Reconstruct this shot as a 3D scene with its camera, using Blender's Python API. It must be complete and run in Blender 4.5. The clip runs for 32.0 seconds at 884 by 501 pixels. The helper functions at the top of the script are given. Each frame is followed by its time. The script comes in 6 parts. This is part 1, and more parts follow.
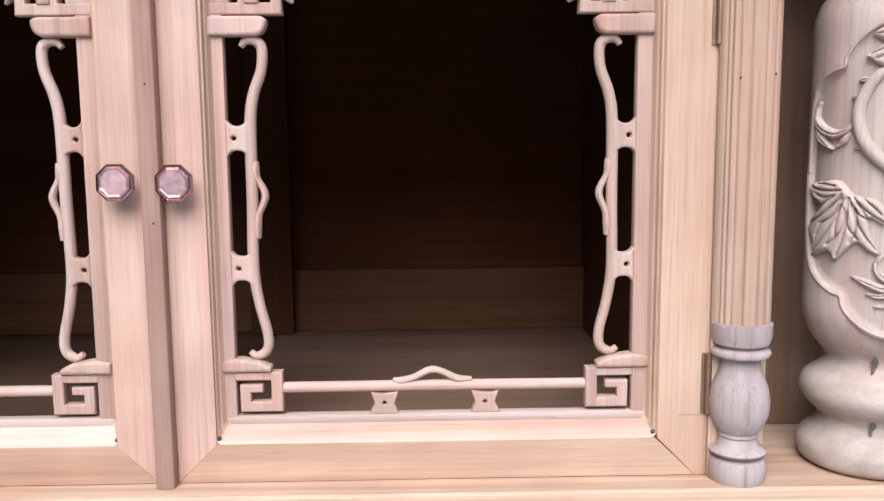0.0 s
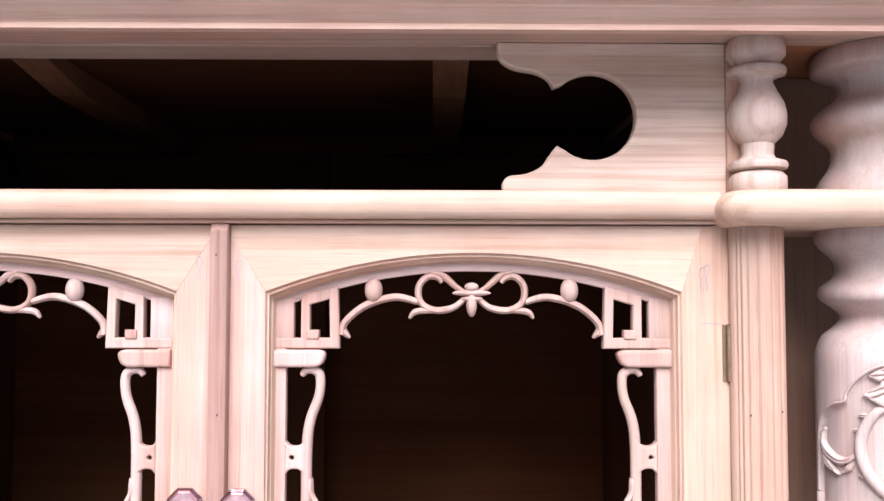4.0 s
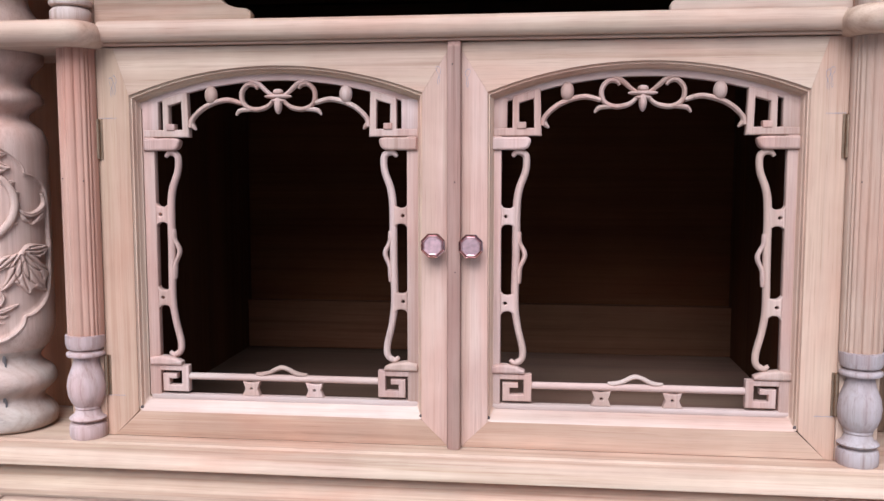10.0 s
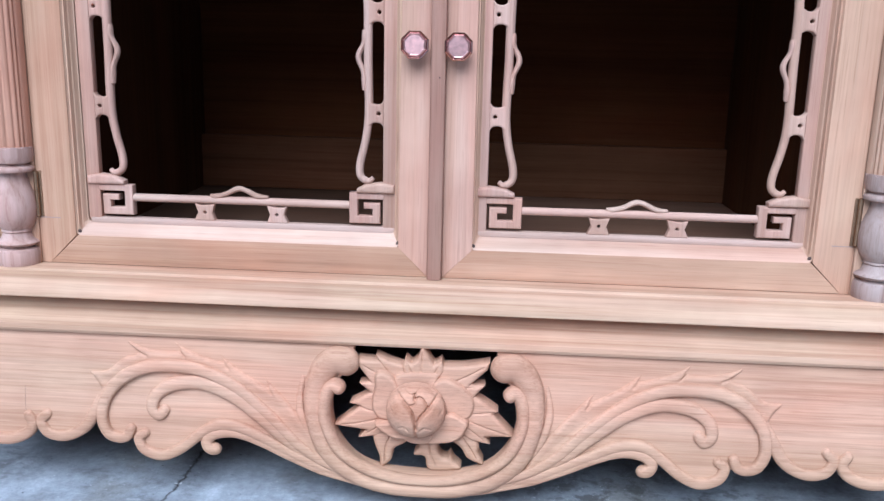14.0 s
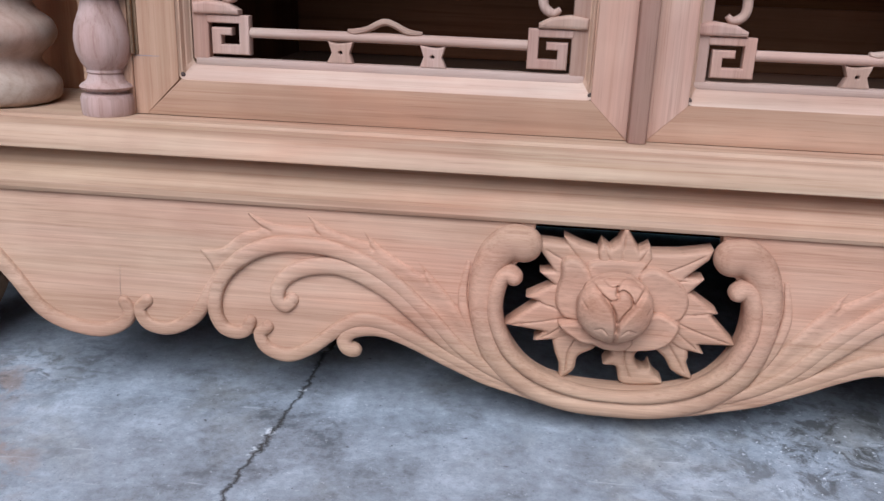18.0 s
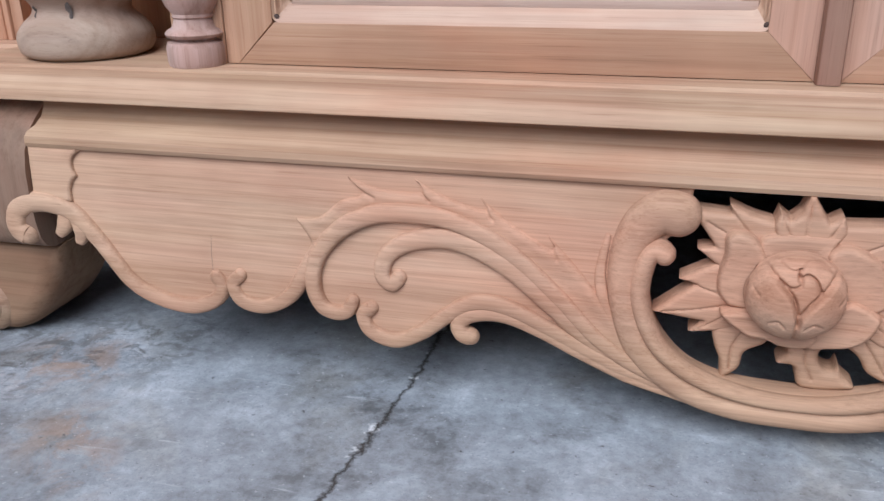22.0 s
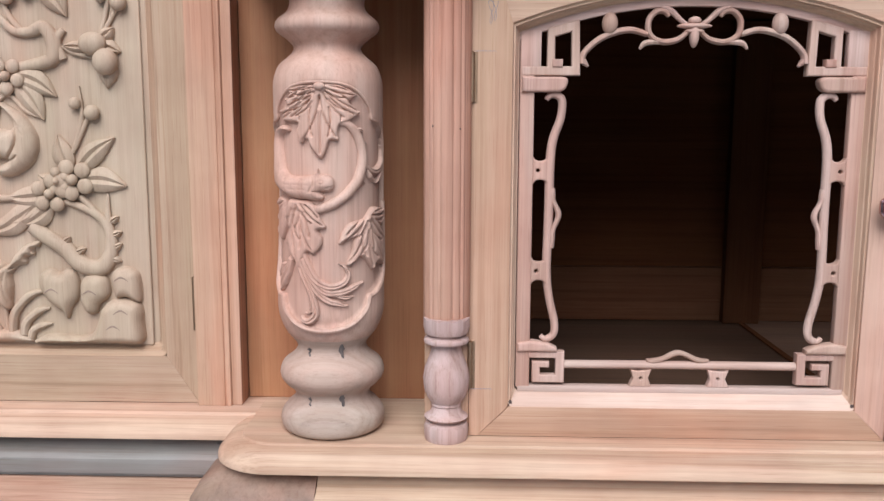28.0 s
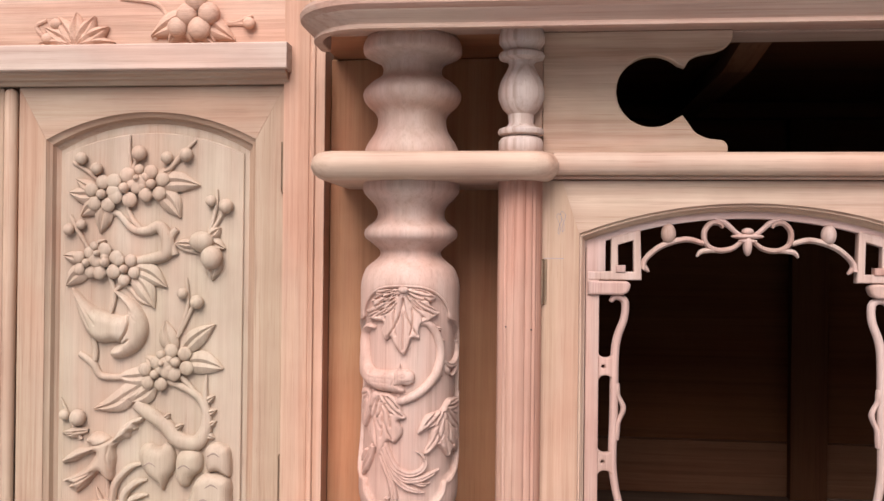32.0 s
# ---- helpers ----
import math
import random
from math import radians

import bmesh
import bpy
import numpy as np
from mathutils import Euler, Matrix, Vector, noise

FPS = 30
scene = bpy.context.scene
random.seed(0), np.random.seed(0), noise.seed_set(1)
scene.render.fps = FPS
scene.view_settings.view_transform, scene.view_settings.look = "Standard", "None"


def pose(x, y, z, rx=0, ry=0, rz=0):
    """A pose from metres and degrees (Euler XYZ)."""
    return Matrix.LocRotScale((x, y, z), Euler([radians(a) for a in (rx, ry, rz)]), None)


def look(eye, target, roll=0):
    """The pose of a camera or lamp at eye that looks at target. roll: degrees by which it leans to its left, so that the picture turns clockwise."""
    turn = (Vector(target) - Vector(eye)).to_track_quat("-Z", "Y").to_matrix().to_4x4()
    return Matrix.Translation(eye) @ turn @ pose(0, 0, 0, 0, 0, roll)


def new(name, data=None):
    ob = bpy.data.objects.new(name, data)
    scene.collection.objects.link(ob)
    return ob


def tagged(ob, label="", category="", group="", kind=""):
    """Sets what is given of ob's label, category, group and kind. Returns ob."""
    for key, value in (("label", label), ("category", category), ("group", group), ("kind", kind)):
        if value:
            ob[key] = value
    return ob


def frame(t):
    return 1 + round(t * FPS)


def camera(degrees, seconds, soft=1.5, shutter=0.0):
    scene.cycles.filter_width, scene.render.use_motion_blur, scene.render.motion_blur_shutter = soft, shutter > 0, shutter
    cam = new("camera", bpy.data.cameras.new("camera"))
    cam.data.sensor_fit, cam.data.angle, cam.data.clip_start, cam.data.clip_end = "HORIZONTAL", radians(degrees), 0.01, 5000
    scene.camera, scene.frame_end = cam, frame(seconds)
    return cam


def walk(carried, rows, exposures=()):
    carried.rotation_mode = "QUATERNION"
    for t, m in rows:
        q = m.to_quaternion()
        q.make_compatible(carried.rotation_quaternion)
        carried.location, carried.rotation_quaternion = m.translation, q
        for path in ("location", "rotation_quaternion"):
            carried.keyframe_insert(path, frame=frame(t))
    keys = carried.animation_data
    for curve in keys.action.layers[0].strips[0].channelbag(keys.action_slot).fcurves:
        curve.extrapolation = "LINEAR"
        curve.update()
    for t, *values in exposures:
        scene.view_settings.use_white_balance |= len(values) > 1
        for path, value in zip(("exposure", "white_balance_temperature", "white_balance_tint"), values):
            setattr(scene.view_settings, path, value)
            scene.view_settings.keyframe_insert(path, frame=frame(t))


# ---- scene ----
cam = camera(54.6, 32.0)
METRES, EYE, TILT, LEAN, TURN = 1.9, 0.555, 0.0, 0.0, -1.2
ROWS = [
    (0.0, 0.0, 0.0, 0.0, -0.07, -7.5, 0.5),
    (0.5, 0.0004, -0.0049, 0.0109, -0.2, -6.35, 0.06),
    (1.0, 0.0022, -0.0127, 0.0202, -0.27, -5.15, 0.03),
    (1.5, 0.0035, -0.0131, 0.0268, -0.34, -3.97, 0.21),
    (2.0, 0.0029, -0.0163, 0.0397, -0.2, -2.14, 0.19),
    (2.5, 0.0015, -0.0197, 0.0525, -0.09, -0.66, -0.03),
    (3.0, 0.0002, -0.0266, 0.0608, 0.53, 0.49, -0.3),
    (3.5, -0.0059, -0.029, 0.0738, 0.1, 1.96, -0.48),
    (4.0, -0.0137, -0.0399, 0.0814, 0.67, 2.9, -0.09),
    (4.5, -0.025, -0.0707, 0.0853, 2.68, 3.21, 0.26),
    (6.5, -0.053, -0.1594, 0.0832, 7.37, 2.06, 0.2),
    (7.0, -0.0562, -0.174, 0.0757, 7.41, 1.72, 0.61),
    (7.5, -0.0604, -0.1855, 0.0645, 8.38, 0.57, 0.82),
    (8.0, -0.064, -0.1878, 0.0561, 7.8, -0.86, 0.44),
    (8.5, -0.0616, -0.1861, 0.0471, 8.25, -2.41, 0.45),
    (9.0, -0.0647, -0.1871, 0.04, 8.27, -3.41, -0.05),
    (9.5, -0.0644, -0.187, 0.0342, 8.1, -4.13, 0.17),
    (10.0, -0.0591, -0.1895, 0.0312, 7.6, -5.32, -0.0),
    (10.5, -0.0594, -0.1896, 0.0232, 7.46, -5.28, -0.19),
    (11.0, -0.0609, -0.1878, 0.0217, 6.94, -5.9, 0.19),
    (11.5, -0.0617, -0.1814, 0.0162, 6.52, -6.69, 0.06),
    (12.0, -0.0655, -0.1688, 0.0055, 6.39, -7.57, -0.09),
    (12.5, -0.0661, -0.1659, -0.0003, 6.24, -10.13, -0.09),
    (13.0, -0.0688, -0.158, -0.0065, 6.05, -11.19, -0.19),
    (13.5, -0.0741, -0.1443, -0.0138, 5.57, -11.91, -0.62),
    (15.5, -0.1014, -0.0916, -0.0424, 4.41, -16.28, -3.13),
    (16.0, -0.1133, -0.0802, -0.0523, 4.71, -16.17, -2.72),
    (16.5, -0.1263, -0.0662, -0.0627, 5.15, -17.26, -2.78),
    (17.0, -0.1398, -0.0558, -0.0715, 5.92, -17.63, -3.04),
    (17.5, -0.1548, -0.0466, -0.077, 6.95, -18.13, -3.06),
    (18.0, -0.1665, -0.037, -0.0784, 7.64, -18.63, -2.03),
    (18.5, -0.178, -0.0316, -0.0801, 8.24, -19.05, -1.4),
    (19.0, -0.1871, -0.0286, -0.0866, 8.89, -19.37, -1.42),
    (19.5, -0.1913, -0.026, -0.0819, 8.4, -19.11, -1.38),
    (20.0, -0.1798, -0.0209, -0.0769, 8.71, -19.29, -0.96),
    (20.5, -0.1707, -0.0112, -0.0868, 11.29, -19.37, -1.02),
    (21.0, -0.1688, 0.0009, -0.0816, 13.0, -21.13, -1.56),
    (21.5, -0.1704, 0.0169, -0.0903, 15.55, -22.01, -0.07),
    (22.0, -0.1723, 0.0281, -0.0919, 16.42, -22.04, 0.94),
    (22.5, -0.1834, 0.0231, -0.085, 14.12, -20.39, 0.65),
    (23.0, -0.2113, 0.0104, -0.0782, 11.02, -17.72, 0.63),
    (23.5, -0.2374, -0.0095, -0.0726, 8.37, -17.11, -0.07),
    (24.0, -0.2669, -0.0329, -0.0525, 6.34, -18.26, -0.6),
    (24.5, -0.2905, -0.0603, -0.0388, 5.65, -16.5, -0.41),
    (25.0, -0.3106, -0.0726, -0.0277, 4.42, -16.13, -0.35),
    (25.5, -0.3288, -0.0793, -0.0131, 4.09, -14.14, 0.05),
    (26.0, -0.3345, -0.0891, -0.0008, 3.22, -12.59, 0.51),
    (26.5, -0.3414, -0.0916, 0.0096, 3.05, -10.72, 0.42),
    (28.5, -0.3756, -0.1271, 0.0303, 2.51, -7.67, -0.74),
    (29.0, -0.3838, -0.134, 0.033, 1.85, -6.55, -1.06),
    (29.5, -0.3726, -0.1367, 0.0391, 4.0, -6.27, 0.51),
    (30.0, -0.3671, -0.1432, 0.0491, 5.36, -5.15, -0.1),
    (30.5, -0.3666, -0.1495, 0.0549, 6.59, -3.12, -0.12),
    (31.0, -0.3679, -0.1487, 0.0652, 6.79, -0.96, -0.7),
    (31.5, -0.3682, -0.1624, 0.0686, 7.03, -0.3, -0.52),
    (32.0, -0.37, -0.1575, 0.0698, 7.01, 0.16, -0.63),
]
EXPOSURES = [(0.0, 0.27, 5060, 5), (1.0, 0.56, 5100, 7), (2.0, 0.66, 5060, 12), (3.0, 0.76, 5060, 13), (4.0, 0.86, 5080, 13), (4.5, 0.87, 5080, 13), (6.5, 0.84, 5060, 12), (7.0, 0.89, 5060, 12), (8.0, 1.02, 5060, 14), (9.0, 0.66, 4840, 10), (10.0, 0.10, 4840, 8), (12.0, 0.06, 4740, 8), (13.5, 0.08, 4740, 8), (15.5, -0.38, 5040, 10), (17.0, -0.40, 5060, 10), (18.0, -0.48, 5120, 10), (21.0, -0.55, 5260, 9), (23.0, -0.44, 5320, 9), (25.0, -0.36, 5260, 9), (26.5, -0.22, 5210, 8), (28.5, -0.06, 5270, 8), (32.0, 0.19, 5520, 12)]
walk(cam, [(t, pose(0.2245, -0.715, EYE, TILT, LEAN, TURN) @ pose(METRES * x, METRES * y, METRES * z, 90 + pitch, roll, yaw)) for t, x, y, z, yaw, pitch, roll in ROWS], EXPOSURES)
SKY, SUN = 0.10, 4.75
WALL_Y = 1.18
CRACK = (-0.30, -0.06)

# ---- world, sun, exposure ----
world = bpy.data.worlds.new("sky")
scene.world = world
world.use_nodes = True
wn = world.node_tree
sky = wn.nodes.new("ShaderNodeTexSky")
sky.sky_type = "NISHITA"
sky.sun_disc = False
sky.sun_elevation, sky.sun_rotation = radians(47), radians(187)
sky.air_density, sky.dust_density, sky.ozone_density = 0.55, 5.0, 0.6
wn.nodes["Background"].inputs["Strength"].default_value = SKY
wn.links.new(sky.outputs["Color"], wn.nodes["Background"].inputs["Color"])
sun_data = bpy.data.lights.new("sun", "SUN")
sun_data.energy, sun_data.angle, sun_data.color = SUN, radians(48), (1.0, 0.96, 0.90)
sun = new("sun", sun_data)
sun.matrix_world = look((-0.28, -2.15, 2.32), (0, 0, 0))


# ---- materials ----
def ramp(nt, stops):
    r = nt.nodes.new("ShaderNodeValToRGB")
    e = r.color_ramp.elements
    while len(e) < len(stops):
        e.new(0.5)
    for k, (p, c) in zip(e, stops):
        k.position, k.color = p, (*c, 1)
    return r


def texture(nt, vec, scale, detail=4.0, rough=0.55, distort=0.0):
    n = nt.nodes.new("ShaderNodeTexNoise")
    n.inputs["Scale"].default_value, n.inputs["Detail"].default_value = scale, detail
    n.inputs["Roughness"].default_value, n.inputs["Distortion"].default_value = rough, distort
    nt.links.new(vec, n.inputs["Vector"])
    return n


def mix(nt, kind, fac, a, b):
    m = nt.nodes.new("ShaderNodeMix")
    m.data_type, m.blend_type = "RGBA", kind
    for sock, v in ((m.inputs[0], fac), (m.inputs[6], a), (m.inputs[7], b)):
        if hasattr(v, "is_output"):
            nt.links.new(v, sock)
        else:
            sock.default_value = v
    return m.outputs[2]


def math_node(nt, op, a, b=0.0, c=0.0):
    m = nt.nodes.new("ShaderNodeMath")
    m.operation = op
    for sock, v in zip(m.inputs, (a, b, c)):
        if hasattr(v, "is_output"):
            nt.links.new(v, sock)
        else:
            sock.default_value = v
    return m.outputs[0]


def blank(name):
    m = bpy.data.materials.new(name)
    m.use_nodes = True
    return m, m.node_tree, m.node_tree.nodes["Principled BSDF"]


def wood(name, dark, mid, light, axis="z", rough=0.66, streak=0.5, bump=0.15, figure_lines=0.32, gloss=0.2, fine=0.38, whole=False):
    """Sanded raw timber with its grain along one axis; each piece is cut from another place of the plank."""
    m, nt, bs = blank(name)
    tc, info = nt.nodes.new("ShaderNodeTexCoord"), nt.nodes.new("ShaderNodeObjectInfo")
    shift = nt.nodes.new("ShaderNodeVectorMath")
    shift.operation = "MULTIPLY_ADD"
    if whole:                   # carved out of one block: the grain runs on from piece to piece
        shift.inputs[0].default_value = (0.37, 0.37, 0.37)
    else:
        nt.links.new(info.outputs["Random"], shift.inputs[0])
    shift.inputs[1].default_value = (7.3, 5.1, 9.7)
    nt.links.new(tc.outputs["Object"], shift.inputs[2])
    mp = nt.nodes.new("ShaderNodeMapping")
    long_, cross = 0.018, 1.0
    mp.inputs["Scale"].default_value = [long_ if a == axis else cross for a in "xyz"]
    nt.links.new(shift.outputs[0], mp.inputs["Vector"])
    v = mp.outputs["Vector"]
    broad = texture(nt, v, 14, 3, 0.5, 0.4)
    figure = texture(nt, v, 60, 5, 0.62, 0.35)
    fibre = texture(nt, v, 420, 3, 0.7)
    blotch = texture(nt, shift.outputs[0], 9, 3, 0.6)
    base = ramp(nt, [(0.26, dark), (0.5, mid), (0.74, light)])
    nt.links.new(math_node(nt, "ADD", math_node(nt, "MULTIPLY", broad.outputs[0], 0.55), math_node(nt, "MULTIPLY", figure.outputs[0], 0.45)), base.inputs[0])
    col = base.outputs[0]
    fr = ramp(nt, [(0.3, (0.80, 0.77, 0.75)), (0.62, (1.03, 1.02, 1.01))])
    nt.links.new(fibre.outputs[0], fr.inputs[0])
    col = mix(nt, "MULTIPLY", fine, col, fr.outputs[0])
    sr = ramp(nt, [(0.54, (1, 1, 1)), (0.68, (0.60, 0.52, 0.47))])
    nt.links.new(figure.outputs[0], sr.inputs[0])
    col = mix(nt, "MULTIPLY", 0.7 * streak, col, sr.outputs[0])
    rings = texture(nt, v, 7, 2, 0.45, 0.3)
    wave = math_node(nt, "SINE", math_node(nt, "MULTIPLY", rings.outputs[0], 95.0))
    wr = ramp(nt, [(0.0, (1.03, 1.03, 1.03)), (0.70, (0.97, 0.95, 0.94)), (0.97, (0.72, 0.63, 0.57))])
    nt.links.new(math_node(nt, "MULTIPLY_ADD", wave, 0.5, 0.5), wr.inputs[0])
    col = mix(nt, "MULTIPLY", figure_lines, col, wr.outputs[0])
    thin = texture(nt, v, 170, 4, 0.66, 0.2)
    tr = ramp(nt, [(0.53, (1, 1, 1)), (0.60, (0.80, 0.73, 0.68)), (0.70, (0.56, 0.46, 0.40))])
    nt.links.new(thin.outputs[0], tr.inputs[0])
    col = mix(nt, "MULTIPLY", min(1.0, 0.6 * streak), col, tr.outputs[0])
    pores = texture(nt, v, 900, 2, 0.6)
    pr = ramp(nt, [(0.30, (0.52, 0.42, 0.36)), (0.42, (1, 1, 1))])
    nt.links.new(pores.outputs[0], pr.inputs[0])
    col = mix(nt, "MULTIPLY", 0.32, col, pr.outputs[0])
    br = ramp(nt, [(0.3, (0.86, 0.79, 0.78)), (0.7, (1.07, 1.07, 1.07))])
    nt.links.new(blotch.outputs[0], br.inputs[0])
    col = mix(nt, "MULTIPLY", 0.7, col, br.outputs[0])
    # rosy heartwood and yellower sapwood in long soft patches
    drift = nt.nodes.new("ShaderNodeMapping")
    drift.inputs["Scale"].default_value = [0.22 if a == axis else 1.0 for a in "xyz"]
    nt.links.new(shift.outputs[0], drift.inputs["Vector"])
    sap = texture(nt, drift.outputs["Vector"], 13, 3, 0.55, 0.5)
    sp = ramp(nt, [(0.34, (1.03, 0.93, 0.90)), (0.5, (1.0, 1.0, 1.0)), (0.66, (1.0, 1.05, 1.03))])
    nt.links.new(sap.outputs[0], sp.inputs[0])
    col = mix(nt, "MULTIPLY", 1.0, col, sp.outputs[0])
    # boards from different trees
    tone = ramp(nt, [(0.0, (0.92, 0.87, 0.82)), (0.5, (1.0, 0.98, 0.96)), (1.0, (1.05, 1.06, 1.08))])
    if whole:
        tone.inputs[0].default_value = 0.6
    else:
        nt.links.new(math_node(nt, "FRACT", math_node(nt, "MULTIPLY", info.outputs["Random"], 7.31)), tone.inputs[0])
    col = mix(nt, "MULTIPLY", 1.0, col, tone.outputs[0])
    nt.links.new(col, bs.inputs["Base Color"])
    rr = nt.nodes.new("ShaderNodeMapRange")
    rr.inputs["To Min"].default_value, rr.inputs["To Max"].default_value = rough - 0.1, rough + 0.12
    nt.links.new(figure.outputs[0], rr.inputs[0])
    nt.links.new(rr.outputs[0], bs.inputs["Roughness"])
    bs.inputs["Specular IOR Level"].default_value = gloss
    bp = nt.nodes.new("ShaderNodeBump")
    bp.inputs["Strength"].default_value, bp.inputs["Distance"].default_value = bump, 0.001
    nt.links.new(fibre.outputs[0], bp.inputs["Height"])
    nt.links.new(bp.outputs[0], bs.inputs["Normal"])
    return m


PALE = ((0.360, 0.216, 0.134), (0.488, 0.324, 0.216), (0.568, 0.404, 0.292))
ROSE = ((0.238, 0.130, 0.094), (0.328, 0.198, 0.148), (0.398, 0.260, 0.202))
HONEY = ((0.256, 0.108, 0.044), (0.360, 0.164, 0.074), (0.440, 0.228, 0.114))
BEIGE = ((0.286, 0.178, 0.105), (0.392, 0.265, 0.169), (0.460, 0.334, 0.226))
GREY = ((0.300, 0.207, 0.130), (0.412, 0.303, 0.205), (0.484, 0.374, 0.266))
wood_x = wood("pale_timber_lengthwise", *PALE, "x")
wood_z = wood("pale_timber_upright", *PALE, "z")
wood_y = wood("pale_timber_deep", *PALE, "y")
rose_pale = wood("pale_rosy_timber", (0.304, 0.204, 0.170), (0.432, 0.312, 0.266), (0.528, 0.412, 0.360), "z", streak=0.9)
rose_z = wood("rosy_timber_upright", *ROSE, "z", streak=0.8)
shaft_z = wood("rosy_brown_shaft_timber", (0.336, 0.172, 0.112), (0.456, 0.264, 0.184), (0.544, 0.364, 0.280), "z", streak=0.7, figure_lines=0.4)
side_z = wood("beige_timber_upright", *BEIGE, "z", figure_lines=0.22, streak=0.8)
side_x = wood("beige_timber_lengthwise", *BEIGE, "x", figure_lines=0.22)
# pale timber, its tone lifted further for the light the sill bevel catches
sill_wood = wood("pale_lit_sill_timber", (0.400, 0.272, 0.196), (0.520, 0.380, 0.288), (0.592, 0.464, 0.368), "x", streak=0.4)
fret_x = wood("pale_fret_timber", (0.368, 0.248, 0.184), (0.480, 0.352, 0.280), (0.560, 0.440, 0.368), "x", streak=0.4)
column_wood = wood("pinkish_carved_timber", (0.352, 0.216, 0.152), (0.488, 0.328, 0.244), (0.568, 0.416, 0.332), "z", streak=0.5, bump=0.15, figure_lines=0.2, whole=True)
base_wood = wood("stained_turned_timber", (0.240, 0.188, 0.152), (0.416, 0.316, 0.248), (0.512, 0.408, 0.332), "x", streak=0.45, figure_lines=0.28)
top_wood = wood("rosy_pale_top_timber", (0.320, 0.188, 0.124), (0.440, 0.284, 0.200), (0.520, 0.368, 0.276), "x", streak=0.7)
# warmer, lighter copy of the inner floor for the brighter lit right half
lit_floor = wood("lit_inner_floor", (0.104, 0.055, 0.032), (0.166, 0.094, 0.058), (0.217, 0.132, 0.086), "x", rough=0.6, streak=0.6, gloss=0.2)
spool_wood = wood("pale_flamed_timber", (0.368, 0.248, 0.180), (0.496, 0.364, 0.284), (0.576, 0.448, 0.368), "z", streak=0.6, figure_lines=0.5)
foot_tan = wood("tan_foot_timber", (0.195, 0.122, 0.074), (0.312, 0.205, 0.132), (0.410, 0.288, 0.195), "x", streak=0.7, figure_lines=0.45)
plate_wood = wood("pinkish_pale_timber", (0.392, 0.258, 0.166), (0.532, 0.374, 0.258), (0.616, 0.464, 0.346), "x", streak=0.7, figure_lines=0.5)
shaft_tan = wood("tan_shaft_timber", (0.304, 0.188, 0.120), (0.424, 0.284, 0.192), (0.512, 0.368, 0.268), "z", streak=0.8, figure_lines=0.4)
foot_grey = wood("greyish_rosy_timber", (0.264, 0.196, 0.172), (0.392, 0.308, 0.276), (0.496, 0.408, 0.372), "z", streak=0.9)
column_grey = wood("greyish_carved_timber", (0.344, 0.252, 0.196), (0.480, 0.364, 0.296), (0.560, 0.448, 0.380), "z", streak=0.5, bump=0.15, figure_lines=0.2, whole=True)
meeting_wood = wood("pinkish_stile_timber", (0.368, 0.212, 0.144), (0.496, 0.316, 0.228), (0.576, 0.400, 0.312), "z")
stile_wood = wood("warm_stile_timber", (0.360, 0.210, 0.126), (0.488, 0.314, 0.205), (0.568, 0.394, 0.278), "z")
post_wood = wood("orange_brown_post_timber", (0.336, 0.184, 0.106), (0.456, 0.276, 0.172), (0.528, 0.348, 0.236), "z")
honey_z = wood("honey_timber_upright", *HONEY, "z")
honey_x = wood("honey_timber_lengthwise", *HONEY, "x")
carve = wood("carved_timber_upright", *GREY, "z", streak=0.22, bump=0.15, figure_lines=0.14, whole=True)
carve_x = wood("carved_timber_lengthwise", (0.344, 0.196, 0.118), (0.504, 0.320, 0.214), (0.592, 0.408, 0.288), "x", streak=0.55, bump=0.2, figure_lines=0.22, fine=0.95, whole=True)
# the inner_ timbers are coloured dark to carry the shade inside the cabinet
inner_x = wood("shade_dark_inner_timber", (0.052, 0.018, 0.006), (0.083, 0.031, 0.012), (0.115, 0.047, 0.018), "x", rough=0.8, streak=0.5, gloss=0.04)
inner_floor = wood("shade_dark_inner_floor", (0.047, 0.025, 0.014), (0.079, 0.045, 0.028), (0.112, 0.069, 0.045), "x", rough=0.65, streak=0.6, gloss=0.12)
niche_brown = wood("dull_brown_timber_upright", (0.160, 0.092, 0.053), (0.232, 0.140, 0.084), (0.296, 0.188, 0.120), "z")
inner_z = wood("shade_dark_inner_timber_upright", (0.037, 0.014, 0.005), (0.061, 0.024, 0.010), (0.093, 0.037, 0.015), "z", rough=0.8, streak=0.9, gloss=0.04)
# brown of the cross bars is deepened for the shade under the top
beam_wood = wood("shade_brown_beam_timber", (0.098, 0.038, 0.017), (0.149, 0.065, 0.029), (0.194, 0.093, 0.045), "y", rough=0.8, streak=0.6, gloss=0.04)
inner_rail = wood("shade_dark_rail_timber", (0.060, 0.025, 0.011), (0.097, 0.043, 0.020), (0.133, 0.064, 0.032), "x", rough=0.8, streak=0.8, gloss=0.04)
foot_wood = wood("weathered_brown_timber", (0.160, 0.108, 0.078), (0.300, 0.208, 0.152), (0.412, 0.304, 0.232), "z", streak=0.6, bump=0.2, figure_lines=0.15)
dull_x = wood("dull_grey_timber", (0.168, 0.144, 0.120), (0.232, 0.204, 0.172), (0.296, 0.260, 0.220), "x", streak=0.5)


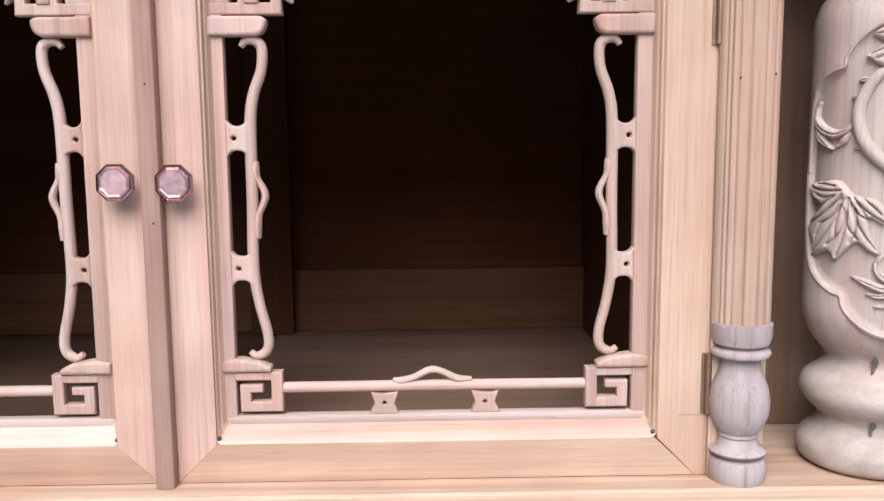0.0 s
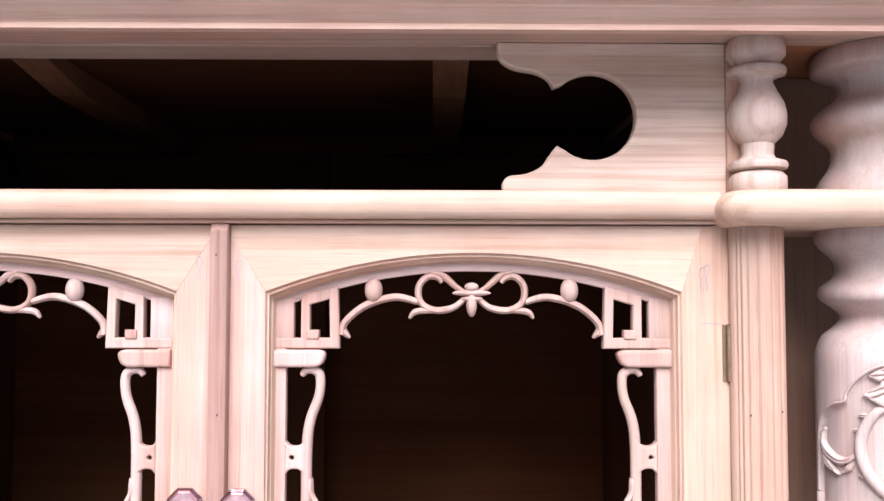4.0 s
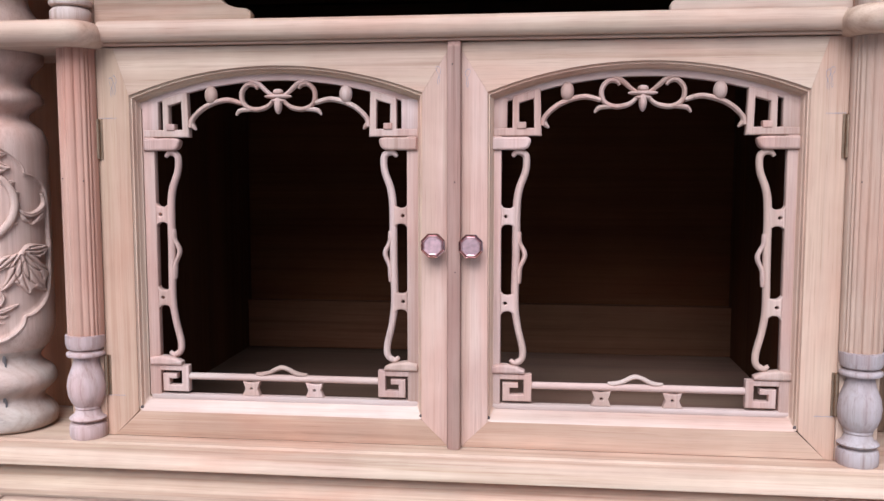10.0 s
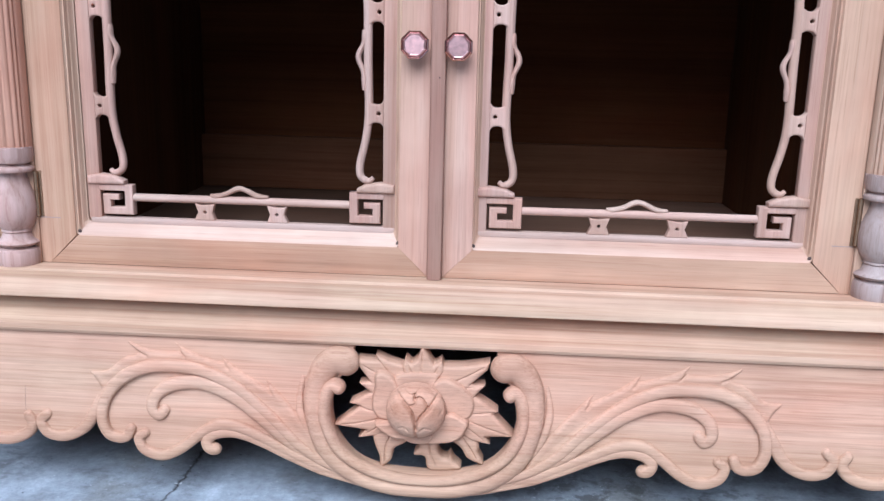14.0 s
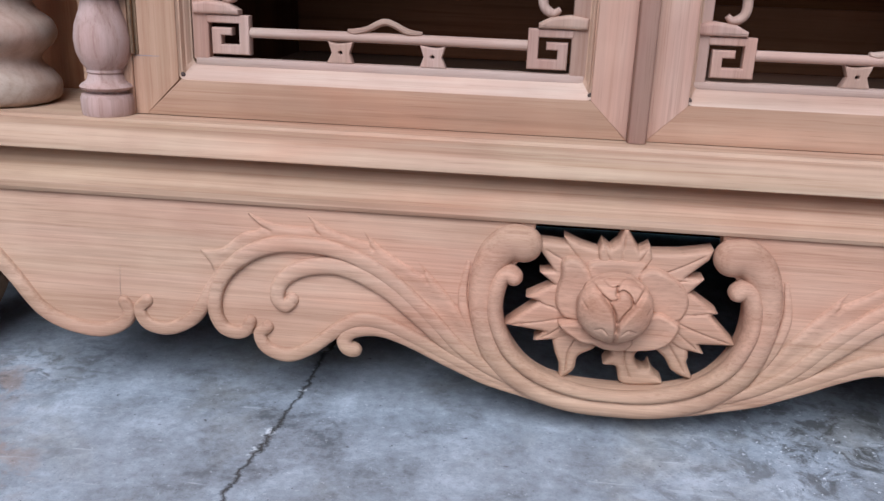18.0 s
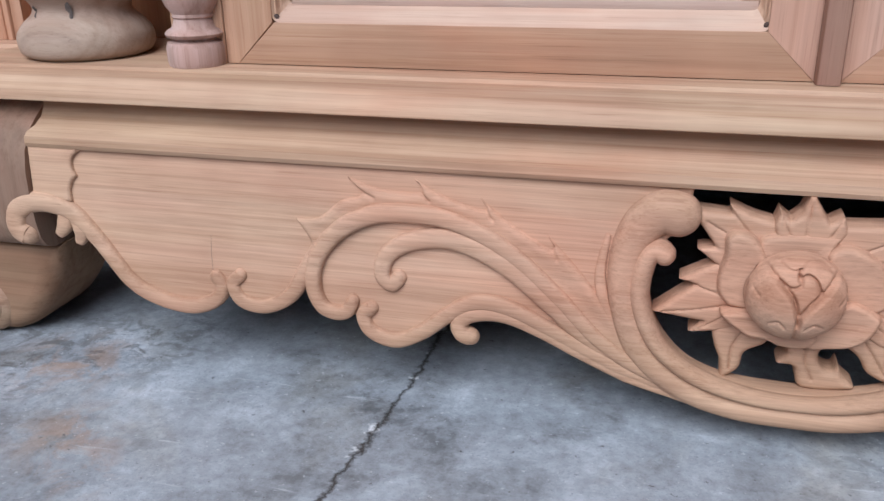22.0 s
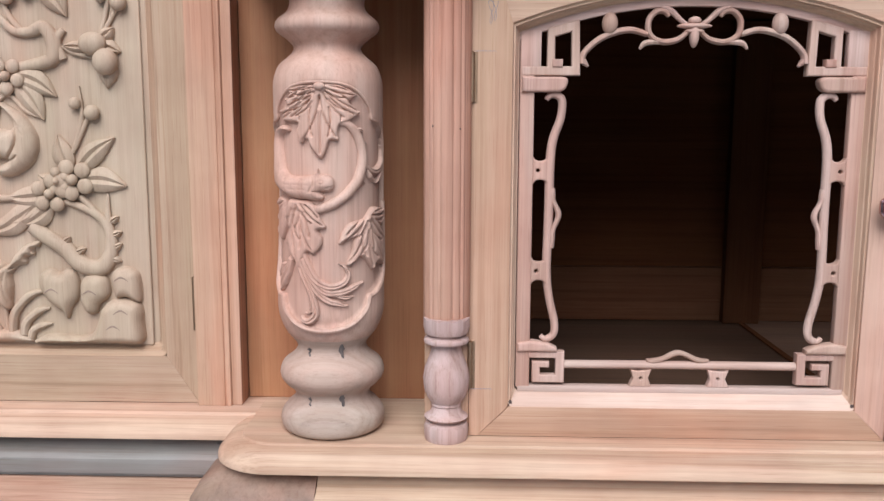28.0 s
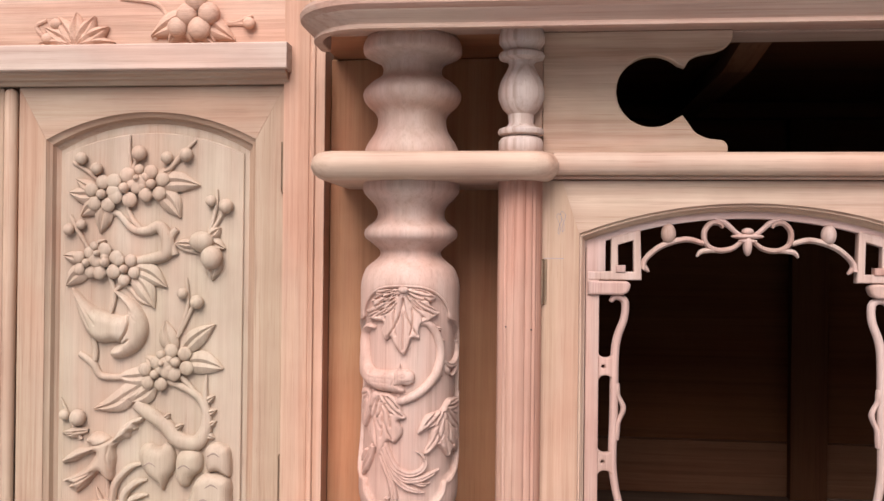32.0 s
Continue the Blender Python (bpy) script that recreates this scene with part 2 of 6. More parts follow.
def metal(name, colour, rough):
    m, nt, bs = blank(name)
    tc = nt.nodes.new("ShaderNodeTexCoord")
    n = texture(nt, tc.outputs["Object"], 220, 4)
    r = ramp(nt, [(0.3, tuple(c * 0.75 for c in colour)), (0.7, colour)])
    nt.links.new(n.outputs[0], r.inputs[0])
    nt.links.new(r.outputs[0], bs.inputs["Base Color"])
    bs.inputs["Metallic"].default_value = 1.0
    rr = nt.nodes.new("ShaderNodeMapRange")
    rr.inputs["To Min"].default_value, rr.inputs["To Max"].default_value = rough * 0.7, rough * 1.4
    nt.links.new(n.outputs[0], rr.inputs[0])
    nt.links.new(rr.outputs[0], bs.inputs["Roughness"])
    return m


copper = metal("brushed_copper", (0.74, 0.44, 0.40), 0.38)
copper_dark = metal("dark_copper_rim", (0.50, 0.31, 0.29), 0.14)
brass = metal("aged_brass", (0.33, 0.21, 0.125), 0.45)


def plain(name, colour, rough=0.7, vary=0.15, scale=40):
    m, nt, bs = blank(name)
    tc = nt.nodes.new("ShaderNodeTexCoord")
    n = texture(nt, tc.outputs["Object"], scale, 5, 0.6)
    r = ramp(nt, [(0.3, tuple(c * (1 - vary) for c in colour)), (0.7, tuple(min(1, c * (1 + vary)) for c in colour))])
    nt.links.new(n.outputs[0], r.inputs[0])
    nt.links.new(r.outputs[0], bs.inputs["Base Color"])
    bs.inputs["Roughness"].default_value = rough
    return m


pencil = plain("pencil_graphite", (0.22, 0.20, 0.22), 0.6)
hole_dark = plain("nail_hole", (0.03, 0.02, 0.015), 0.9)
filler_soft = plain("brown_groove_line", (0.24, 0.16, 0.11), 0.8)
stain_dark = plain("grey_brown_stain", (0.10, 0.075, 0.062), 0.8, 0.4, 200)
filler = plain("dark_wood_filler", (0.06, 0.035, 0.025), 0.8)


def concrete():
    m, nt, bs = blank("polished_grey_concrete")
    tc = nt.nodes.new("ShaderNodeTexCoord")
    v = tc.outputs["Object"]
    sep = nt.nodes.new("ShaderNodeSeparateXYZ")
    nt.links.new(v, sep.inputs[0])
    scaled = lambda node, f: math_node(nt, "MULTIPLY", node.outputs[0], f)

    def mask(node, lo, hi, rising=True):
        r = ramp(nt, [(lo, (0, 0, 0) if rising else (1, 1, 1)), (hi, (1, 1, 1) if rising else (0, 0, 0))])
        nt.links.new(node if hasattr(node, "is_output") else node.outputs[0], r.inputs[0])
        return r.outputs[0]

    def spot(x, y, radius):
        """A soft round patch on the floor, ragged by the noise."""
        dx, dy = math_node(nt, "SUBTRACT", sep.outputs["X"], x), math_node(nt, "SUBTRACT", sep.outputs["Y"], y)
        d = math_node(nt, "SQRT", math_node(nt, "ADD", math_node(nt, "MULTIPLY", dx, dx), math_node(nt, "MULTIPLY", dy, dy)))
        return mask(d, 0.0, radius, False)
    big = texture(nt, v, 4.5, 5, 0.6, 0.3)
    mid = texture(nt, v, 19, 6, 0.62, 0.15)
    grit = texture(nt, v, 90, 5, 0.7)
    fine = texture(nt, v, 420, 3, 0.6)
    base = ramp(nt, [(0.39, (0.150, 0.156, 0.163)), (0.45, (0.245, 0.258, 0.274)), (0.53, (0.330, 0.352, 0.377)), (0.61, (0.440, 0.461, 0.487))])
    nt.links.new(math_node(nt, "ADD", scaled(big, 0.38), math_node(nt, "ADD", scaled(mid, 0.34), scaled(grit, 0.28))), base.inputs[0])
    col = base.outputs[0]
    col = mix(nt, "MULTIPLY", math_node(nt, "MULTIPLY", mask(fine, 0.32, 0.46, False), 0.5), col, (0.6, 0.6, 0.6, 1))
    # thin skins of cement that have flaked off with crisp edges
    for size, lo, tint in ((9, 0.52, (1.07, 1.07, 1.07, 1)), (23, 0.55, (1.09, 1.09, 1.09, 1)), (15, 0.58, (0.89, 0.89, 0.89, 1))):
        skin = texture(nt, v, size, 8, 0.7, 0.25)
        col = mix(nt, "MULTIPLY", mask(skin, lo, lo + 0.014), col, tint)
    # olive-brown film
    film = texture(nt, v, 6.5, 5, 0.65, 0.4)
    col = mix(nt, "MULTIPLY", math_node(nt, "MULTIPLY", mask(film, 0.50, 0.66), 0.6), col, (0.74, 0.66, 0.54, 1))
    # rust under the foot, dark grime beside it, wet patch with white flecks at the far side
    rag = texture(nt, v, 24, 6, 0.68, 0.5)
    for x, y, r, amount in ((-0.612, -0.085, 0.075, 0.55), (-0.540, -0.185, 0.06, 0.45), (-0.50, -0.225, 0.05, 0.35)):
        f = math_node(nt, "MULTIPLY", spot(x, y, r), mask(rag, 0.45, 0.56))
        col = mix(nt, "MIX", math_node(nt, "MULTIPLY", f, amount), col, (0.42, 0.24, 0.13, 1))
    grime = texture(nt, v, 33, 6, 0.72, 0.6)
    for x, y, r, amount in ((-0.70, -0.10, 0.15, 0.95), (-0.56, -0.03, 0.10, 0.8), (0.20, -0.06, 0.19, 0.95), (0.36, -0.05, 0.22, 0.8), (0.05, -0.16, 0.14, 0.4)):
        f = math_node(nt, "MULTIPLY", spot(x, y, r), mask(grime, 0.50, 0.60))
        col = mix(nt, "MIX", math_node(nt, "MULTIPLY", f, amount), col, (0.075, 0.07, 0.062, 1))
    pits = texture(nt, v, 130, 3, 0.6)
    col = mix(nt, "MIX", math_node(nt, "MULTIPLY", mask(pits, 0.27, 0.33, False), 0.8), col, (0.06, 0.058, 0.055, 1))
    flecks = texture(nt, v, 170, 3, 0.65)
    fk = mask(flecks, 0.64, 0.69)
    col = mix(nt, "MIX", math_node(nt, "MULTIPLY", fk, math_node(nt, "ADD", 0.25, spot(0.17, -0.075, 0.14))), col, (0.80, 0.81, 0.82, 1))
    # trowel scratches
    mp = nt.nodes.new("ShaderNodeMapping")
    mp.inputs["Rotation"].default_value, mp.inputs["Scale"].default_value = (0, 0, radians(-12)), (0.10, 1, 1)
    nt.links.new(v, mp.inputs["Vector"])
    scratch = texture(nt, mp.outputs[0], 95, 4, 0.6, 0.4)
    col = mix(nt, "MIX", math_node(nt, "MULTIPLY", mask(scratch, 0.63, 0.70), math_node(nt, "MULTIPLY", mask(film, 0.42, 0.55), 0.4)), col, (0.66, 0.68, 0.70, 1))
    # one wandering hairline crack that runs towards the yard, with chipped edges
    wob, wob2 = texture(nt, v, 17, 5, 0.75), texture(nt, v, 60, 3, 0.7)
    line = math_node(nt, "ADD", sep.outputs["X"], math_node(nt, "MULTIPLY", sep.outputs["Y"], CRACK[1]))
    line = math_node(nt, "ADD", line, math_node(nt, "MULTIPLY", math_node(nt, "SUBTRACT", wob.outputs[0], 0.5), 0.040))
    line = math_node(nt, "ADD", line, math_node(nt, "MULTIPLY", math_node(nt, "SUBTRACT", wob2.outputs[0], 0.5), 0.007))
    d = math_node(nt, "ABSOLUTE", math_node(nt, "SUBTRACT", line, CRACK[0]))
    chip = texture(nt, v, 46, 3, 0.6)
    col = mix(nt, "MIX", math_node(nt, "MULTIPLY", mask(d, 0.002, 0.007, False), mask(chip, 0.60, 0.64)), col, (0.85, 0.86, 0.86, 1))
    k = mask(d, 0.0001, 0.00042, False)
    col = mix(nt, "MIX", k, col, (0.045, 0.04, 0.036, 1))
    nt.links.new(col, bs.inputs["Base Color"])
    rr = nt.nodes.new("ShaderNodeMapRange")
    rr.inputs["To Min"].default_value, rr.inputs["To Max"].default_value = 0.30, 0.58
    nt.links.new(mid.outputs[0], rr.inputs[0])
    nt.links.new(rr.outputs[0], bs.inputs["Roughness"])
    h = math_node(nt, "SUBTRACT", math_node(nt, "ADD", scaled(mid, 0.4), scaled(grit, 0.3)), k)
    bp = nt.nodes.new("ShaderNodeBump")
    bp.inputs["Strength"].default_value, bp.inputs["Distance"].default_value = 0.3, 0.003
    nt.links.new(h, bp.inputs["Height"])
    nt.links.new(bp.outputs[0], bs.inputs["Normal"])
    return m


def painted(name, colour, faded):
    m, nt, bs = blank(name)
    tc = nt.nodes.new("ShaderNodeTexCoord")
    mp = nt.nodes.new("ShaderNodeMapping")
    mp.inputs["Scale"].default_value = (14, 1, 1.2)
    nt.links.new(tc.outputs["Object"], mp.inputs["Vector"])
    n = texture(nt, mp.outputs[0], 3, 5, 0.6)
    r = ramp(nt, [(0.3, colour), (0.7, faded)])
    nt.links.new(n.outputs[0], r.inputs[0])
    nt.links.new(r.outputs[0], bs.inputs["Base Color"])
    bs.inputs["Roughness"].default_value = 0.5
    return m


cyan_pale = painted("faded_cyan_paint", (0.27, 0.52, 0.55), (0.46, 0.62, 0.64))
cyan_deep = painted("deep_cyan_paint", (0.05, 0.24, 0.33), (0.08, 0.30, 0.39))
dark_glass = plain("dark_window_glass", (0.02, 0.02, 0.025), 0.12)
unseen_wall_mat = plain("unseen_wall_render", (0.60, 0.57, 0.53), 0.85, 0.2, 3)
ground_mat = concrete()


# ---- shape helpers ----
def part(name, shape, material, parent, label="", smooth=False):
    """Links a bmesh or mesh as one mesh object under a thing or a part."""
    if isinstance(shape, bmesh.types.BMesh):
        bmesh.ops.recalc_face_normals(shape, faces=shape.faces)
        me = bpy.data.meshes.new(name)
        shape.to_mesh(me)
        shape.free()
    else:
        me = shape
    me.name = name
    me.materials.clear()
    me.materials.append(material)
    if smooth:
        me.polygons.foreach_set("use_smooth", [True] * len(me.polygons))
        me.set_sharp_from_angle(angle=radians(smooth if smooth is not True else 40))
    ob = new(name, me)
    if parent is not None:
        ob.parent = parent
        ob.matrix_parent_inverse = Matrix.Translation(-parent.location)
    if label:
        ob["label"] = label
    return ob


def thing(name, place, label, category, kind="", group=""):
    ob = new(name)
    ob.location, ob.empty_display_size = place, 0.05
    return tagged(ob, label, category, group, kind)


def spline(pts, n=6, closed=False):
    """Points of a smooth line through the given ones."""
    out, k = [], len(pts)
    vs = [Vector(p) for p in pts]
    get = (lambda i: vs[i % k]) if closed else (lambda i: vs[max(0, min(k - 1, i))])
    for i in range(k if closed else k - 1):
        a, b, c, d = get(i - 1), get(i), get(i + 1), get(i + 2)
        for j in range(n):
            t = j / n
            out.append(0.5 * (2 * b + (c - a) * t + (2 * a - 5 * b + 4 * c - d) * t * t + (3 * b - a - 3 * c + d) * t ** 3))
    if not closed:
        out.append(vs[-1])
    return [tuple(p) for p in out]


def area(o):
    return sum(o[i - 1][0] * o[i][1] - o[i][0] * o[i - 1][1] for i in range(len(o))) / 2


def board(outline, y0, y1, bevel=0.0015, holes=(), lean=0.0, lean_from=0.0, res=1):
    """A board in the x-z plane between y0 (front) and y1 with eased edges; lean shears it forward towards the ground."""
    cu = bpy.data.curves.new("outline", "CURVE")
    cu.dimensions, cu.fill_mode = "2D", "BOTH"
    half = (y1 - y0) / 2
    bevel = min(bevel, half * 0.9)
    cu.extrude, cu.bevel_depth, cu.bevel_resolution, cu.offset = half - bevel, bevel, res, -bevel
    for i, o in enumerate([outline, *holes]):
        o = list(o)
        if (area(o) > 0) != (i == 0):
            o.reverse()
        sp = cu.splines.new("POLY")
        sp.points.add(len(o) - 1)
        for p, q in zip(sp.points, o):
            p.co = (q[0], q[1], 0, 1)
        sp.use_cyclic_u = True
    ob = bpy.data.objects.new("outline", cu)
    me = bpy.data.meshes.new_from_object(ob)
    bpy.data.objects.remove(ob)
    bpy.data.curves.remove(cu)
    mid = (y0 + y1) / 2
    for v in me.vertices:
        x, z, d = v.co
        v.co = (x, mid - d - lean * (lean_from - z), z)
    return me


def mirror(o, s):
    return [(s * x, z) for x, z in o]


def box(bm, x0, x1, y0, y1, z0, z1, bevel=0.0015):
    r = bmesh.ops.create_cube(bm, size=1)
    vs = r["verts"]
    for v in vs:
        v.co = ((x0 + x1) / 2 + v.co.x * (x1 - x0), (y0 + y1) / 2 + v.co.y * (y1 - y0), (z0 + z1) / 2 + v.co.z * (z1 - z0))
    if bevel:
        es = list({e for v in vs for e in v.link_edges})
        bmesh.ops.bevel(bm, geom=es, offset=bevel, segments=2, profile=0.5, affect="EDGES")
    return bm


def block(x0, x1, y0, y1, z0, z1, bevel=0.0015):
    return box(bmesh.new(), min(x0, x1), max(x0, x1), y0, y1, z0, z1, bevel)


def lathe(bm, profile, cx, cy, segs=40, squash=1.0):
    """A turned piece about an upright axis; profile holds (radius, height)."""
    rings = []
    for r, z in profile:
        rings.append([bm.verts.new((cx + r * math.cos(2 * math.pi * k / segs), cy + squash * r * math.sin(2 * math.pi * k / segs), z)) for k in range(segs)])
    for a, b in zip(rings, rings[1:]):
        for k in range(segs):
            bm.faces.new((a[k], a[(k + 1) % segs], b[(k + 1) % segs], b[k]))
    bm.faces.new(rings[0])
    bm.faces.new(rings[-1])
    return bm


def sweep(bm, line, radii, deep=1.0, segs=8, y=0.0, lean=0.0, lean_from=0.0, blunt=1.0):
    """A rounded bead along points (x, z) or (x, y, z); deep: how far it stands out against its half width; blunt under 1: flatter on top, with steeper flanks."""
    pts = [Vector((p[0], y, p[1])) if len(p) == 2 else Vector(p) for p in line]
    k = len(pts)
    rings = []
    turns = [2 * math.pi * q / segs for q in range(segs)]
    cut = [(math.copysign(abs(math.cos(a)) ** blunt, math.cos(a)), math.copysign(abs(math.sin(a)) ** blunt, math.sin(a))) for a in turns]
    for i, p in enumerate(pts):
        t = pts[min(i + 1, k - 1)] - pts[max(i - 1, 0)]
        side = Vector((t.z, 0, -t.x))
        side = side.normalized() if side.length > 1e-9 else Vector((1, 0, 0))
        f = i / (k - 1) * (len(radii) - 1)
        j = min(int(f), len(radii) - 2)
        r = radii[j] + (radii[j + 1] - radii[j]) * (f - j)
        c = p - Vector((0, lean * (lean_from - p.z), 0))
        rings.append([bm.verts.new(c + side * (r * u) + Vector((0, -r * deep * w, 0))) for u, w in cut])
    for a, b in zip(rings, rings[1:]):
        for q in range(segs):
            bm.faces.new((a[q], a[(q + 1) % segs], b[(q + 1) % segs], b[q]))
    for ring in (rings[0], rings[-1]):
        c = bm.verts.new(sum((v.co for v in ring), Vector()) / segs)
        for q in range(segs):
            bm.faces.new((ring[q], ring[(q + 1) % segs], c))
    return bm


def ball(bm, x, y, z, rx, ry, rz, u=14, v=9, turn=0.0):
    r = bmesh.ops.create_uvsphere(bm, u_segments=u, v_segments=v, radius=1)
    c, s = math.cos(turn), math.sin(turn)
    for q in r["verts"]:
        a, d, b = q.co.x * rx, q.co.y * ry, q.co.z * rz
        q.co = (x + a * c - b * s, y + d, z + a * s + b * c)
    return bm


def leaf(bm, base, tip, w, h, y=0.0, bend=0.0, n=9, veins=0):
    """A carved leaf that rises h from the surface y, with a groove along its midrib."""
    b, t = Vector(base), Vector(tip)
    d = t - b
    perp = Vector((-d.y, d.x)).normalized()
    heights = (0.40, 0.82, 1.0, 0.66, 1.0, 0.82, 0.40)
    across = (-1, -0.68, -0.34, 0, 0.34, 0.68, 1)
    if veins:
        n = max(n, 12)
        across = [k / (4 * veins) for k in range(-4 * veins, 4 * veins + 1)]
        heights = [(1 - 0.55 * abs(s) ** 2) * (1 - 0.50 * abs(math.cos(math.pi * veins * s + 0.5 * s)) ** 2.5) for s in across]
    rows = []
    for i in range(n + 1):
        f = i / n
        c = b + d * f + perp * (bend * math.sin(math.pi * f))
        wide = w * max(0.03, math.sin(math.pi * (0.06 + 0.94 * f) ** 0.85)) ** 0.85
        if veins > 2:
            wide *= 0.80 + 0.24 * abs(math.sin(math.pi * (3.4 * f + 0.2)))
        lift = h * (0.45 + 0.55 * math.sin(math.pi * min(1, f * 0.9 + 0.08)))
        row = []
        for k, s in enumerate(across):
            p = c + perp * (s * wide)
            row.append(bm.verts.new((p.x, y - lift * heights[k], p.y)))
        lo, hi = row[0].co, row[-1].co
        row = [bm.verts.new((lo.x, y + 0.001, lo.z))] + row + [bm.verts.new((hi.x, y + 0.001, hi.z))]
        rows.append(row)
    for a, c in zip(rows, rows[1:]):
        for k in range(len(a) - 1):
            bm.faces.new((a[k], a[k + 1], c[k + 1], c[k]))
    return bm


def loft(bm, rings, cap=True, closed=True):
    vs = [[bm.verts.new(p) for p in r] for r in rings]
    n = len(vs[0])
    for a, b in zip(vs, vs[1:]):
        for k in range(n if closed else n - 1):
            bm.faces.new((a[k], a[(k + 1) % n], b[(k + 1) % n], b[k]))
    if cap:
        bm.faces.new(vs[0])
        bm.faces.new(vs[-1])
    return bm


def slab(profile, x0, x1, yf, yb, radius, solid=True):
    """A board with a moulded front edge that turns round its front corners; profile holds (inset, z) from top to bottom."""
    rings = []
    for inset, z in profile:
        r = max(0.004, radius - inset)
        a, b, f = x0 + inset, x1 - inset, yf + inset
        ring = [(a, yb, z)]
        for k in range(13):
            q = math.pi + math.pi / 2 * k / 12
            ring.append((a + r + r * math.cos(q), f + r + r * math.sin(q), z))
        for k in range(13):
            q = 1.5 * math.pi + math.pi / 2 * k / 12
            ring.append((b - r + r * math.cos(q), f + r + r * math.sin(q), z))
        ring.append((b, yb, z))
        rings.append(ring)
    return loft(bmesh.new(), rings, solid, solid)


def strip(profile, x0, x1):
    """A moulding along x; profile holds (y, z)."""
    return loft(bmesh.new(), [[(x0, y, z) for y, z in profile], [(x1, y, z) for y, z in profile]])


def arch_opening(hw, bottom, spring, apex, n=18, fillet=0.006):
    """The outline of an opening with a flat arch, about x = 0."""
    rise = apex - spring
    rad = (hw * hw + rise * rise) / (2 * rise)
    a = math.asin(hw / rad)
    o = []
    for cx, cz, q0 in ((-hw + fillet, bottom + fillet, math.pi), (hw - fillet, bottom + fillet, 1.5 * math.pi)):
        for k in range(5):
            q = q0 + math.pi / 2 * k / 4
            o.append((cx + fillet * math.cos(q), cz + fillet * math.sin(q)))
    for k in range(n + 1):
        q = a - 2 * a * k / n
        o.append((rad * math.sin(q), apex - rad + rad * math.cos(q)))
    return o


def moved(o, dx):
    return [(x + dx, z) for x, z in o]


def carved(outline, h, soft, cuts=(), y=0.0, step=0.0012, back=None, dish=0.0, slope=(0.0, 0.0)):
    """A relief cut by hand: a cushion inside the outline with chiselled lines; back gives it walls down to that depth."""
    o = np.array(outline, dtype=float)
    lo, hi = o.min(0) - 2 * step, o.max(0) + 2 * step
    nx, nz = (int(math.ceil(k / step)) + 1 for k in hi - lo)
    gx, gz = np.meshgrid(lo[0] + step * np.arange(nx), lo[1] + step * np.arange(nz), indexing="ij")

    def to_line(pts, closed):
        best = np.full(gx.shape, 9.0)
        q = np.array(pts, dtype=float)
        for a, b in zip(q if closed else q[:-1], np.roll(q, -1, 0) if closed else q[1:]):
            e = b - a
            f = np.clip(((gx - a[0]) * e[0] + (gz - a[1]) * e[1]) / max(e @ e, 1e-12), 0, 1)
            best = np.minimum(best, np.hypot(gx - a[0] - f * e[0], gz - a[1] - f * e[1]))
        return best
    inside = np.zeros(gx.shape, bool)
    for a, b in zip(o, np.roll(o, -1, 0)):
        if a[1] != b[1]:
            inside ^= ((a[1] > gz) != (b[1] > gz)) & (gx < (b[0] - a[0]) * (gz - a[1]) / (b[1] - a[1]) + a[0])
    d = np.where(inside, 1.0, -1.0) * to_line(o, True)
    p = np.clip(d / soft, 0, 1)
    top = h * np.sqrt(np.maximum(0, 1 - (1 - p) ** 2)) - dish * np.clip((d - soft) / (2 * soft), 0, 1)
    c = o.mean(0)
    top = top + np.where(d > 0, slope[0] * (gx - c[0]) + slope[1] * (gz - c[1]), 0)
    for line, w, deep in cuts:
        top = top - np.where(d > 0, deep * np.exp(-(to_line(line, False) / w) ** 2), 0)
    ux, uz = np.gradient(d, step)
    out = d < 0
    gx, gz = np.where(out, gx - d * ux, gx), np.where(out, gz - d * uz, gz)
    top = np.where(out, -0.0008 if back is None else 0.0, np.maximum(top, -0.0005))
    use = d > -1.5 * step
    cell = use[:-1, :-1] & use[1:, :-1] & use[:-1, 1:] & use[1:, 1:] & (inside[:-1, :-1] | inside[1:, :-1] | inside[:-1, 1:] | inside[1:, 1:])
    bm = bmesh.new()
    vs = {}

    def at(i, j):
        if (i, j) not in vs:
            vs[i, j] = bm.verts.new((gx[i, j], y - top[i, j], gz[i, j]))
        return vs[i, j]
    for i, j in zip(*np.nonzero(cell)):
        bm.faces.new((at(i, j), at(i + 1, j), at(i + 1, j + 1), at(i, j + 1)))
    if back is not None:
        rim = [e for e in bm.edges if e.is_boundary]
        for v in [g for g in bmesh.ops.extrude_edge_only(bm, edges=rim)["geom"] if isinstance(g, bmesh.types.BMVert)]:
            v.co.y = back
    return bm


def ribs(root, tips, w=0.0007, deep=0.0016, bend=0.0, start=0.12, side=0):
    """Chiselled veins that fan out from a root to each tip, with shorter ones beside them."""
    cuts = []
    r = Vector(root)
    for t in tips:
        d = Vector(t) - r
        n = Vector((-d.y, d.x))
        b = bend * (1 if d.x < 0 else -1)
        for k in range(-side, side + 1):
            off = 0.13 * k
            far = 0.92 - 0.22 * abs(k)
            cuts.append(([tuple(r + d * f + n * (b * math.sin(math.pi * f) + off * math.sin(math.pi * min(1, f * 1.05)))) for f in [start + 0.12 * abs(k) + (far - start - 0.12 * abs(k)) * i / 6 for i in range(7)]], w, deep))
    return cuts


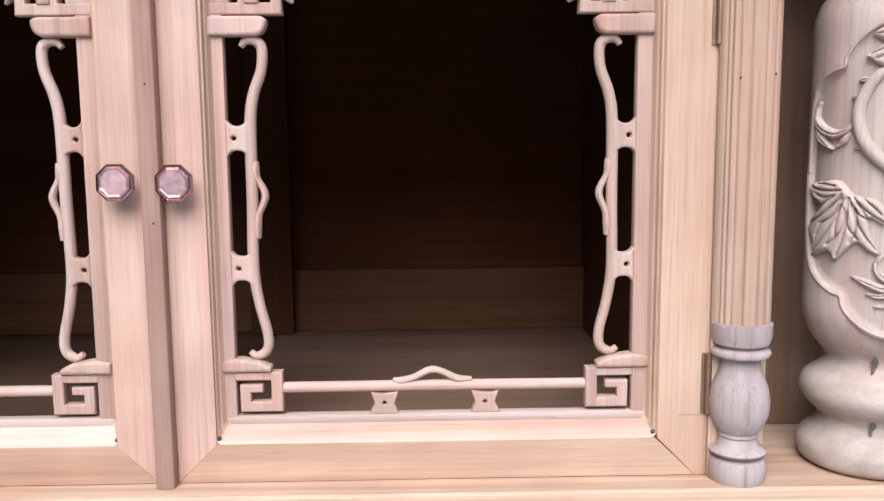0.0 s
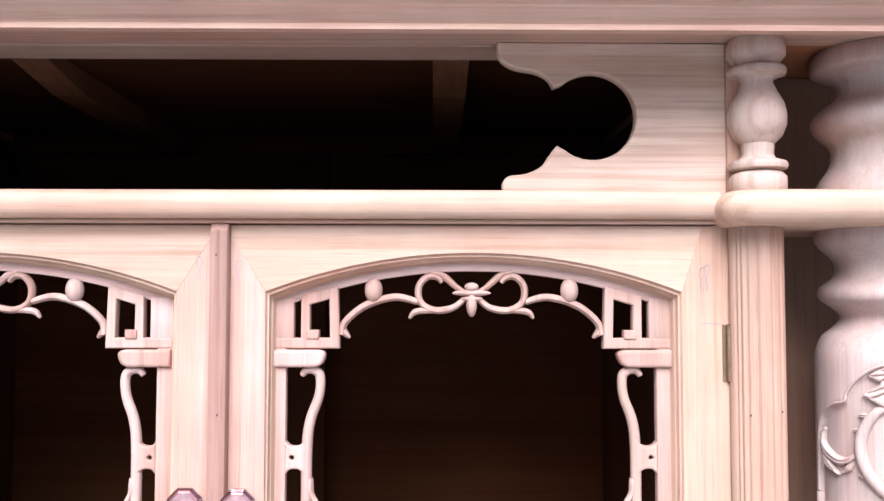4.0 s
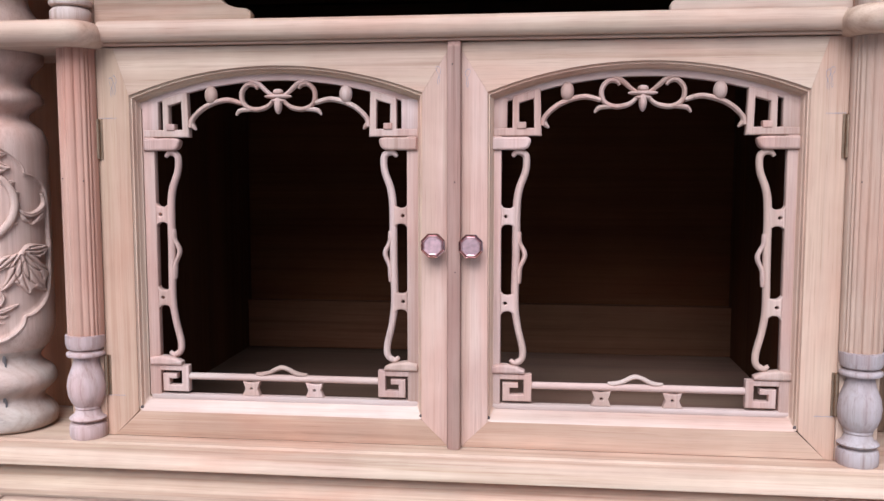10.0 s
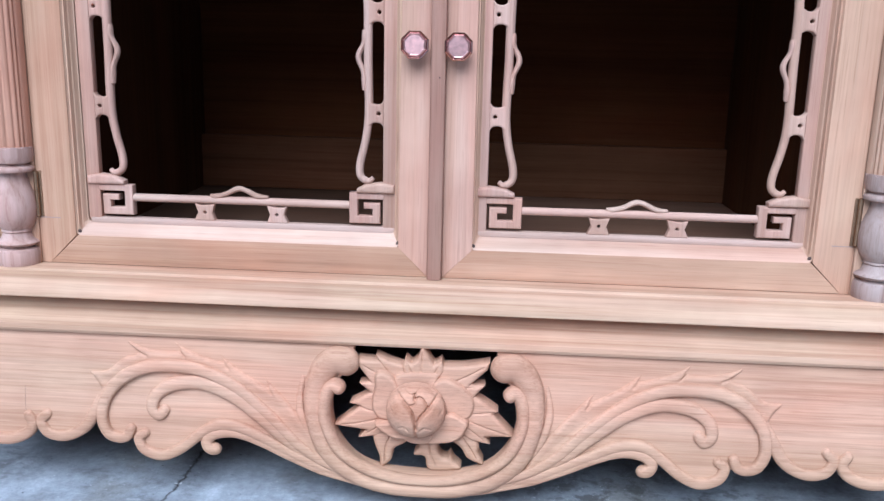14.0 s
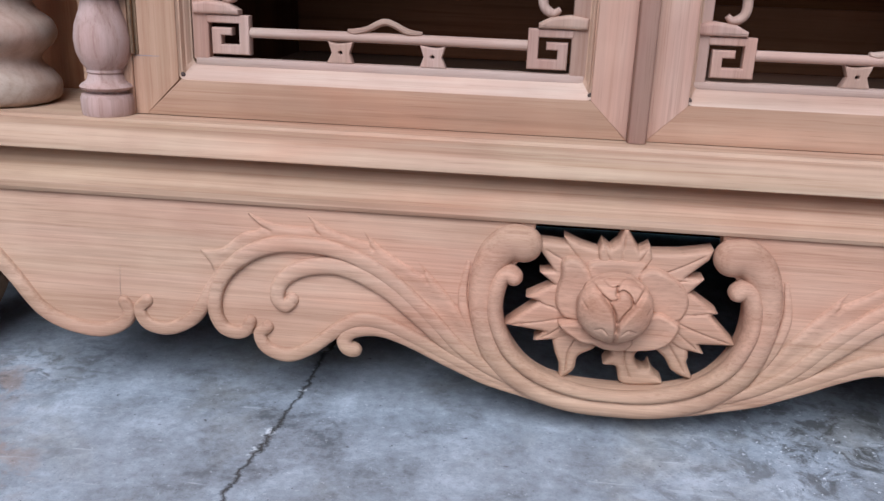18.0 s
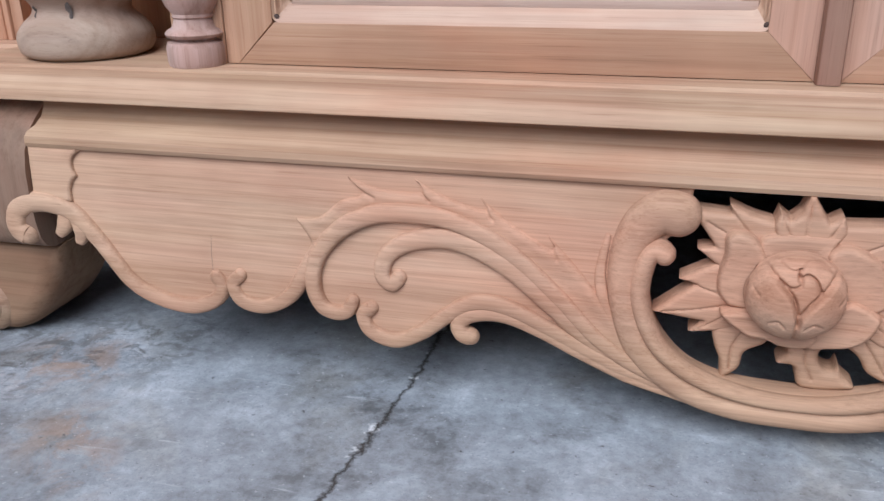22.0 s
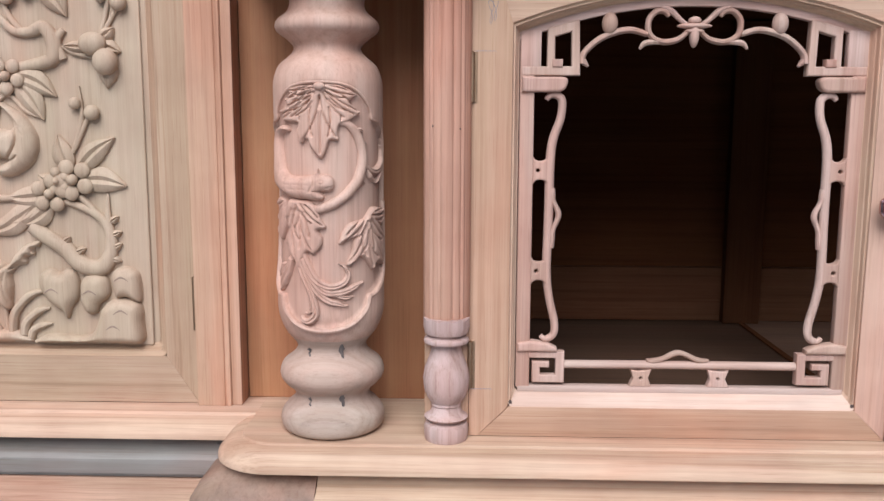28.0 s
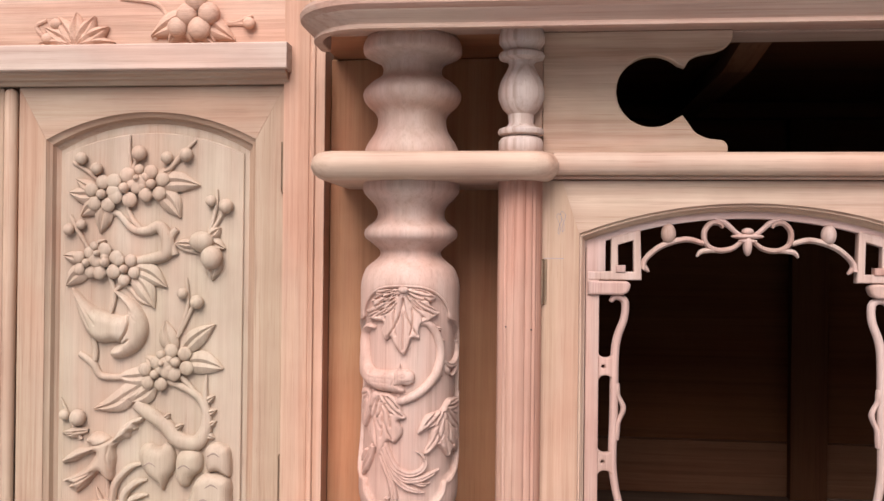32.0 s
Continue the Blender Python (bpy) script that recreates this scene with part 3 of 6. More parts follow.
# ---- setting ----
bm = bmesh.new()
bmesh.ops.create_grid(bm, x_segments=2, y_segments=2, size=60)
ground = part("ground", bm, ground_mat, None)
tagged(ground, "worn grey concrete yard with a hairline crack", "ground", kind="structure")
wall = part("wall_north", block(-4.5, 4.5, WALL_Y, WALL_Y + 0.12, 0, 3.2, 0.004), cyan_pale, None)
tagged(wall, "sun-bleached pale cyan painted wall behind the cabinet", "wall", kind="structure")
# unseen pale wall, added to hold back low sky light and bounce some forward
yard = part("wall_south", block(-6, 6, -5.2, -5.0, 0, 1.5, 0.01), unseen_wall_mat, None)
tagged(yard, "plain unseen wall, added to hold back low sky light", "wall", kind="structure")
# unseen end walls, added to cut the low sky light from both sides
for name, x in (("wall_west", -6.12), ("wall_east", 6.0)):
    side = part(name, block(x, x + 0.12, -4.998, 1.4, 0, 2.9, 0.01), unseen_wall_mat, None)
    tagged(side, "plain unseen side wall, added to cut low sky light", "wall", kind="structure")
part("post", block(-0.916, -0.777, WALL_Y - 0.03, WALL_Y - 0.004, 0, 3.0, 0.003), cyan_deep, wall, "deep cyan painted post")
part("board", block(-1.40, -0.920, WALL_Y - 0.022, WALL_Y - 0.004, 0, 1.44, 0.003), cyan_deep, wall, "deep cyan painted board")
part("pane", block(-1.40, -0.920, WALL_Y - 0.012, WALL_Y - 0.004, 1.444, 2.2, 0.001), dark_glass, wall, "dark window opening")
part("paint_patch", block(-0.059, 0.050, WALL_Y - 0.006, WALL_Y - 0.004, 1.342, 1.366, 0.0005), cyan_deep, wall, "worn strip of older cyan paint")

# ---- the middle cabinet ----
FACE = 0.004
cab = thing("display_cabinet", (0, 0.25, 0), "raw carved hardwood cabinet with two fretwork doors and scrolled apron", "cabinet")

PLATE = [(0.0290, 0.2577), (0.0282, 0.2570), (0.0272, 0.2548), (0.0200, 0.2540), (0.0110, 0.2503), (0.0045, 0.2443), (0.0012, 0.2395), (0.0, 0.2370), (0.0, 0.2325), (0.0015, 0.2317)]
part("base_plate", slab([(0.25, 0.2577)] + PLATE, -0.757, 0.757, -0.0535, 0.59, 0.07), plate_wood, cab, "moulded base board with rounded corners", 35)

# carcass
for s in (-1, 1):
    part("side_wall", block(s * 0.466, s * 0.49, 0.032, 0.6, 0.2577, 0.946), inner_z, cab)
    part("floor_board", block(s * 0.004, s * 0.465, 0.034, 0.574, 0.2577, 0.266), inner_floor if s < 0 else lit_floor, cab)
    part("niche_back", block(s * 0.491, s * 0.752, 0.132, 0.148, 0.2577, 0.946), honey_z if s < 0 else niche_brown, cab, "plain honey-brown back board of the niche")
part("back_panel", block(-0.465, 0.465, 0.576, 0.59, 0.2577, 0.96), inner_x, cab, "rough back board, coloured dark for the shade inside")
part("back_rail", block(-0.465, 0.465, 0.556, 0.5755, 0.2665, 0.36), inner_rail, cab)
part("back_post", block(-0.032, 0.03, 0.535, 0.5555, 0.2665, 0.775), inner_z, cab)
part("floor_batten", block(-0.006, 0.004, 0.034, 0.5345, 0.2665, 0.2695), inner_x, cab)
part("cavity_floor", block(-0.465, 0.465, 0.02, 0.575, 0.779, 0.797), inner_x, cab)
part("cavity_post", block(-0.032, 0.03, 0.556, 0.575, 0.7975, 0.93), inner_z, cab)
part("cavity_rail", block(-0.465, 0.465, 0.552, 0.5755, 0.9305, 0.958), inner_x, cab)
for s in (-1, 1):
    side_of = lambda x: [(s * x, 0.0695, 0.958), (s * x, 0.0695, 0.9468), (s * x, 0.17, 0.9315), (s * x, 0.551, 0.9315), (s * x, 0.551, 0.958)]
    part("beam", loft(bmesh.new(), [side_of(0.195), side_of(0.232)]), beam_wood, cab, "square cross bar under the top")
part("front_rail", block(-0.465, 0.465, 0.012, 0.05, 0.776, 0.7785), wood_x, cab)

# the middle shelf and its rounded ends
def nose(y_front, z0, z1, x0, x1, y_back):
    mid, r = (z0 + z1) / 2, (z1 - z0) / 2
    prof = [(y_back, z1)] + [(y_front + r * 0.75 - r * 0.75 * math.sin(q), mid + r * math.cos(q)) for q in [math.pi * k / 12 for k in range(13)]] + [(y_back, z0)]
    return strip(prof, x0, x1)


part("middle_shelf", nose(-0.0185, 0.7785, 0.8047, -0.458, 0.458, 0.0185), wood_x, cab, "pale shelf with rounded nose", 35)
part("shelf_bead", block(-0.458, 0.458, -0.004, 0.0185, 0.7745, 0.7782, 0.001), wood_x, cab)
LOBE = [(0.012, 0.8022), (0.0075, 0.8008), (0.003, 0.797), (0.0, 0.790), (0.0, 0.785), (0.003, 0.7775), (0.008, 0.7735), (0.012, 0.7715)]
for s in (-1, 1):
    x0, x1 = sorted((s * 0.738, s * 0.452))
    part("shelf_end", slab(LOBE, x0, x1, -0.056, 0.1315, 0.035), wood_x, cab, "rounded shelf end that carries the column", 35)

# the top board
TOP = [(0.06, 0.9712), (0.030, 0.9705), (0.012, 0.9685), (0.010, 0.9665), (0.010, 0.9655), (0.004, 0.963), (0.0, 0.957), (0.001, 0.951), (0.0062, 0.9464)]
LIP = [(0.0062, 0.9464), (0.008, 0.944), (0.016, 0.939), (0.019, 0.934), (0.018, 0.9315), (0.0165, 0.931), (0.0165, 0.9285), (0.020, 0.928), (0.026, 0.9282), (0.0275, 0.9295), (0.0280, 0.9464)]
top_board = part("top_board", slab(TOP, -0.752, 0.752, -0.108, 0.0115, 0.09), top_wood, cab, "moulded top board with rounded corners", 30)
part("lip_moulding", slab(LIP, -0.752, 0.752, -0.108, 0.0115, 0.09, False), top_wood, top_board, "", 30)
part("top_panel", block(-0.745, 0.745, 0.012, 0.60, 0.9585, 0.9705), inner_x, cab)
for s in (-1, 1):
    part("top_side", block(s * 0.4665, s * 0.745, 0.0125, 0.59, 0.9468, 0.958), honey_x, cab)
part("soffit_rail", block(-0.465, 0.465, 0.0195, 0.069, 0.9464, 0.9582), top_wood, cab)
# unseen board, added to shut out light from behind the pierced apron
part("rear_skirt", block(-0.70, 0.70, 0.565, 0.585, 0.004, 0.2312), inner_x, cab, "added dark rear board that keeps light out under the base")

# unseen dark board, added so the pale base throws no light down
part("bottom_board", block(-0.745, 0.745, 0.0, 0.564, 0.222, 0.2312), inner_z, cab, "added dark board that stops bounced light under the base")
# scrolled brackets under the top
for s in (-1, 1):
    ogee = spline([(-0.2605, 0.813), (-0.266, 0.8195), (-0.283, 0.822), (-0.297, 0.829), (-0.304, 0.839), (-0.3115, 0.8485)], 5)
    a0, a1 = math.atan2(0.8485 - 0.8765, -0.3115 + 0.345), math.atan2(0.904 - 0.8765, -0.309 + 0.345)
    arc = [(-0.345 + 0.0415 * math.cos(q), 0.8765 + 0.0415 * math.sin(q)) for q in [a0 - (a0 - a1 + 2 * math.pi) * k / 30 for k in range(1, 30)]]
    up = spline([(-0.309, 0.904), (-0.303, 0.913), (-0.291, 0.919), (-0.274, 0.922), (-0.262, 0.9278), (-0.2565, 0.9355), (-0.256, 0.9460)], 5)
    o = [(-0.4705, 0.8022), (-0.2605, 0.8022)] + ogee + arc + up + [(-0.4705, 0.9460)]
    part("bracket", board(mirror(o, -s), 0.004, 0.019, 0.0012), plate_wood, cab, "flat fretted bracket with a round cut-out")

# fluted pilasters with turned feet, and spools above the shelf
SPINDLE = [(0.0235, 0.2578), (0.0245, 0.262), (0.0245, 0.273), (0.023, 0.277), (0.018, 0.2785), (0.0175, 0.280), (0.023, 0.2815), (0.0245, 0.284), (0.0225, 0.2865), (0.018, 0.289), (0.0155, 0.296),
           (0.017, 0.2975), (0.0165, 0.300), (0.021, 0.306), (0.0248, 0.316), (0.0258, 0.328), (0.024, 0.340), (0.019, 0.353), (0.0162, 0.363), (0.0165, 0.3665), (0.0242, 0.3685), (0.0252, 0.371), (0.0242, 0.3735), (0.019, 0.376), (0.019, 0.377), (0.0235, 0.379), (0.0255, 0.386), (0.0255, 0.395)]
SPOOL = [(0.0235, 0.8024), (0.0255, 0.807), (0.0255, 0.817), (0.022, 0.821), (0.0185, 0.8225), (0.0255, 0.8245), (0.0267, 0.828), (0.0255, 0.831), (0.0165, 0.834), (0.0142, 0.838), (0.0150, 0.8455), (0.0148, 0.848), (0.022, 0.855), (0.0262, 0.866), (0.0265, 0.875),
         (0.024, 0.886), (0.0178, 0.897), (0.0142, 0.905), (0.0158, 0.9095), (0.0255, 0.912), (0.0267, 0.9155), (0.0255, 0.9185), (0.0195, 0.921), (0.0215, 0.924), (0.0262, 0.930), (0.0262, 0.938), (0.024, 0.9460)]
for s in (-1, 1):
    cx = s * 0.4955
    pil = part("pilaster", block(cx - 0.0245, cx + 0.0245, 0.002, 0.031, 0.2577, 0.7712), wood_z, cab, "fluted half column beside the door")
    ring = [(cx + 0.0252, 0.0015), (cx - 0.0252, 0.0015)]
    for k in range(181):
        q = math.pi * k / 180
        r = 0.0256 - sum(0.0015 * math.exp(-((q - g) / 0.065) ** 2) for g in (0.42, 0.64, 0.90, 1.27, 1.87, 2.24, 2.50, 2.72)) - 0.0009 * (1.0 - math.cos(q * 8)) * 0.5
        ring.append((cx - r * math.cos(q), 0.0015 - 0.9 * r * math.sin(q)))
    bm = loft(bmesh.new(), [[(x, y, z) for x, y in ring] for z in (0.3965, 0.7712)])
    part("fluted_shaft", bm, shaft_z if s < 0 else shaft_tan, pil, "fluted shaft with lengthwise grooves", 25)
    bm = lathe(bmesh.new(), SPINDLE, cx, -0.002, 40)
    for v in bm.verts:
        if v.co.z > 0.394:
            v.co.z += 0.0025 * abs(math.sin(5 * math.atan2(v.co.y + 0.002, v.co.x - cx)))
    part("turned_foot", bm, rose_pale if s < 0 else foot_grey, pil, "rosy turned baluster foot", 45)
    spool = part("spool_backing", block(*sorted((s * 0.4708, s * 0.5030)), 0.004, 0.03, 0.8024, 0.9460), wood_z, cab)
    part("turned_spool", lathe(bmesh.new(), SPOOL, cx, -0.007, 40), spool_wood, spool, "small turned baluster", 45)

# the doors
HW, BOT, SPR, APEX = 0.193, 0.2925, 0.7115, 0.7475
DOOR_C, OUT, INN = 0.2340, 0.4705, 0.0085
FRET = 0.0205


def fret(door, name, shape, material=None, label="", smooth=40):
    return part(name, shape, material or rose_fret, door, label, smooth)


rose_fret = wood("rosy_fret_timber", (0.344, 0.212, 0.156), (0.456, 0.304, 0.232), (0.528, 0.384, 0.312), "z", streak=0.6)
rose_fret_x = wood("rosy_fret_timber_lengthwise", (0.344, 0.212, 0.156), (0.456, 0.304, 0.232), (0.528, 0.384, 0.312), "x", streak=0.6)


def cabinet_door(sign):
    c = sign * DOOR_C
    fc, fk = (-0.2328, 0.995) if sign < 0 else (0.2325, 1.026)
    rings = []
    for inset, y in ((0.0, FACE + 0.0008), (0.0015, FACE + 0.0035), (0.003, FACE + 0.0032), (0.004, FACE + 0.009), (0.0052, FACE + 0.010), (0.0072, FACE + 0.0165), (0.0082, FACE + 0.0172), (0.0082, 0.036)):
        low = BOT + inset * 1.55
        ring = arch_opening(HW - inset, low, SPR - inset, APEX - inset)
        sill = FACE + 0.0008 + min(inset, 0.0082) * 2.0 if inset < 0.0082 or y < 0.03 else y
        rings.append([(c + x, sill if z < low + 0.003 else y, z) for x, z in ring])
    door = part("door", loft(bmesh.new(), [r[7:11] for r in rings], False, False), wood_z, cab, "glazeless door with carved fretwork inside an arched frame", 30)
    part("inner_moulding", loft(bmesh.new(), [r[-1:] + r[:3] for r in rings], False, False), wood_z, door, "", 30)
    part("sill", loft(bmesh.new(), [r[2:8] for r in rings], False, False), sill_wood, door, "pale sanded sill, lightened for the light it catches", 30)
    part("inner_moulding", loft(bmesh.new(), [r[10:] for r in rings], False, False), wood_x, door, "", 30)
    # mitred stiles and rails
    hole = arch_opening(HW, BOT, SPR, APEX, 24)
    arch = hole[10:]
    outer, inner = -sign * 1, sign * 1
    zb, zt = 0.2584, 0.7732
    xo, xi = OUT - DOOR_C, DOOR_C - INN
    # the far stile stands at the hinges, the other where the doors meet; x grows towards the hinges here
    def put(name, o, m, lab=""):
        part(name, board([(c + sign * x, z) for x, z in o], FACE, 0.036, 0.0003), m, door, lab)
    g = 0.0001
    put("rail", [(-xi + g, zb), (xo - 0.010, zb), (HW - 0.002, BOT), (-HW + 0.002, BOT)], wood_x, "mitred bottom rail")
    put("stile", [(xo, zb), (xo, zt), (HW + 0.020, zt), (HW - g, SPR), (HW - g, BOT), (xo - 0.010 + g, zb)], stile_wood, "hinge stile")
    put("stile", [(-xi, zb + g), (-HW + 0.002 - g, BOT), (-HW, SPR), (-xi, SPR + 0.052)], meeting_wood, "meeting stile")
    top = [(x, z) for x, z in arch]
    put("rail", [(HW + 0.020 - g, zt), (-xi, zt), (-xi, SPR + 0.052 + g)] + [(x, z + g) for x, z in sorted(top)], wood_x, "arched top rail")
    bx = lambda x0, x1, z0, z1, y0=FRET, y1=FRET + 0.012: block(fc + fk * x0, fc + fk * x1, y0, y1, z0, z1, 0.0018)
    # band under the arch and along the foot
    a = arch_opening(HW - 0.0078, 0.3, SPR - 0.0078, APEX - 0.0078, 24)[10:]
    b = arch_opening(HW - 0.0078, 0.3, SPR - 0.0165, APEX - 0.0165, 24)[10:]
    fret(door, "fret_band", board(moved(a + b[::-1], c), FRET + 0.001, FRET + 0.0115, 0.001), rose_fret_x)
    fret(door, "fret_foot_band", bx(-0.184, 0.184, 0.3045, 0.3125), fret_x)
    for s in (-1, 1):
        e = lambda x: s * x
        top_in = 0.703
        fret(door, "fret_edge", bx(e(0.186), e(0.170), 0.31, 0.7065, FRET + 0.0004, FRET + 0.0118))
        fret(door, "fret_edge", bx(e(0.1855), e(0.1632), 0.6665, 0.7060, FRET + 0.0001, FRET + 0.0114))
        # key pattern above
        at = lambda pts: [(fc + fk * e(x), z) for x, z in pts]
        fret(door, "fret_key", board(at(((0.121, 0.658), (0.1845, 0.658), (0.1845, 0.668), (0.1570, 0.668), (0.1570, 0.7082), (0.123, 0.7175))), FRET - 0.0004, FRET + 0.012, 0.0018, [at(((0.1303, 0.668), (0.1485, 0.668), (0.1488, 0.6992), (0.1312, 0.7045)))], res=2))
        fret(door, "fret_key", board(at(((0.1400, 0.6670), (0.1515, 0.6670), (0.1515, 0.6755), (0.1400, 0.6755))), FRET - 0.0024, FRET + 0.010, 0.0018))
        fret(door, "fret_corner", board([(c + e(x), z) for x, z in ((0.1205, 0.7165), (0.152, 0.7060), (0.164, 0.7035), (0.1865, 0.7030), (0.1865, 0.709), (0.165, 0.7145), (0.140, 0.7215), (0.1205, 0.7265))], FRET + 0.0016, FRET + 0.0113, 0.0008))
        # capital and sill blocks
        fret(door, "fret_block", board([(fc + fk * x, z) for x, z in [(e(0.184), 0.657)] + spline([(e(0.140), 0.657), (e(0.136), 0.6555), (e(0.134), 0.652), (e(0.137), 0.644), (e(0.143), 0.6405)], 4) + [(e(0.184), 0.6405)]], FRET - 0.004, FRET + 0.012, 0.003, res=2))
        fret(door, "fret_block", board([(fc + fk * x, z) for x, z in [(e(0.184), 0.3525), (e(0.1395), 0.3525), (e(0.1395), 0.357), (e(0.150), 0.3625), (e(0.168), 0.365), (e(0.184), 0.3625)]], FRET - 0.004, FRET + 0.012, 0.003, res=2))
        # key pattern below
        fret(door, "fret_key", board(at(((0.1715, 0.352), (0.1305, 0.352), (0.1305, 0.316), (0.1672, 0.316), (0.1672, 0.3405), (0.1475, 0.3405), (0.1475, 0.3335), (0.158, 0.3335), (0.158, 0.325), (0.1405, 0.325), (0.1405, 0.3445), (0.1715, 0.3445))), FRET - 0.0004, FRET + 0.012, 0.0016, res=2))
        # the wavy upright with its two bridges
        wave = spline([(0.1565, 0.6325), (0.152, 0.6375), (0.145, 0.6375), (0.1395, 0.631), (0.1405, 0.613), (0.148, 0.591), (0.151, 0.566), (0.1515, 0.505), (0.1525, 0.445), (0.149, 0.414), (0.1425, 0.385), (0.1435, 0.371), (0.152, 0.3655), (0.158, 0.3695)], 6)
        bm = sweep(bmesh.new(), [(fc + fk * e(x), z) for x, z in wave], [0.0026, 0.0042, 0.0046, 0.0046, 0.005, 0.0052, 0.005, 0.0046, 0.0046, 0.0042, 0.0026], 1.15, 10, FRET + 0.006)
        fret(door, "fret_wave", bm)
        for zc in (0.556, 0.444):
            o = spline([(0.1705, zc + 0.016), (0.166, zc + 0.011), (0.158, zc + 0.011), (0.1515, zc + 0.017)], 5) + spline([(0.1515, zc - 0.017), (0.158, zc - 0.011), (0.166, zc - 0.011), (0.1705, zc - 0.016)], 5)
            bore = [(0.1645 + 0.0021 * math.cos(q), zc + 0.0021 * math.sin(q)) for q in [math.pi * k / 5 for k in range(10)]]
            fret(door, "fret_bridge", board([(fc + fk * e(x), z) for x, z in o], FRET + 0.0005, FRET + 0.0115, 0.0018, [[(fc + fk * e(x), z) for x, z in bore]]))
        orn = spline([(0.1475, 0.5365), (0.1475, 0.524), (0.1405, 0.507), (0.147, 0.488), (0.1475, 0.470)], 6)
        fret(door, "fret_twig", sweep(bmesh.new(), [(fc + fk * e(x), z) for x, z in orn], [0.0026, 0.0038, 0.0028, 0.0034, 0.0028, 0.0038, 0.0026], 1.3, 10, FRET + 0.005))
        # arch ornament
        arc = spline([(0.1195, 0.671), (0.1165, 0.683), (0.098, 0.6985), (0.071, 0.7065), (0.050, 0.702)], 6)
        fret(door, "fret_arc", sweep(bmesh.new(), [(fc + fk * e(x), z) for x, z in arc], [0.0042, 0.0034, 0.0036, 0.0036, 0.003], 1.5, 10, FRET + 0.005))
        fret(door, "fret_arc_foot", sweep(bmesh.new(), [(fc + fk * e(0.1195), 0.676), (fc + fk * e(0.1155), 0.671), (fc + fk * e(0.1125), 0.668)], [0.004, 0.003, 0.0015], 1.4, 8, FRET + 0.005))
        fret(door, "fret_bead", ball(bmesh.new(), fc + fk * e(0.0905), FRET + 0.003, 0.7130, 0.0086, 0.008, 0.0120))
        scroll = spline([(0.0275, 0.7205), (0.032, 0.7255), (0.041, 0.7258), (0.0488, 0.716), (0.047, 0.7015), (0.034, 0.694), (0.017, 0.6965), (0.006, 0.7055)], 6)
        fret(door, "fret_scroll", sweep(bmesh.new(), [(fc + fk * e(x), z) for x, z in scroll], [0.0022, 0.0034, 0.0034, 0.0032, 0.0034, 0.0026], 1.5, 10, FRET + 0.005))
        fret(door, "fret_tail", sweep(bmesh.new(), [(fc + fk * e(x), z) for x, z in spline([(0.0575, 0.6865), (0.053, 0.692), (0.045, 0.6938), (0.034, 0.694)], 5)], [0.0014, 0.003, 0.0032, 0.0028], 1.4, 8, FRET + 0.005))
        fret(door, "fret_arm", sweep(bmesh.new(), [(fc + fk * e(x), z) for x, z in spline([(0.037, 0.730), (0.026, 0.7265), (0.014, 0.716), (0.004, 0.7095)], 5)], [0.0034, 0.0036, 0.0028, 0.0024], 1.4, 8, FRET + 0.005))
        # little waisted block on the foot rail
        o = spline([(0.0555, 0.3325), (0.0465, 0.3305), (0.0315, 0.3325)], 4) + spline([(0.035, 0.322), (0.0315, 0.3125)], 3) + spline([(0.0565, 0.3125), (0.052, 0.322)], 3)
        bore = [(0.0435 + 0.0017 * math.cos(q), 0.3222 + 0.0017 * math.sin(q)) for q in [math.pi * k / 5 for k in range(10)]]
        fret(door, "fret_pad", board([(fc + fk * e(x), z) for x, z in o], FRET + 0.0005, FRET + 0.011, 0.0014, [[(fc + fk * e(x), z) for x, z in bore]]))
        part("bore", block(fc + fk * e(0.0414), fc + fk * e(0.0456), FRET + 0.008, FRET + 0.010, 0.3201, 0.3243, 0), hole_dark, door)
    fret(door, "fret_rail", sweep(bmesh.new(), [(fc - fk * 0.1305, 0.3365), (fc, 0.3368), (fc + fk * 0.1305, 0.3365)], [0.0048, 0.0048], 1.2, 12, FRET + 0.006), fret_x)
    crown = spline([(-0.037, 0.3425), (-0.030, 0.3415), (-0.018, 0.3445), (-0.004, 0.351), (0.006, 0.3495), (0.020, 0.343), (0.033, 0.3425)], 5)
    fret(door, "fret_crown", sweep(bmesh.new(), [(fc + x, z) for x, z in crown], [0.0018, 0.0034, 0.003, 0.0034, 0.003, 0.0034, 0.0018], 1.4, 10, FRET + 0.005), fret_x)
    bm = ball(bmesh.new(), fc, FRET + 0.004, 0.7105, 0.019, 0.007, 0.0032)
    ball(bm, fc, FRET + 0.004, 0.716, 0.007, 0.007, 0.0045)
    ball(bm, fc, FRET + 0.004, 0.700, 0.0052, 0.008, 0.0125)
    ball(bm, fc, FRET + 0.004, 0.705, 0.011, 0.0065, 0.003)
    fret(door, "fret_finial", bm)
    # knob, hinges, nail holes, pencil marks
    kx, kz = (0.0220 if sign > 0 else -0.0255), 0.5205
    tip = radians(-3.0 if sign < 0 else 1.0)

    def tipped(bm):
        c, k = math.cos(tip), math.sin(tip)
        for v in bm.verts:
            y, z = v.co.y - FACE + 0.006, v.co.z - kz
            v.co.y, v.co.z = FACE - 0.006 + y * c - z * k, kz + y * k + z * c
        return bm
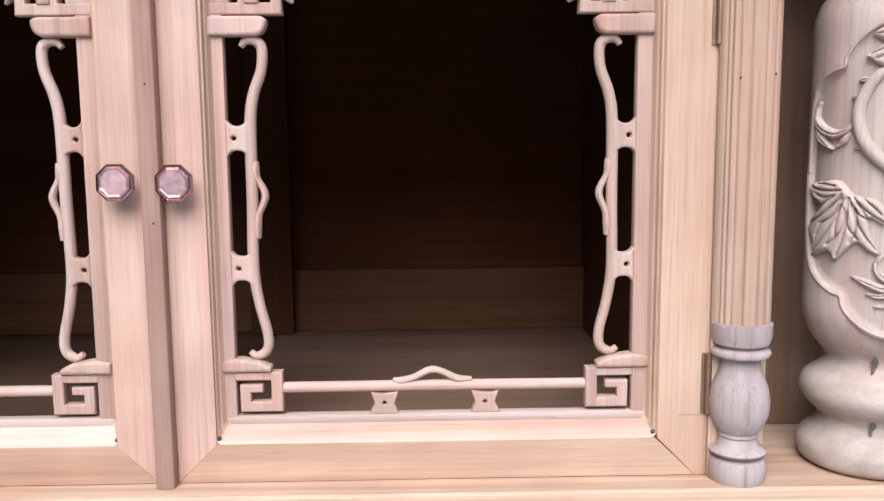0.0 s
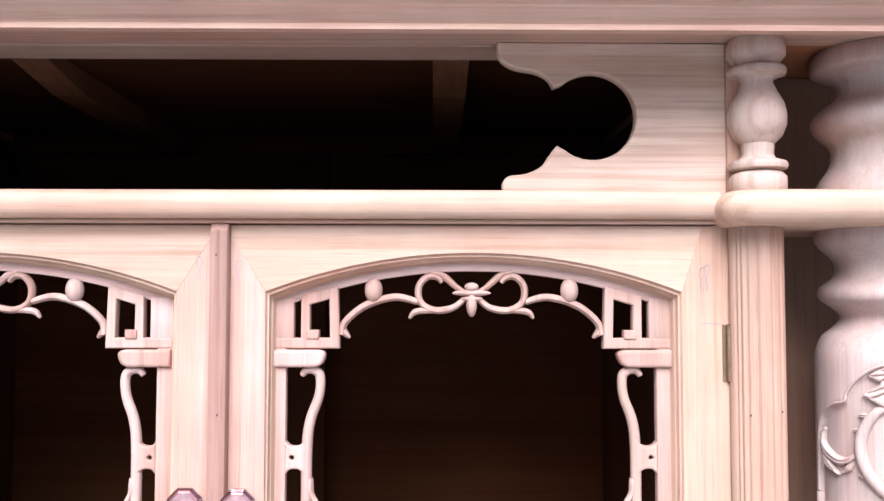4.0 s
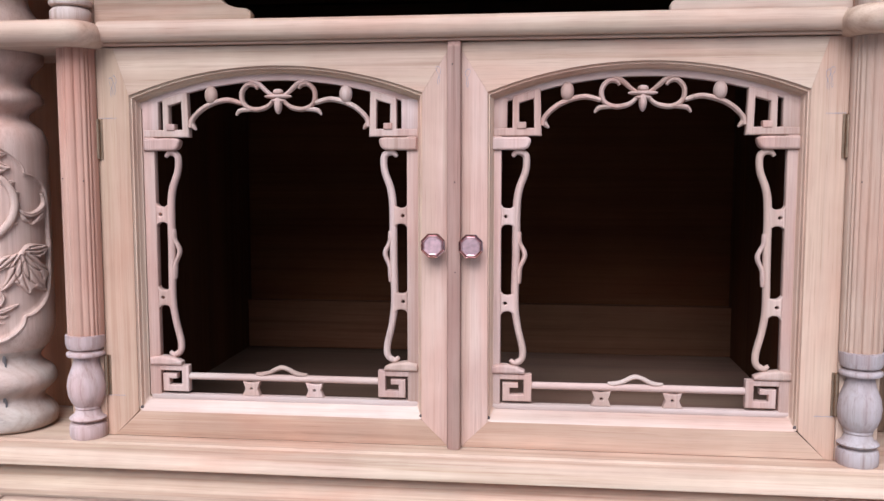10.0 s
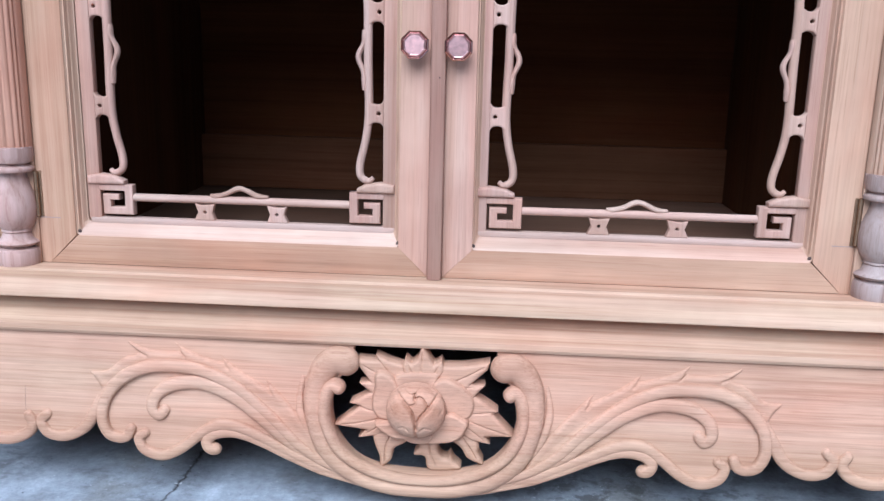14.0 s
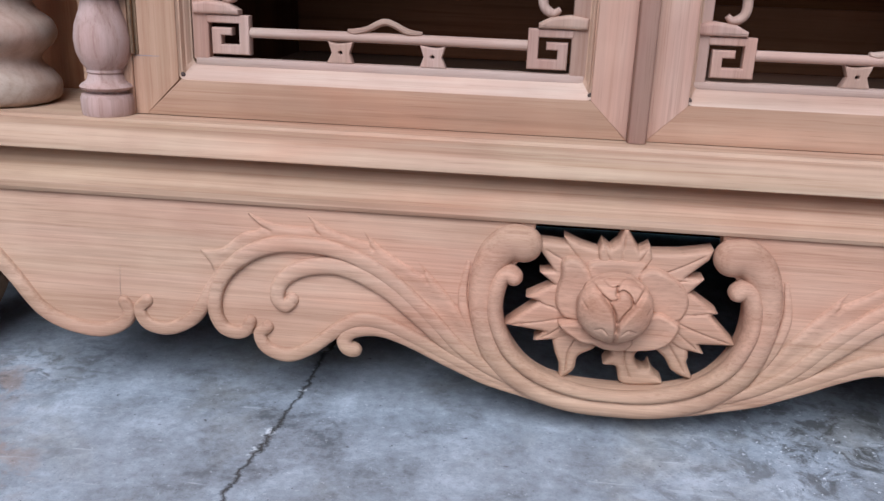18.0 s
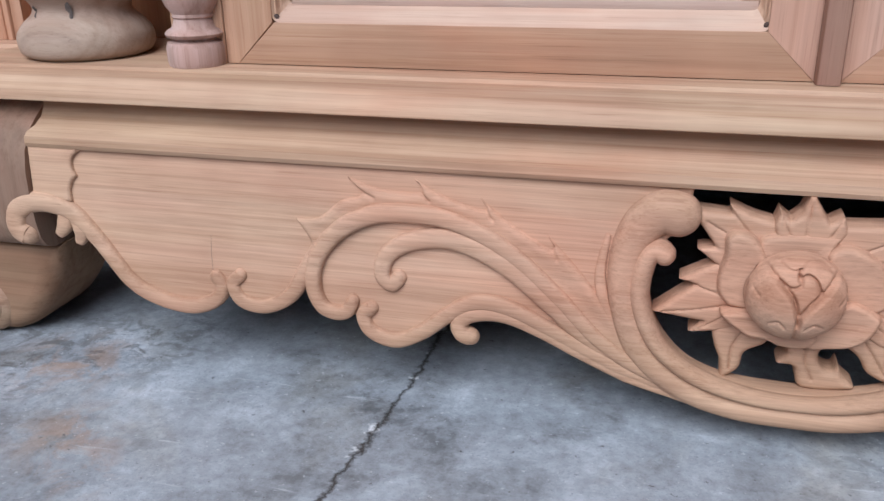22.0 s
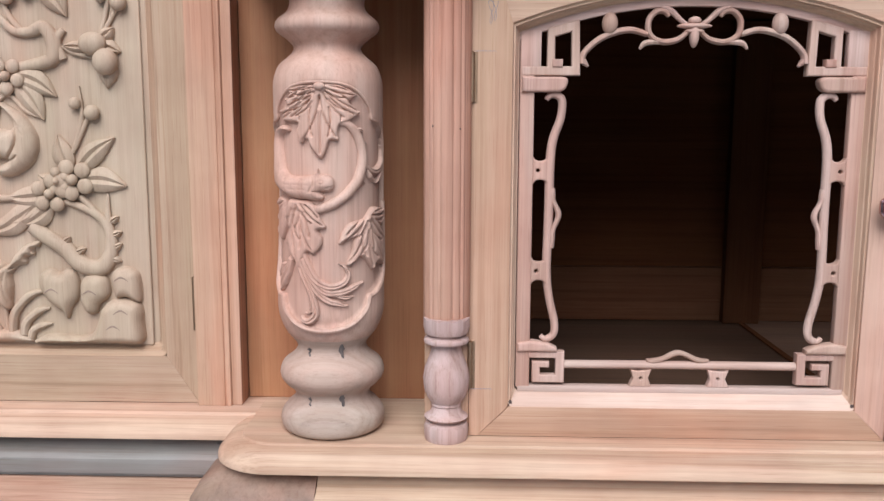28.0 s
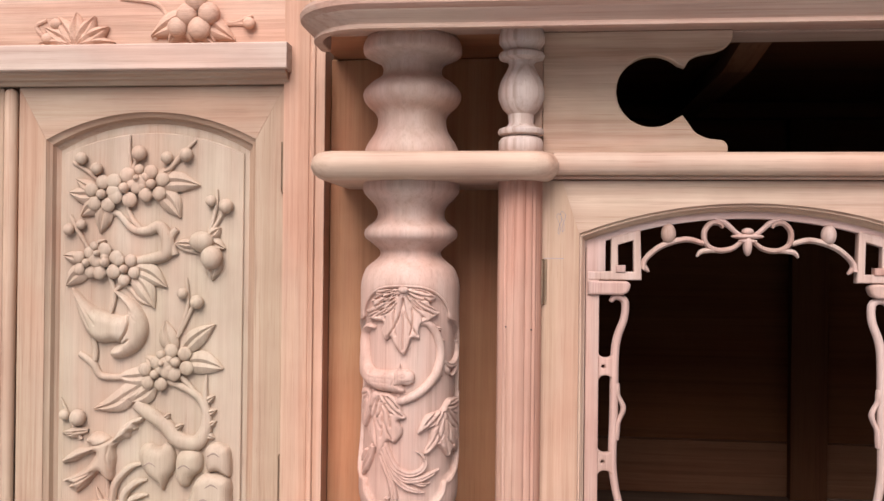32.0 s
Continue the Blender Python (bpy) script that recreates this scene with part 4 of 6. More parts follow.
    knob = part("knob", tipped(octagon(kx, kz, ((0.0085, FACE + 0.003), (0.0075, FACE - 0.010), (0.0135, FACE - 0.0125), (0.0162, FACE - 0.0155), (0.0162, FACE - 0.019), (0.0145, FACE - 0.0205), (0.0130, FACE - 0.0195)))), copper_dark, door, "octagonal copper knob")
    part("knob_face", tipped(octagon(kx, kz, ((0.0132, FACE - 0.0190), (0.0132, FACE - 0.0205), (0.0118, FACE - 0.0218), (0.0108, FACE - 0.0212)))), copper, knob, "brushed copper face")
    for z0, z1 in ((0.629, 0.682), (0.314, 0.3685)):
        hinge = part("hinge", lathe(bmesh.new(), [(0.0015, z0), (0.0028, z0 + 0.001), (0.0028, z1 - 0.001), (0.0015, z1)], sign * 0.4695, FACE - 0.0025, 12), brass, door, "narrow brass butt hinge", 40)
        part("hinge_leaf", block(sign * 0.4695, sign * 0.464, FACE - 0.0012, FACE + 0.002, z0, z1, 0.0004), brass, door)
        part("pencil_line", block(sign * 0.468, sign * 0.4445, FACE - 0.0003, FACE + 0.001, z1 + 0.0004 if z1 > 0.5 else z0 - 0.0012, z1 + 0.0009 if z1 > 0.5 else z0 - 0.0007, 0), pencil, door)
    scribble(door, -0.0205 if sign < 0 else 0.0160, 0.733 if sign < 0 else 0.729, 0.022, 0.0045, sign)
    for dx in (-0.0022, 0.0022):
        scribble(door, sign * 0.448 + dx, 0.724 + 0.6 * dx, 0.024, 0.0042, sign)
    for x, z in ((HW - 0.002, BOT + 0.004), (-HW + 0.002, BOT + 0.004)):
        part("worm_gap", ball(bmesh.new(), c + x, FACE + 0.004, z, 0.0034, 0.0020, 0.0027, 10, 6), filler, door, "dark gap in the corner mitre", True)
    return door


def octagon(cx, cz, steps):
    return loft(bmesh.new(), [[(cx + r * math.cos(math.pi / 8 + math.pi / 4 * k), y, cz + r * math.sin(math.pi / 8 + math.pi / 4 * k)) for k in range(8)] for r, y in steps])


def scribble(door, x, z, h, w, s):
    """A looped pencil mark left by the joiner."""
    line = [(x + s * w * math.sin(2.1 * q) * (0.5 + 0.3 * math.cos(q)), FACE - 0.0002, z - h / 2 + h * (0.5 + 0.5 * math.cos(q * 1.0))) for q in [2 * math.pi * k / 36 for k in range(37)]]
    part("pencil_mark", sweep(bmesh.new(), line, [0.0002, 0.00026], 1.0, 4), pencil, door)


for sign in (-1, 1):
    cabinet_door(sign)
bm = bmesh.new()
sec = [(-0.0085, 0.0035), (-0.0085, -0.004), (-0.0075, -0.0068), (-0.004, -0.0085), (0.004, -0.0085), (0.0075, -0.0068), (0.0085, -0.004), (0.0085, 0.0035)]
loft(bm, [[(x, y, z) for x, y in sec] for z in (0.2582, 0.7672)] + [[(x * 0.98, y * 0.45 + 0.0008, 0.7740) for x, y in sec]])
part("meeting_bead", bm, rose_z, cab, "rosy rounded bead where the doors meet", 30)

# ---- carved apron ----
LEAN, LFROM = 0.105, 0.19
AX = -0.004
part("apron_moulding", strip([(-0.028, 0.2316), (-0.030, 0.223), (-0.0355, 0.2145), (-0.046, 0.2085), (-0.056, 0.206), (-0.0605, 0.2025), (-0.0615, 0.197), (-0.060, 0.1935), (-0.057, 0.1923), (-0.035, 0.1923), (-0.02, 0.2316)], -0.636, 0.636), plate_wood, cab, "coved moulding under the base board", 30)
edge = [(-0.632, 0.142)] + spline([(-0.622, 0.141), (-0.599, 0.130), (-0.576, 0.107), (-0.549, 0.075), (-0.523, 0.062), (-0.49, 0.058), (-0.468, 0.066), (-0.4575, 0.081)], 5)
edge += spline([(-0.4565, 0.081), (-0.446, 0.070), (-0.421, 0.065), (-0.396, 0.079), (-0.3825, 0.096)], 5) + spline([(-0.381, 0.094), (-0.371, 0.072), (-0.356, 0.067), (-0.341, 0.071), (-0.3345, 0.078)], 5)
edge += spline([(-0.3335, 0.074), (-0.328, 0.055), (-0.307, 0.0475), (-0.284, 0.058), (-0.262, 0.076), (-0.246, 0.083)], 5) + spline([(-0.240, 0.080), (-0.22, 0.082), (-0.19, 0.072), (-0.157, 0.057), (-0.118, 0.040), (-0.079, 0.028), (-0.04, 0.0215), (-0.0, 0.0195)], 6)
half = [(x + 0.0025 * min(1, -x / 0.05), z) for x, z in edge]
whole = [(-0.636, 0.199), (-0.636, 0.143)] + half + [(-x, z) for x, z in reversed(half[:-1])] + [(0.636, 0.143), (0.636, 0.199)]
gap = spline([(-0.080, 0.1915), (-0.085, 0.165), (-0.1005, 0.148), (-0.106, 0.122), (-0.100, 0.090), (-0.078, 0.062), (-0.045, 0.0485), (0, 0.0455)], 5)
gap = gap + [(-x, z) for x, z in reversed(gap[:-1])]
apron = part("apron", board(moved(whole, AX * 0), -0.0565, -0.036, 0.002, [moved(gap, AX)], LEAN, LFROM), carve_x, cab, "pierced apron carved with acanthus scrolls")


def rib(name, line, radii, s, deep=0.8, y=-0.056, n=6, ax=0.0, dx=0.0025, material=None):
    bm = bmesh.new()
    if line[-1][0] == 0:
        # runs on to the other side as one piece
        if s < 0:
            return None
        line = line + [(-x, z) for x, z in reversed(line[:-1])]
        radii = radii + radii[-2::-1]
    ends = {"frond": (), "ridge": (), "ring_scroll": (), "ring_bead": (0, -1), "edge_scroll": (0, -1)}.get(name, (0,))
    for k in ends:
        (ex, ez), r = line[k], (radii[1] if k == 0 else radii[-2]) * 0.98
        radii = [r] + radii[1:] if k == 0 else radii[:-1] + [r]
        ball(bm, ax + s * (ex + dx), y - LEAN * (LFROM - ez), ez, r, r * deep, r, 14, 9)
    sweep(bm, [(ax + s * (x + dx), z) for x, z in spline(line, n)], radii, deep, 16, y, LEAN, LFROM, 1.0 if name.startswith("ring") else 0.68)
    return part(name, bm, material or carve_x, apron, smooth=True)


NOTCHES = ([(-0.351, 0.1875), (-0.340, 0.1765), (-0.325, 0.1700)], [(-0.296, 0.1895), (-0.289, 0.1790), (-0.280, 0.1700)], [(-0.244, 0.1790), (-0.238, 0.1690), (-0.230, 0.1590)], [(-0.191, 0.1535), (-0.188, 0.1450), (-0.180, 0.1330)])
for s in (1, -1):
    # raised border at the end of the field
    o = [(-0.6362, 0.1935), (-0.580, 0.1935)] + spline([(-0.586, 0.1915), (-0.5925, 0.186), (-0.594, 0.178), (-0.5905, 0.170)], 4) + spline([(-0.5945, 0.1665), (-0.598, 0.158), (-0.5975, 0.147)], 4) + [(-0.6362, 0.147)]
    part("apron_border", board([(s * x, z) for x, z in o], -0.0605, -0.05, 0.0025, (), LEAN, LFROM, 2), carve_x, apron)
    rib("edge_scroll", [(-0.6500, 0.1140), (-0.6570, 0.1180), (-0.6590, 0.1260), (-0.6550, 0.1370), (-0.6400, 0.1445), (-0.6200, 0.1440), (-0.599, 0.1365), (-0.576, 0.1135), (-0.549, 0.0815), (-0.523, 0.068), (-0.491, 0.0635), (-0.468, 0.0715), (-0.4605, 0.0835), (-0.466, 0.0925)], [0.0085, 0.0098, 0.0102, 0.0102, 0.0096, 0.0086, 0.0076, 0.007, 0.007, 0.007, 0.0068, 0.0062, 0.0045], s, 0.95)
    rib("frond", [(-0.608, 0.141), (-0.610, 0.127), (-0.618, 0.116)], [0.0075, 0.0080, 0.004], s)
    rib("frond", [(-0.599, 0.136), (-0.594, 0.122), (-0.598, 0.110)], [0.0075, 0.0078, 0.004], s)
    rib("lobe_scroll", [(-0.4435, 0.0955), (-0.451, 0.0865), (-0.4425, 0.073), (-0.421, 0.0705), (-0.398, 0.083), (-0.383, 0.107), (-0.366, 0.134), (-0.340, 0.153)], [0.004, 0.006, 0.0065, 0.0065, 0.007, 0.007, 0.006, 0.004], s)
    # the thorny leaf behind the arcs
    o = spline([(-0.376, 0.112), (-0.380, 0.132), (-0.392, 0.1485)], 4) + spline([(-0.392, 0.1485), (-0.372, 0.1505), (-0.352, 0.166), (-0.335, 0.172), (-0.351, 0.1875)], 4)[1:] + spline([(-0.351, 0.1875), (-0.322, 0.1775), (-0.286, 0.177), (-0.296, 0.1895)], 4)[1:]
    o += spline([(-0.296, 0.1895), (-0.272, 0.1765), (-0.236, 0.166), (-0.244, 0.179)], 4)[1:] + spline([(-0.244, 0.179), (-0.218, 0.159), (-0.184, 0.140), (-0.191, 0.1535)], 4)[1:] + spline([(-0.191, 0.1535), (-0.165, 0.128), (-0.130, 0.085), (-0.116, 0.056), (-0.180, 0.098), (-0.25, 0.145), (-0.32, 0.150), (-0.360, 0.126), (-0.376, 0.112)], 4)[1:-1]
    bm = carved([(s * (x + 0.0025), z) for x, z in o], 0.0042, 0.0055, [([(s * (a + 0.0025), b) for a, b in q], 0.0012, 0.0026) for q in NOTCHES], -0.0562, 0.0014, None, 0.0016)
    for v in bm.verts:
        v.co.y -= LEAN * (LFROM - v.co.z)
    part("leaf", bm, carve_x, apron, smooth=70)
    rib("great_arc", [(-0.3435, 0.0835), (-0.348, 0.0745), (-0.358, 0.072), (-0.370, 0.077), (-0.377, 0.094), (-0.3725, 0.119), (-0.353, 0.1425), (-0.324, 0.157), (-0.289, 0.160), (-0.256, 0.155), (-0.218, 0.137), (-0.179, 0.105), (-0.144, 0.072), (-0.100, 0.047), (-0.050, 0.0335)], [0.004, 0.006, 0.0065, 0.007, 0.008, 0.008, 0.0075, 0.007, 0.006, 0.001], s, 0.9, -0.0575)
    rib("inner_arc", [(-0.304, 0.107), (-0.3105, 0.1005), (-0.318, 0.109), (-0.3125, 0.126), (-0.290, 0.1385), (-0.256, 0.1405), (-0.217, 0.124), (-0.183, 0.097), (-0.153, 0.072), (-0.115, 0.052)], [0.004, 0.0065, 0.0075, 0.008, 0.0085, 0.0085, 0.007, 0.005], s, 0.85)
    rib("low_arc", [(-0.3275, 0.079), (-0.3345, 0.072), (-0.3275, 0.059), (-0.307, 0.0535), (-0.285, 0.063), (-0.265, 0.079), (-0.243, 0.0925), (-0.216, 0.091), (-0.187, 0.0785), (-0.152, 0.062), (-0.114, 0.046), (-0.06, 0.030)], [0.004, 0.0062, 0.0065, 0.0065, 0.0068, 0.0068, 0.006, 0.0055, 0.001], s, 0.95)
    rib("low_curl", [(-0.245, 0.0635), (-0.2515, 0.0655), (-0.2545, 0.0735), (-0.245, 0.0815), (-0.221, 0.0835), (-0.191, 0.074), (-0.157, 0.059), (-0.118, 0.043), (-0.075, 0.030)], [0.0055, 0.0072, 0.0068, 0.0058, 0.005, 0.005, 0.0045, 0.001], s, 0.95)
    # scrolls about the piercing
    rib("ring_scroll", [(-0.0890, 0.1735), (-0.1000, 0.1745), (-0.1130, 0.1640), (-0.1220, 0.1400), (-0.1225, 0.108), (-0.110, 0.070), (-0.080, 0.044), (-0.042, 0.0315), (0, 0.0285)], [0.0166, 0.0164, 0.0150, 0.0125, 0.0110, 0.0098, 0.0092, 0.0085], s, 0.80, -0.0575, ax=AX, dx=0.0)
    rib("ring_bead", [(-0.0965, 0.1445), (-0.1020, 0.1480), (-0.1080, 0.1425), (-0.1120, 0.126), (-0.1105, 0.104), (-0.0965, 0.075), (-0.070, 0.0545), (-0.036, 0.0435), (0, 0.0405)], [0.007, 0.0084, 0.0084, 0.0076, 0.0068, 0.0062, 0.0055], s, 1.5, -0.0585, ax=AX, dx=0.0)
    part("volute", ball(bmesh.new(), AX + s * -0.0895, -0.0585, 0.1735, 0.0166, 0.0140, 0.0166, 24, 14), carve_x, apron, smooth=True)
    rib("ridge", [(-0.137, 0.155), (-0.141, 0.120), (-0.128, 0.083), (-0.100, 0.055)], [0.002, 0.0045, 0.0045, 0.003], s, 0.9, ax=AX, dx=0.0)

part("glue_joint", sweep(bmesh.new(), [(-0.4665, 0.128), (-0.4672, 0.110), (-0.4668, 0.094)], [0.0002, 0.0003, 0.0002], 0.8, 6, -0.0566, LEAN, LFROM), filler_soft, apron, "fine glued joint")
for x, y, z in ((-0.5105, -0.0165, 0.604), (-0.4815, -0.0175, 0.601), (0.5105, -0.0165, 0.604), (0.4815, -0.0175, 0.601), (0.001, -0.0084, 0.600), (0.002, -0.0084, 0.487), (-0.002, -0.0084, 0.745)):
    part("nail_hole", ball(bmesh.new(), x, y, z, 0.0009, 0.0004, 0.0011, 8, 5), hole_dark, cab)

# ---- the carved peony in the piercing ----
FX, FZ = -0.0085, 0.1225
peony = part("carved_flower", ball(bmesh.new(), FX, -0.055, FZ, 0.045, 0.010, 0.036, 24, 12), carve_x, cab, "carved peony with pointed leaves", True)
LEAVES = (([(-0.0802, 0.1777), (-0.0563, 0.1758), (-0.0590, 0.1830), (-0.0424, 0.1758), (-0.0272, 0.1719), (-0.0152, 0.1390), (-0.0566, 0.1308), (-0.0644, 0.1379), (-0.0780, 0.1485), (-0.0651, 0.1505), (-0.0790, 0.1690)], ((-0.030, 0.150), (-0.077, 0.172), (-0.058, 0.180))),
          ([(-0.0621, 0.1391), (-0.0890, 0.1242), (-0.0767, 0.1209), (-0.1065, 0.0962), (-0.0693, 0.0919), (-0.0790, 0.0822), (-0.0599, 0.0851), (-0.0246, 0.0967), (-0.0430, 0.1369)], ((-0.040, 0.112), (-0.086, 0.124), (-0.104, 0.097), (-0.077, 0.083))),
          ([(0.0442, 0.1435), (0.0569, 0.1374), (0.0800, 0.1219), (0.0732, 0.1198), (0.1000, 0.0925), (0.0665, 0.0912), (0.0728, 0.0820), (0.0500, 0.0860), (0.0269, 0.1010), (0.0228, 0.1317)], ((0.030, 0.118), (0.078, 0.123), (0.097, 0.094), (0.071, 0.083))),
          ([(0.0151, 0.1733), (0.0420, 0.1747), (0.0688, 0.1800), (0.0663, 0.1710), (0.0474, 0.1528), (0.0640, 0.1525), (0.0518, 0.1380), (0.0281, 0.1270), (0.0099, 0.1610)], ((0.015, 0.150), (0.066, 0.177), (0.062, 0.152))),
          ([(-0.0290, 0.1712), (-0.0259, 0.1812), (-0.0184, 0.1749), (-0.0119, 0.1818), (-0.0080, 0.1930), (-0.0050, 0.1930), (0.0063, 0.1747), (0.0149, 0.1800), (0.0188, 0.1691), (0.0032, 0.1404), (-0.0221, 0.1385)], ((-0.006, 0.145), (-0.025, 0.180), (-0.0065, 0.191), (0.014, 0.179))))
for i, (o, (root, *tips)) in enumerate(LEAVES):
    pts = []
    for a, b in zip(o, o[1:] + o[:1]):
        pts += [a, ((a[0] + b[0]) / 2, (a[1] + b[1]) / 2)]
    part("leaf", carved(pts, 0.0034 + 0.0006 * (i % 3), 0.0040, ribs(root, tips, 0.0007, 0.0016, 0.03, 0.1), -0.0575 - 0.0006 * i, 0.0011, -0.040), carve_x, peony, smooth=45)
# fronds that tie the flower to the ring
FRONDS = (([(-0.0600, 0.0900), (-0.0600, 0.0749), (-0.0545, 0.0607), (-0.0525, 0.0470), (-0.0405, 0.0560), (-0.0375, 0.0700), (-0.0228, 0.0808), (-0.0338, 0.0960)], [(-0.040, 0.090), (-0.047, 0.074), (-0.048, 0.056)]),
          ([(-0.0110, 0.0850), (-0.0085, 0.0740), (-0.0150, 0.0640), (-0.0025, 0.0622), (0.0040, 0.0460), (0.0390, 0.0490), (0.0312, 0.0585), (0.0268, 0.0675), (0.0240, 0.0617), (0.0160, 0.0640), (0.0128, 0.0753), (0.0187, 0.0870)], [(0.003, 0.082), (0.004, 0.068), (0.010, 0.054)]),
          ([(0.0243, 0.0880), (0.0387, 0.0754), (0.0471, 0.0627), (0.0650, 0.0560), (0.0592, 0.0708), (0.0597, 0.0794), (0.0546, 0.0930), (0.0322, 0.0980)], [(0.040, 0.090), (0.050, 0.075), (0.057, 0.063)]))
for o, mid in FRONDS:
    part("frond", carved(spline(o, 4, True), 0.0045, 0.0050, [(spline(mid, 4), 0.0009, 0.0020)], -0.0570, 0.0011, -0.040), carve_x, peony, smooth=45)
PETALS = (([(-0.0415, 0.1638), (-0.0541, 0.1669), (-0.0604, 0.1605), (-0.0601, 0.1480), (-0.0631, 0.1352), (-0.0632, 0.1209), (-0.0565, 0.1101), (-0.0496, 0.1075), (-0.0376, 0.1090), (-0.0250, 0.1321), (-0.0300, 0.1500)], 0.0120, 0.0, (0.10, 0.05)),
          ([(-0.0384, 0.1521), (-0.0356, 0.1637), (-0.0178, 0.1674), (-0.0021, 0.1676), (0.0151, 0.1668), (0.0119, 0.1568), (0.0055, 0.1350), (-0.0304, 0.1350)], 0.0105, 0.0020, (0.0, -0.25)),
          ([(0.0060, 0.1556), (0.0212, 0.1622), (0.0402, 0.1530), (0.0525, 0.1390), (0.0538, 0.1241), (0.0460, 0.1123), (0.0271, 0.1150), (0.0100, 0.1362)], 0.0115, 0.0, (-0.12, 0.05)),
          ([(-0.0570, 0.1075), (-0.0566, 0.0997), (-0.0392, 0.0879), (-0.0270, 0.0862), (-0.0150, 0.0818), (0.0036, 0.0832), (0.0096, 0.0971), (-0.0130, 0.1120), (-0.0300, 0.1120)], 0.0165, 0.0015, (0.0, 0.05)),
          ([(0.0010, 0.0826), (0.0170, 0.0832), (0.0311, 0.0860), (0.0421, 0.0944), (0.0479, 0.1083), (0.0437, 0.1157), (0.0262, 0.1239), (0.0100, 0.1150), (-0.0010, 0.1000)], 0.0155, 0.0015, (0.0, 0.05)))
for o, h, dish, slope in PETALS:
    part("petal", carved(spline(o, 4, True), h, 0.0046, (), -0.0580, 0.0011, -0.050, dish, slope), carve_x, peony, smooth=50)


def near(px, pz, line):
    """Distance from a point to a line of points."""
    best = 9.0
    for (ax, az), (bx, bz) in zip(line, line[1:]):
        dx, dz = bx - ax, bz - az
        f = max(0.0, min(1.0, ((px - ax) * dx + (pz - az) * dz) / (dx * dx + dz * dz)))
        best = min(best, math.hypot(px - ax - f * dx, pz - az - f * dz))
    return best


def ribbon(line, radii):
    """The outline of a curved band that changes its width."""
    pts = spline(line, 6)
    a, b = [], []
    for i, p in enumerate(pts):
        d = Vector(pts[min(i + 1, len(pts) - 1)]) - Vector(pts[max(i - 1, 0)])
        n = Vector((-d.y, d.x)).normalized()
        f = i / (len(pts) - 1) * (len(radii) - 1)
        k = min(int(f), len(radii) - 2)
        r = radii[k] + (radii[k + 1] - radii[k]) * (f - k)
        a.append((p[0] + n.x * r, p[1] + n.y * r))
        b.append((p[0] - n.x * r, p[1] - n.y * r))
    return a + b[::-1]


def carved_bud():
    """A closed bud: two heart-shaped front petals, a wrapped crown and chiselled lines, in units of its radius."""
    left = spline([(0.03, -0.98), (0.04, -0.60), (0.02, -0.26), (-0.12, 0.18), (-0.44, 0.50), (-0.62, 0.64), (-0.80, 0.62)], 5)
    right = spline([(0.05, -0.45), (0.08, -0.24), (0.24, 0.04), (0.52, 0.34), (0.72, 0.58), (0.86, 0.56)], 5)
    curl = spline([(-0.02, 0.70), (-0.02, 0.52), (0.12, 0.62), (0.30, 0.52), (0.42, 0.28)], 5)
    hood = spline([(-0.40, 0.78), (-0.20, 0.68), (0.0, 0.70), (0.14, 0.82), (0.36, 0.84), (0.60, 0.68)], 5)
    fold = spline([(-0.36, 0.46), (-0.16, 0.36), (0.02, 0.44), (-0.02, 0.60)], 5)
    nicks = [spline(p, 4) for p in ([(-0.86, 0.24), (-0.74, 0.12)], [(0.90, 0.14), (0.80, 0.04)], [(-0.50, -0.44), (-0.34, -0.36), (-0.20, -0.50)], [(0.18, -0.50), (0.34, -0.36), (0.52, -0.46)])]
    lines = [(left, 0.050, 0.13), (right, 0.050, 0.13), (curl, 0.030, 0.14), (hood, 0.030, 0.07), (fold, 0.030, 0.08)] + [(n, 0.024, 0.045) for n in nicks]
    bm, R = bmesh.new(), 0.0335
    rings = []
    for i in range(57):
        r = math.sin(math.pi / 2 * i / 56)
        ring = []
        for k in range(144):
            q = 2 * math.pi * k / 144
            x, z = r * math.cos(q), r * 0.95 * math.sin(q)
            h = 0.74 * math.cos(math.pi / 2 * i / 56)
            for line, w, d in lines:
                h -= d * math.exp(-(near(x, z, line) / w) ** 2)
            seam = np.interp(x, (-0.80, -0.62, -0.44, -0.12, 0.02, 0.08, 0.24, 0.52, 0.72, 0.86), (0.62, 0.64, 0.50, 0.18, -0.26, -0.24, 0.04, 0.34, 0.58, 0.56))
            h += 0.11 * min(1.0, max(0.0, 0.5 + (seam - z) / 0.08)) if abs(x) < 0.95 else 0.0
            ring.append((FX - 0.003 + R * x, -0.072 - R * h, FZ + 0.004 + R * z))
        rings.append(ring)
    return loft(bm, rings[1:])


part("bud", carved_bud(), carve_x, peony, "closed flower bud with heart-shaped petals", 70)

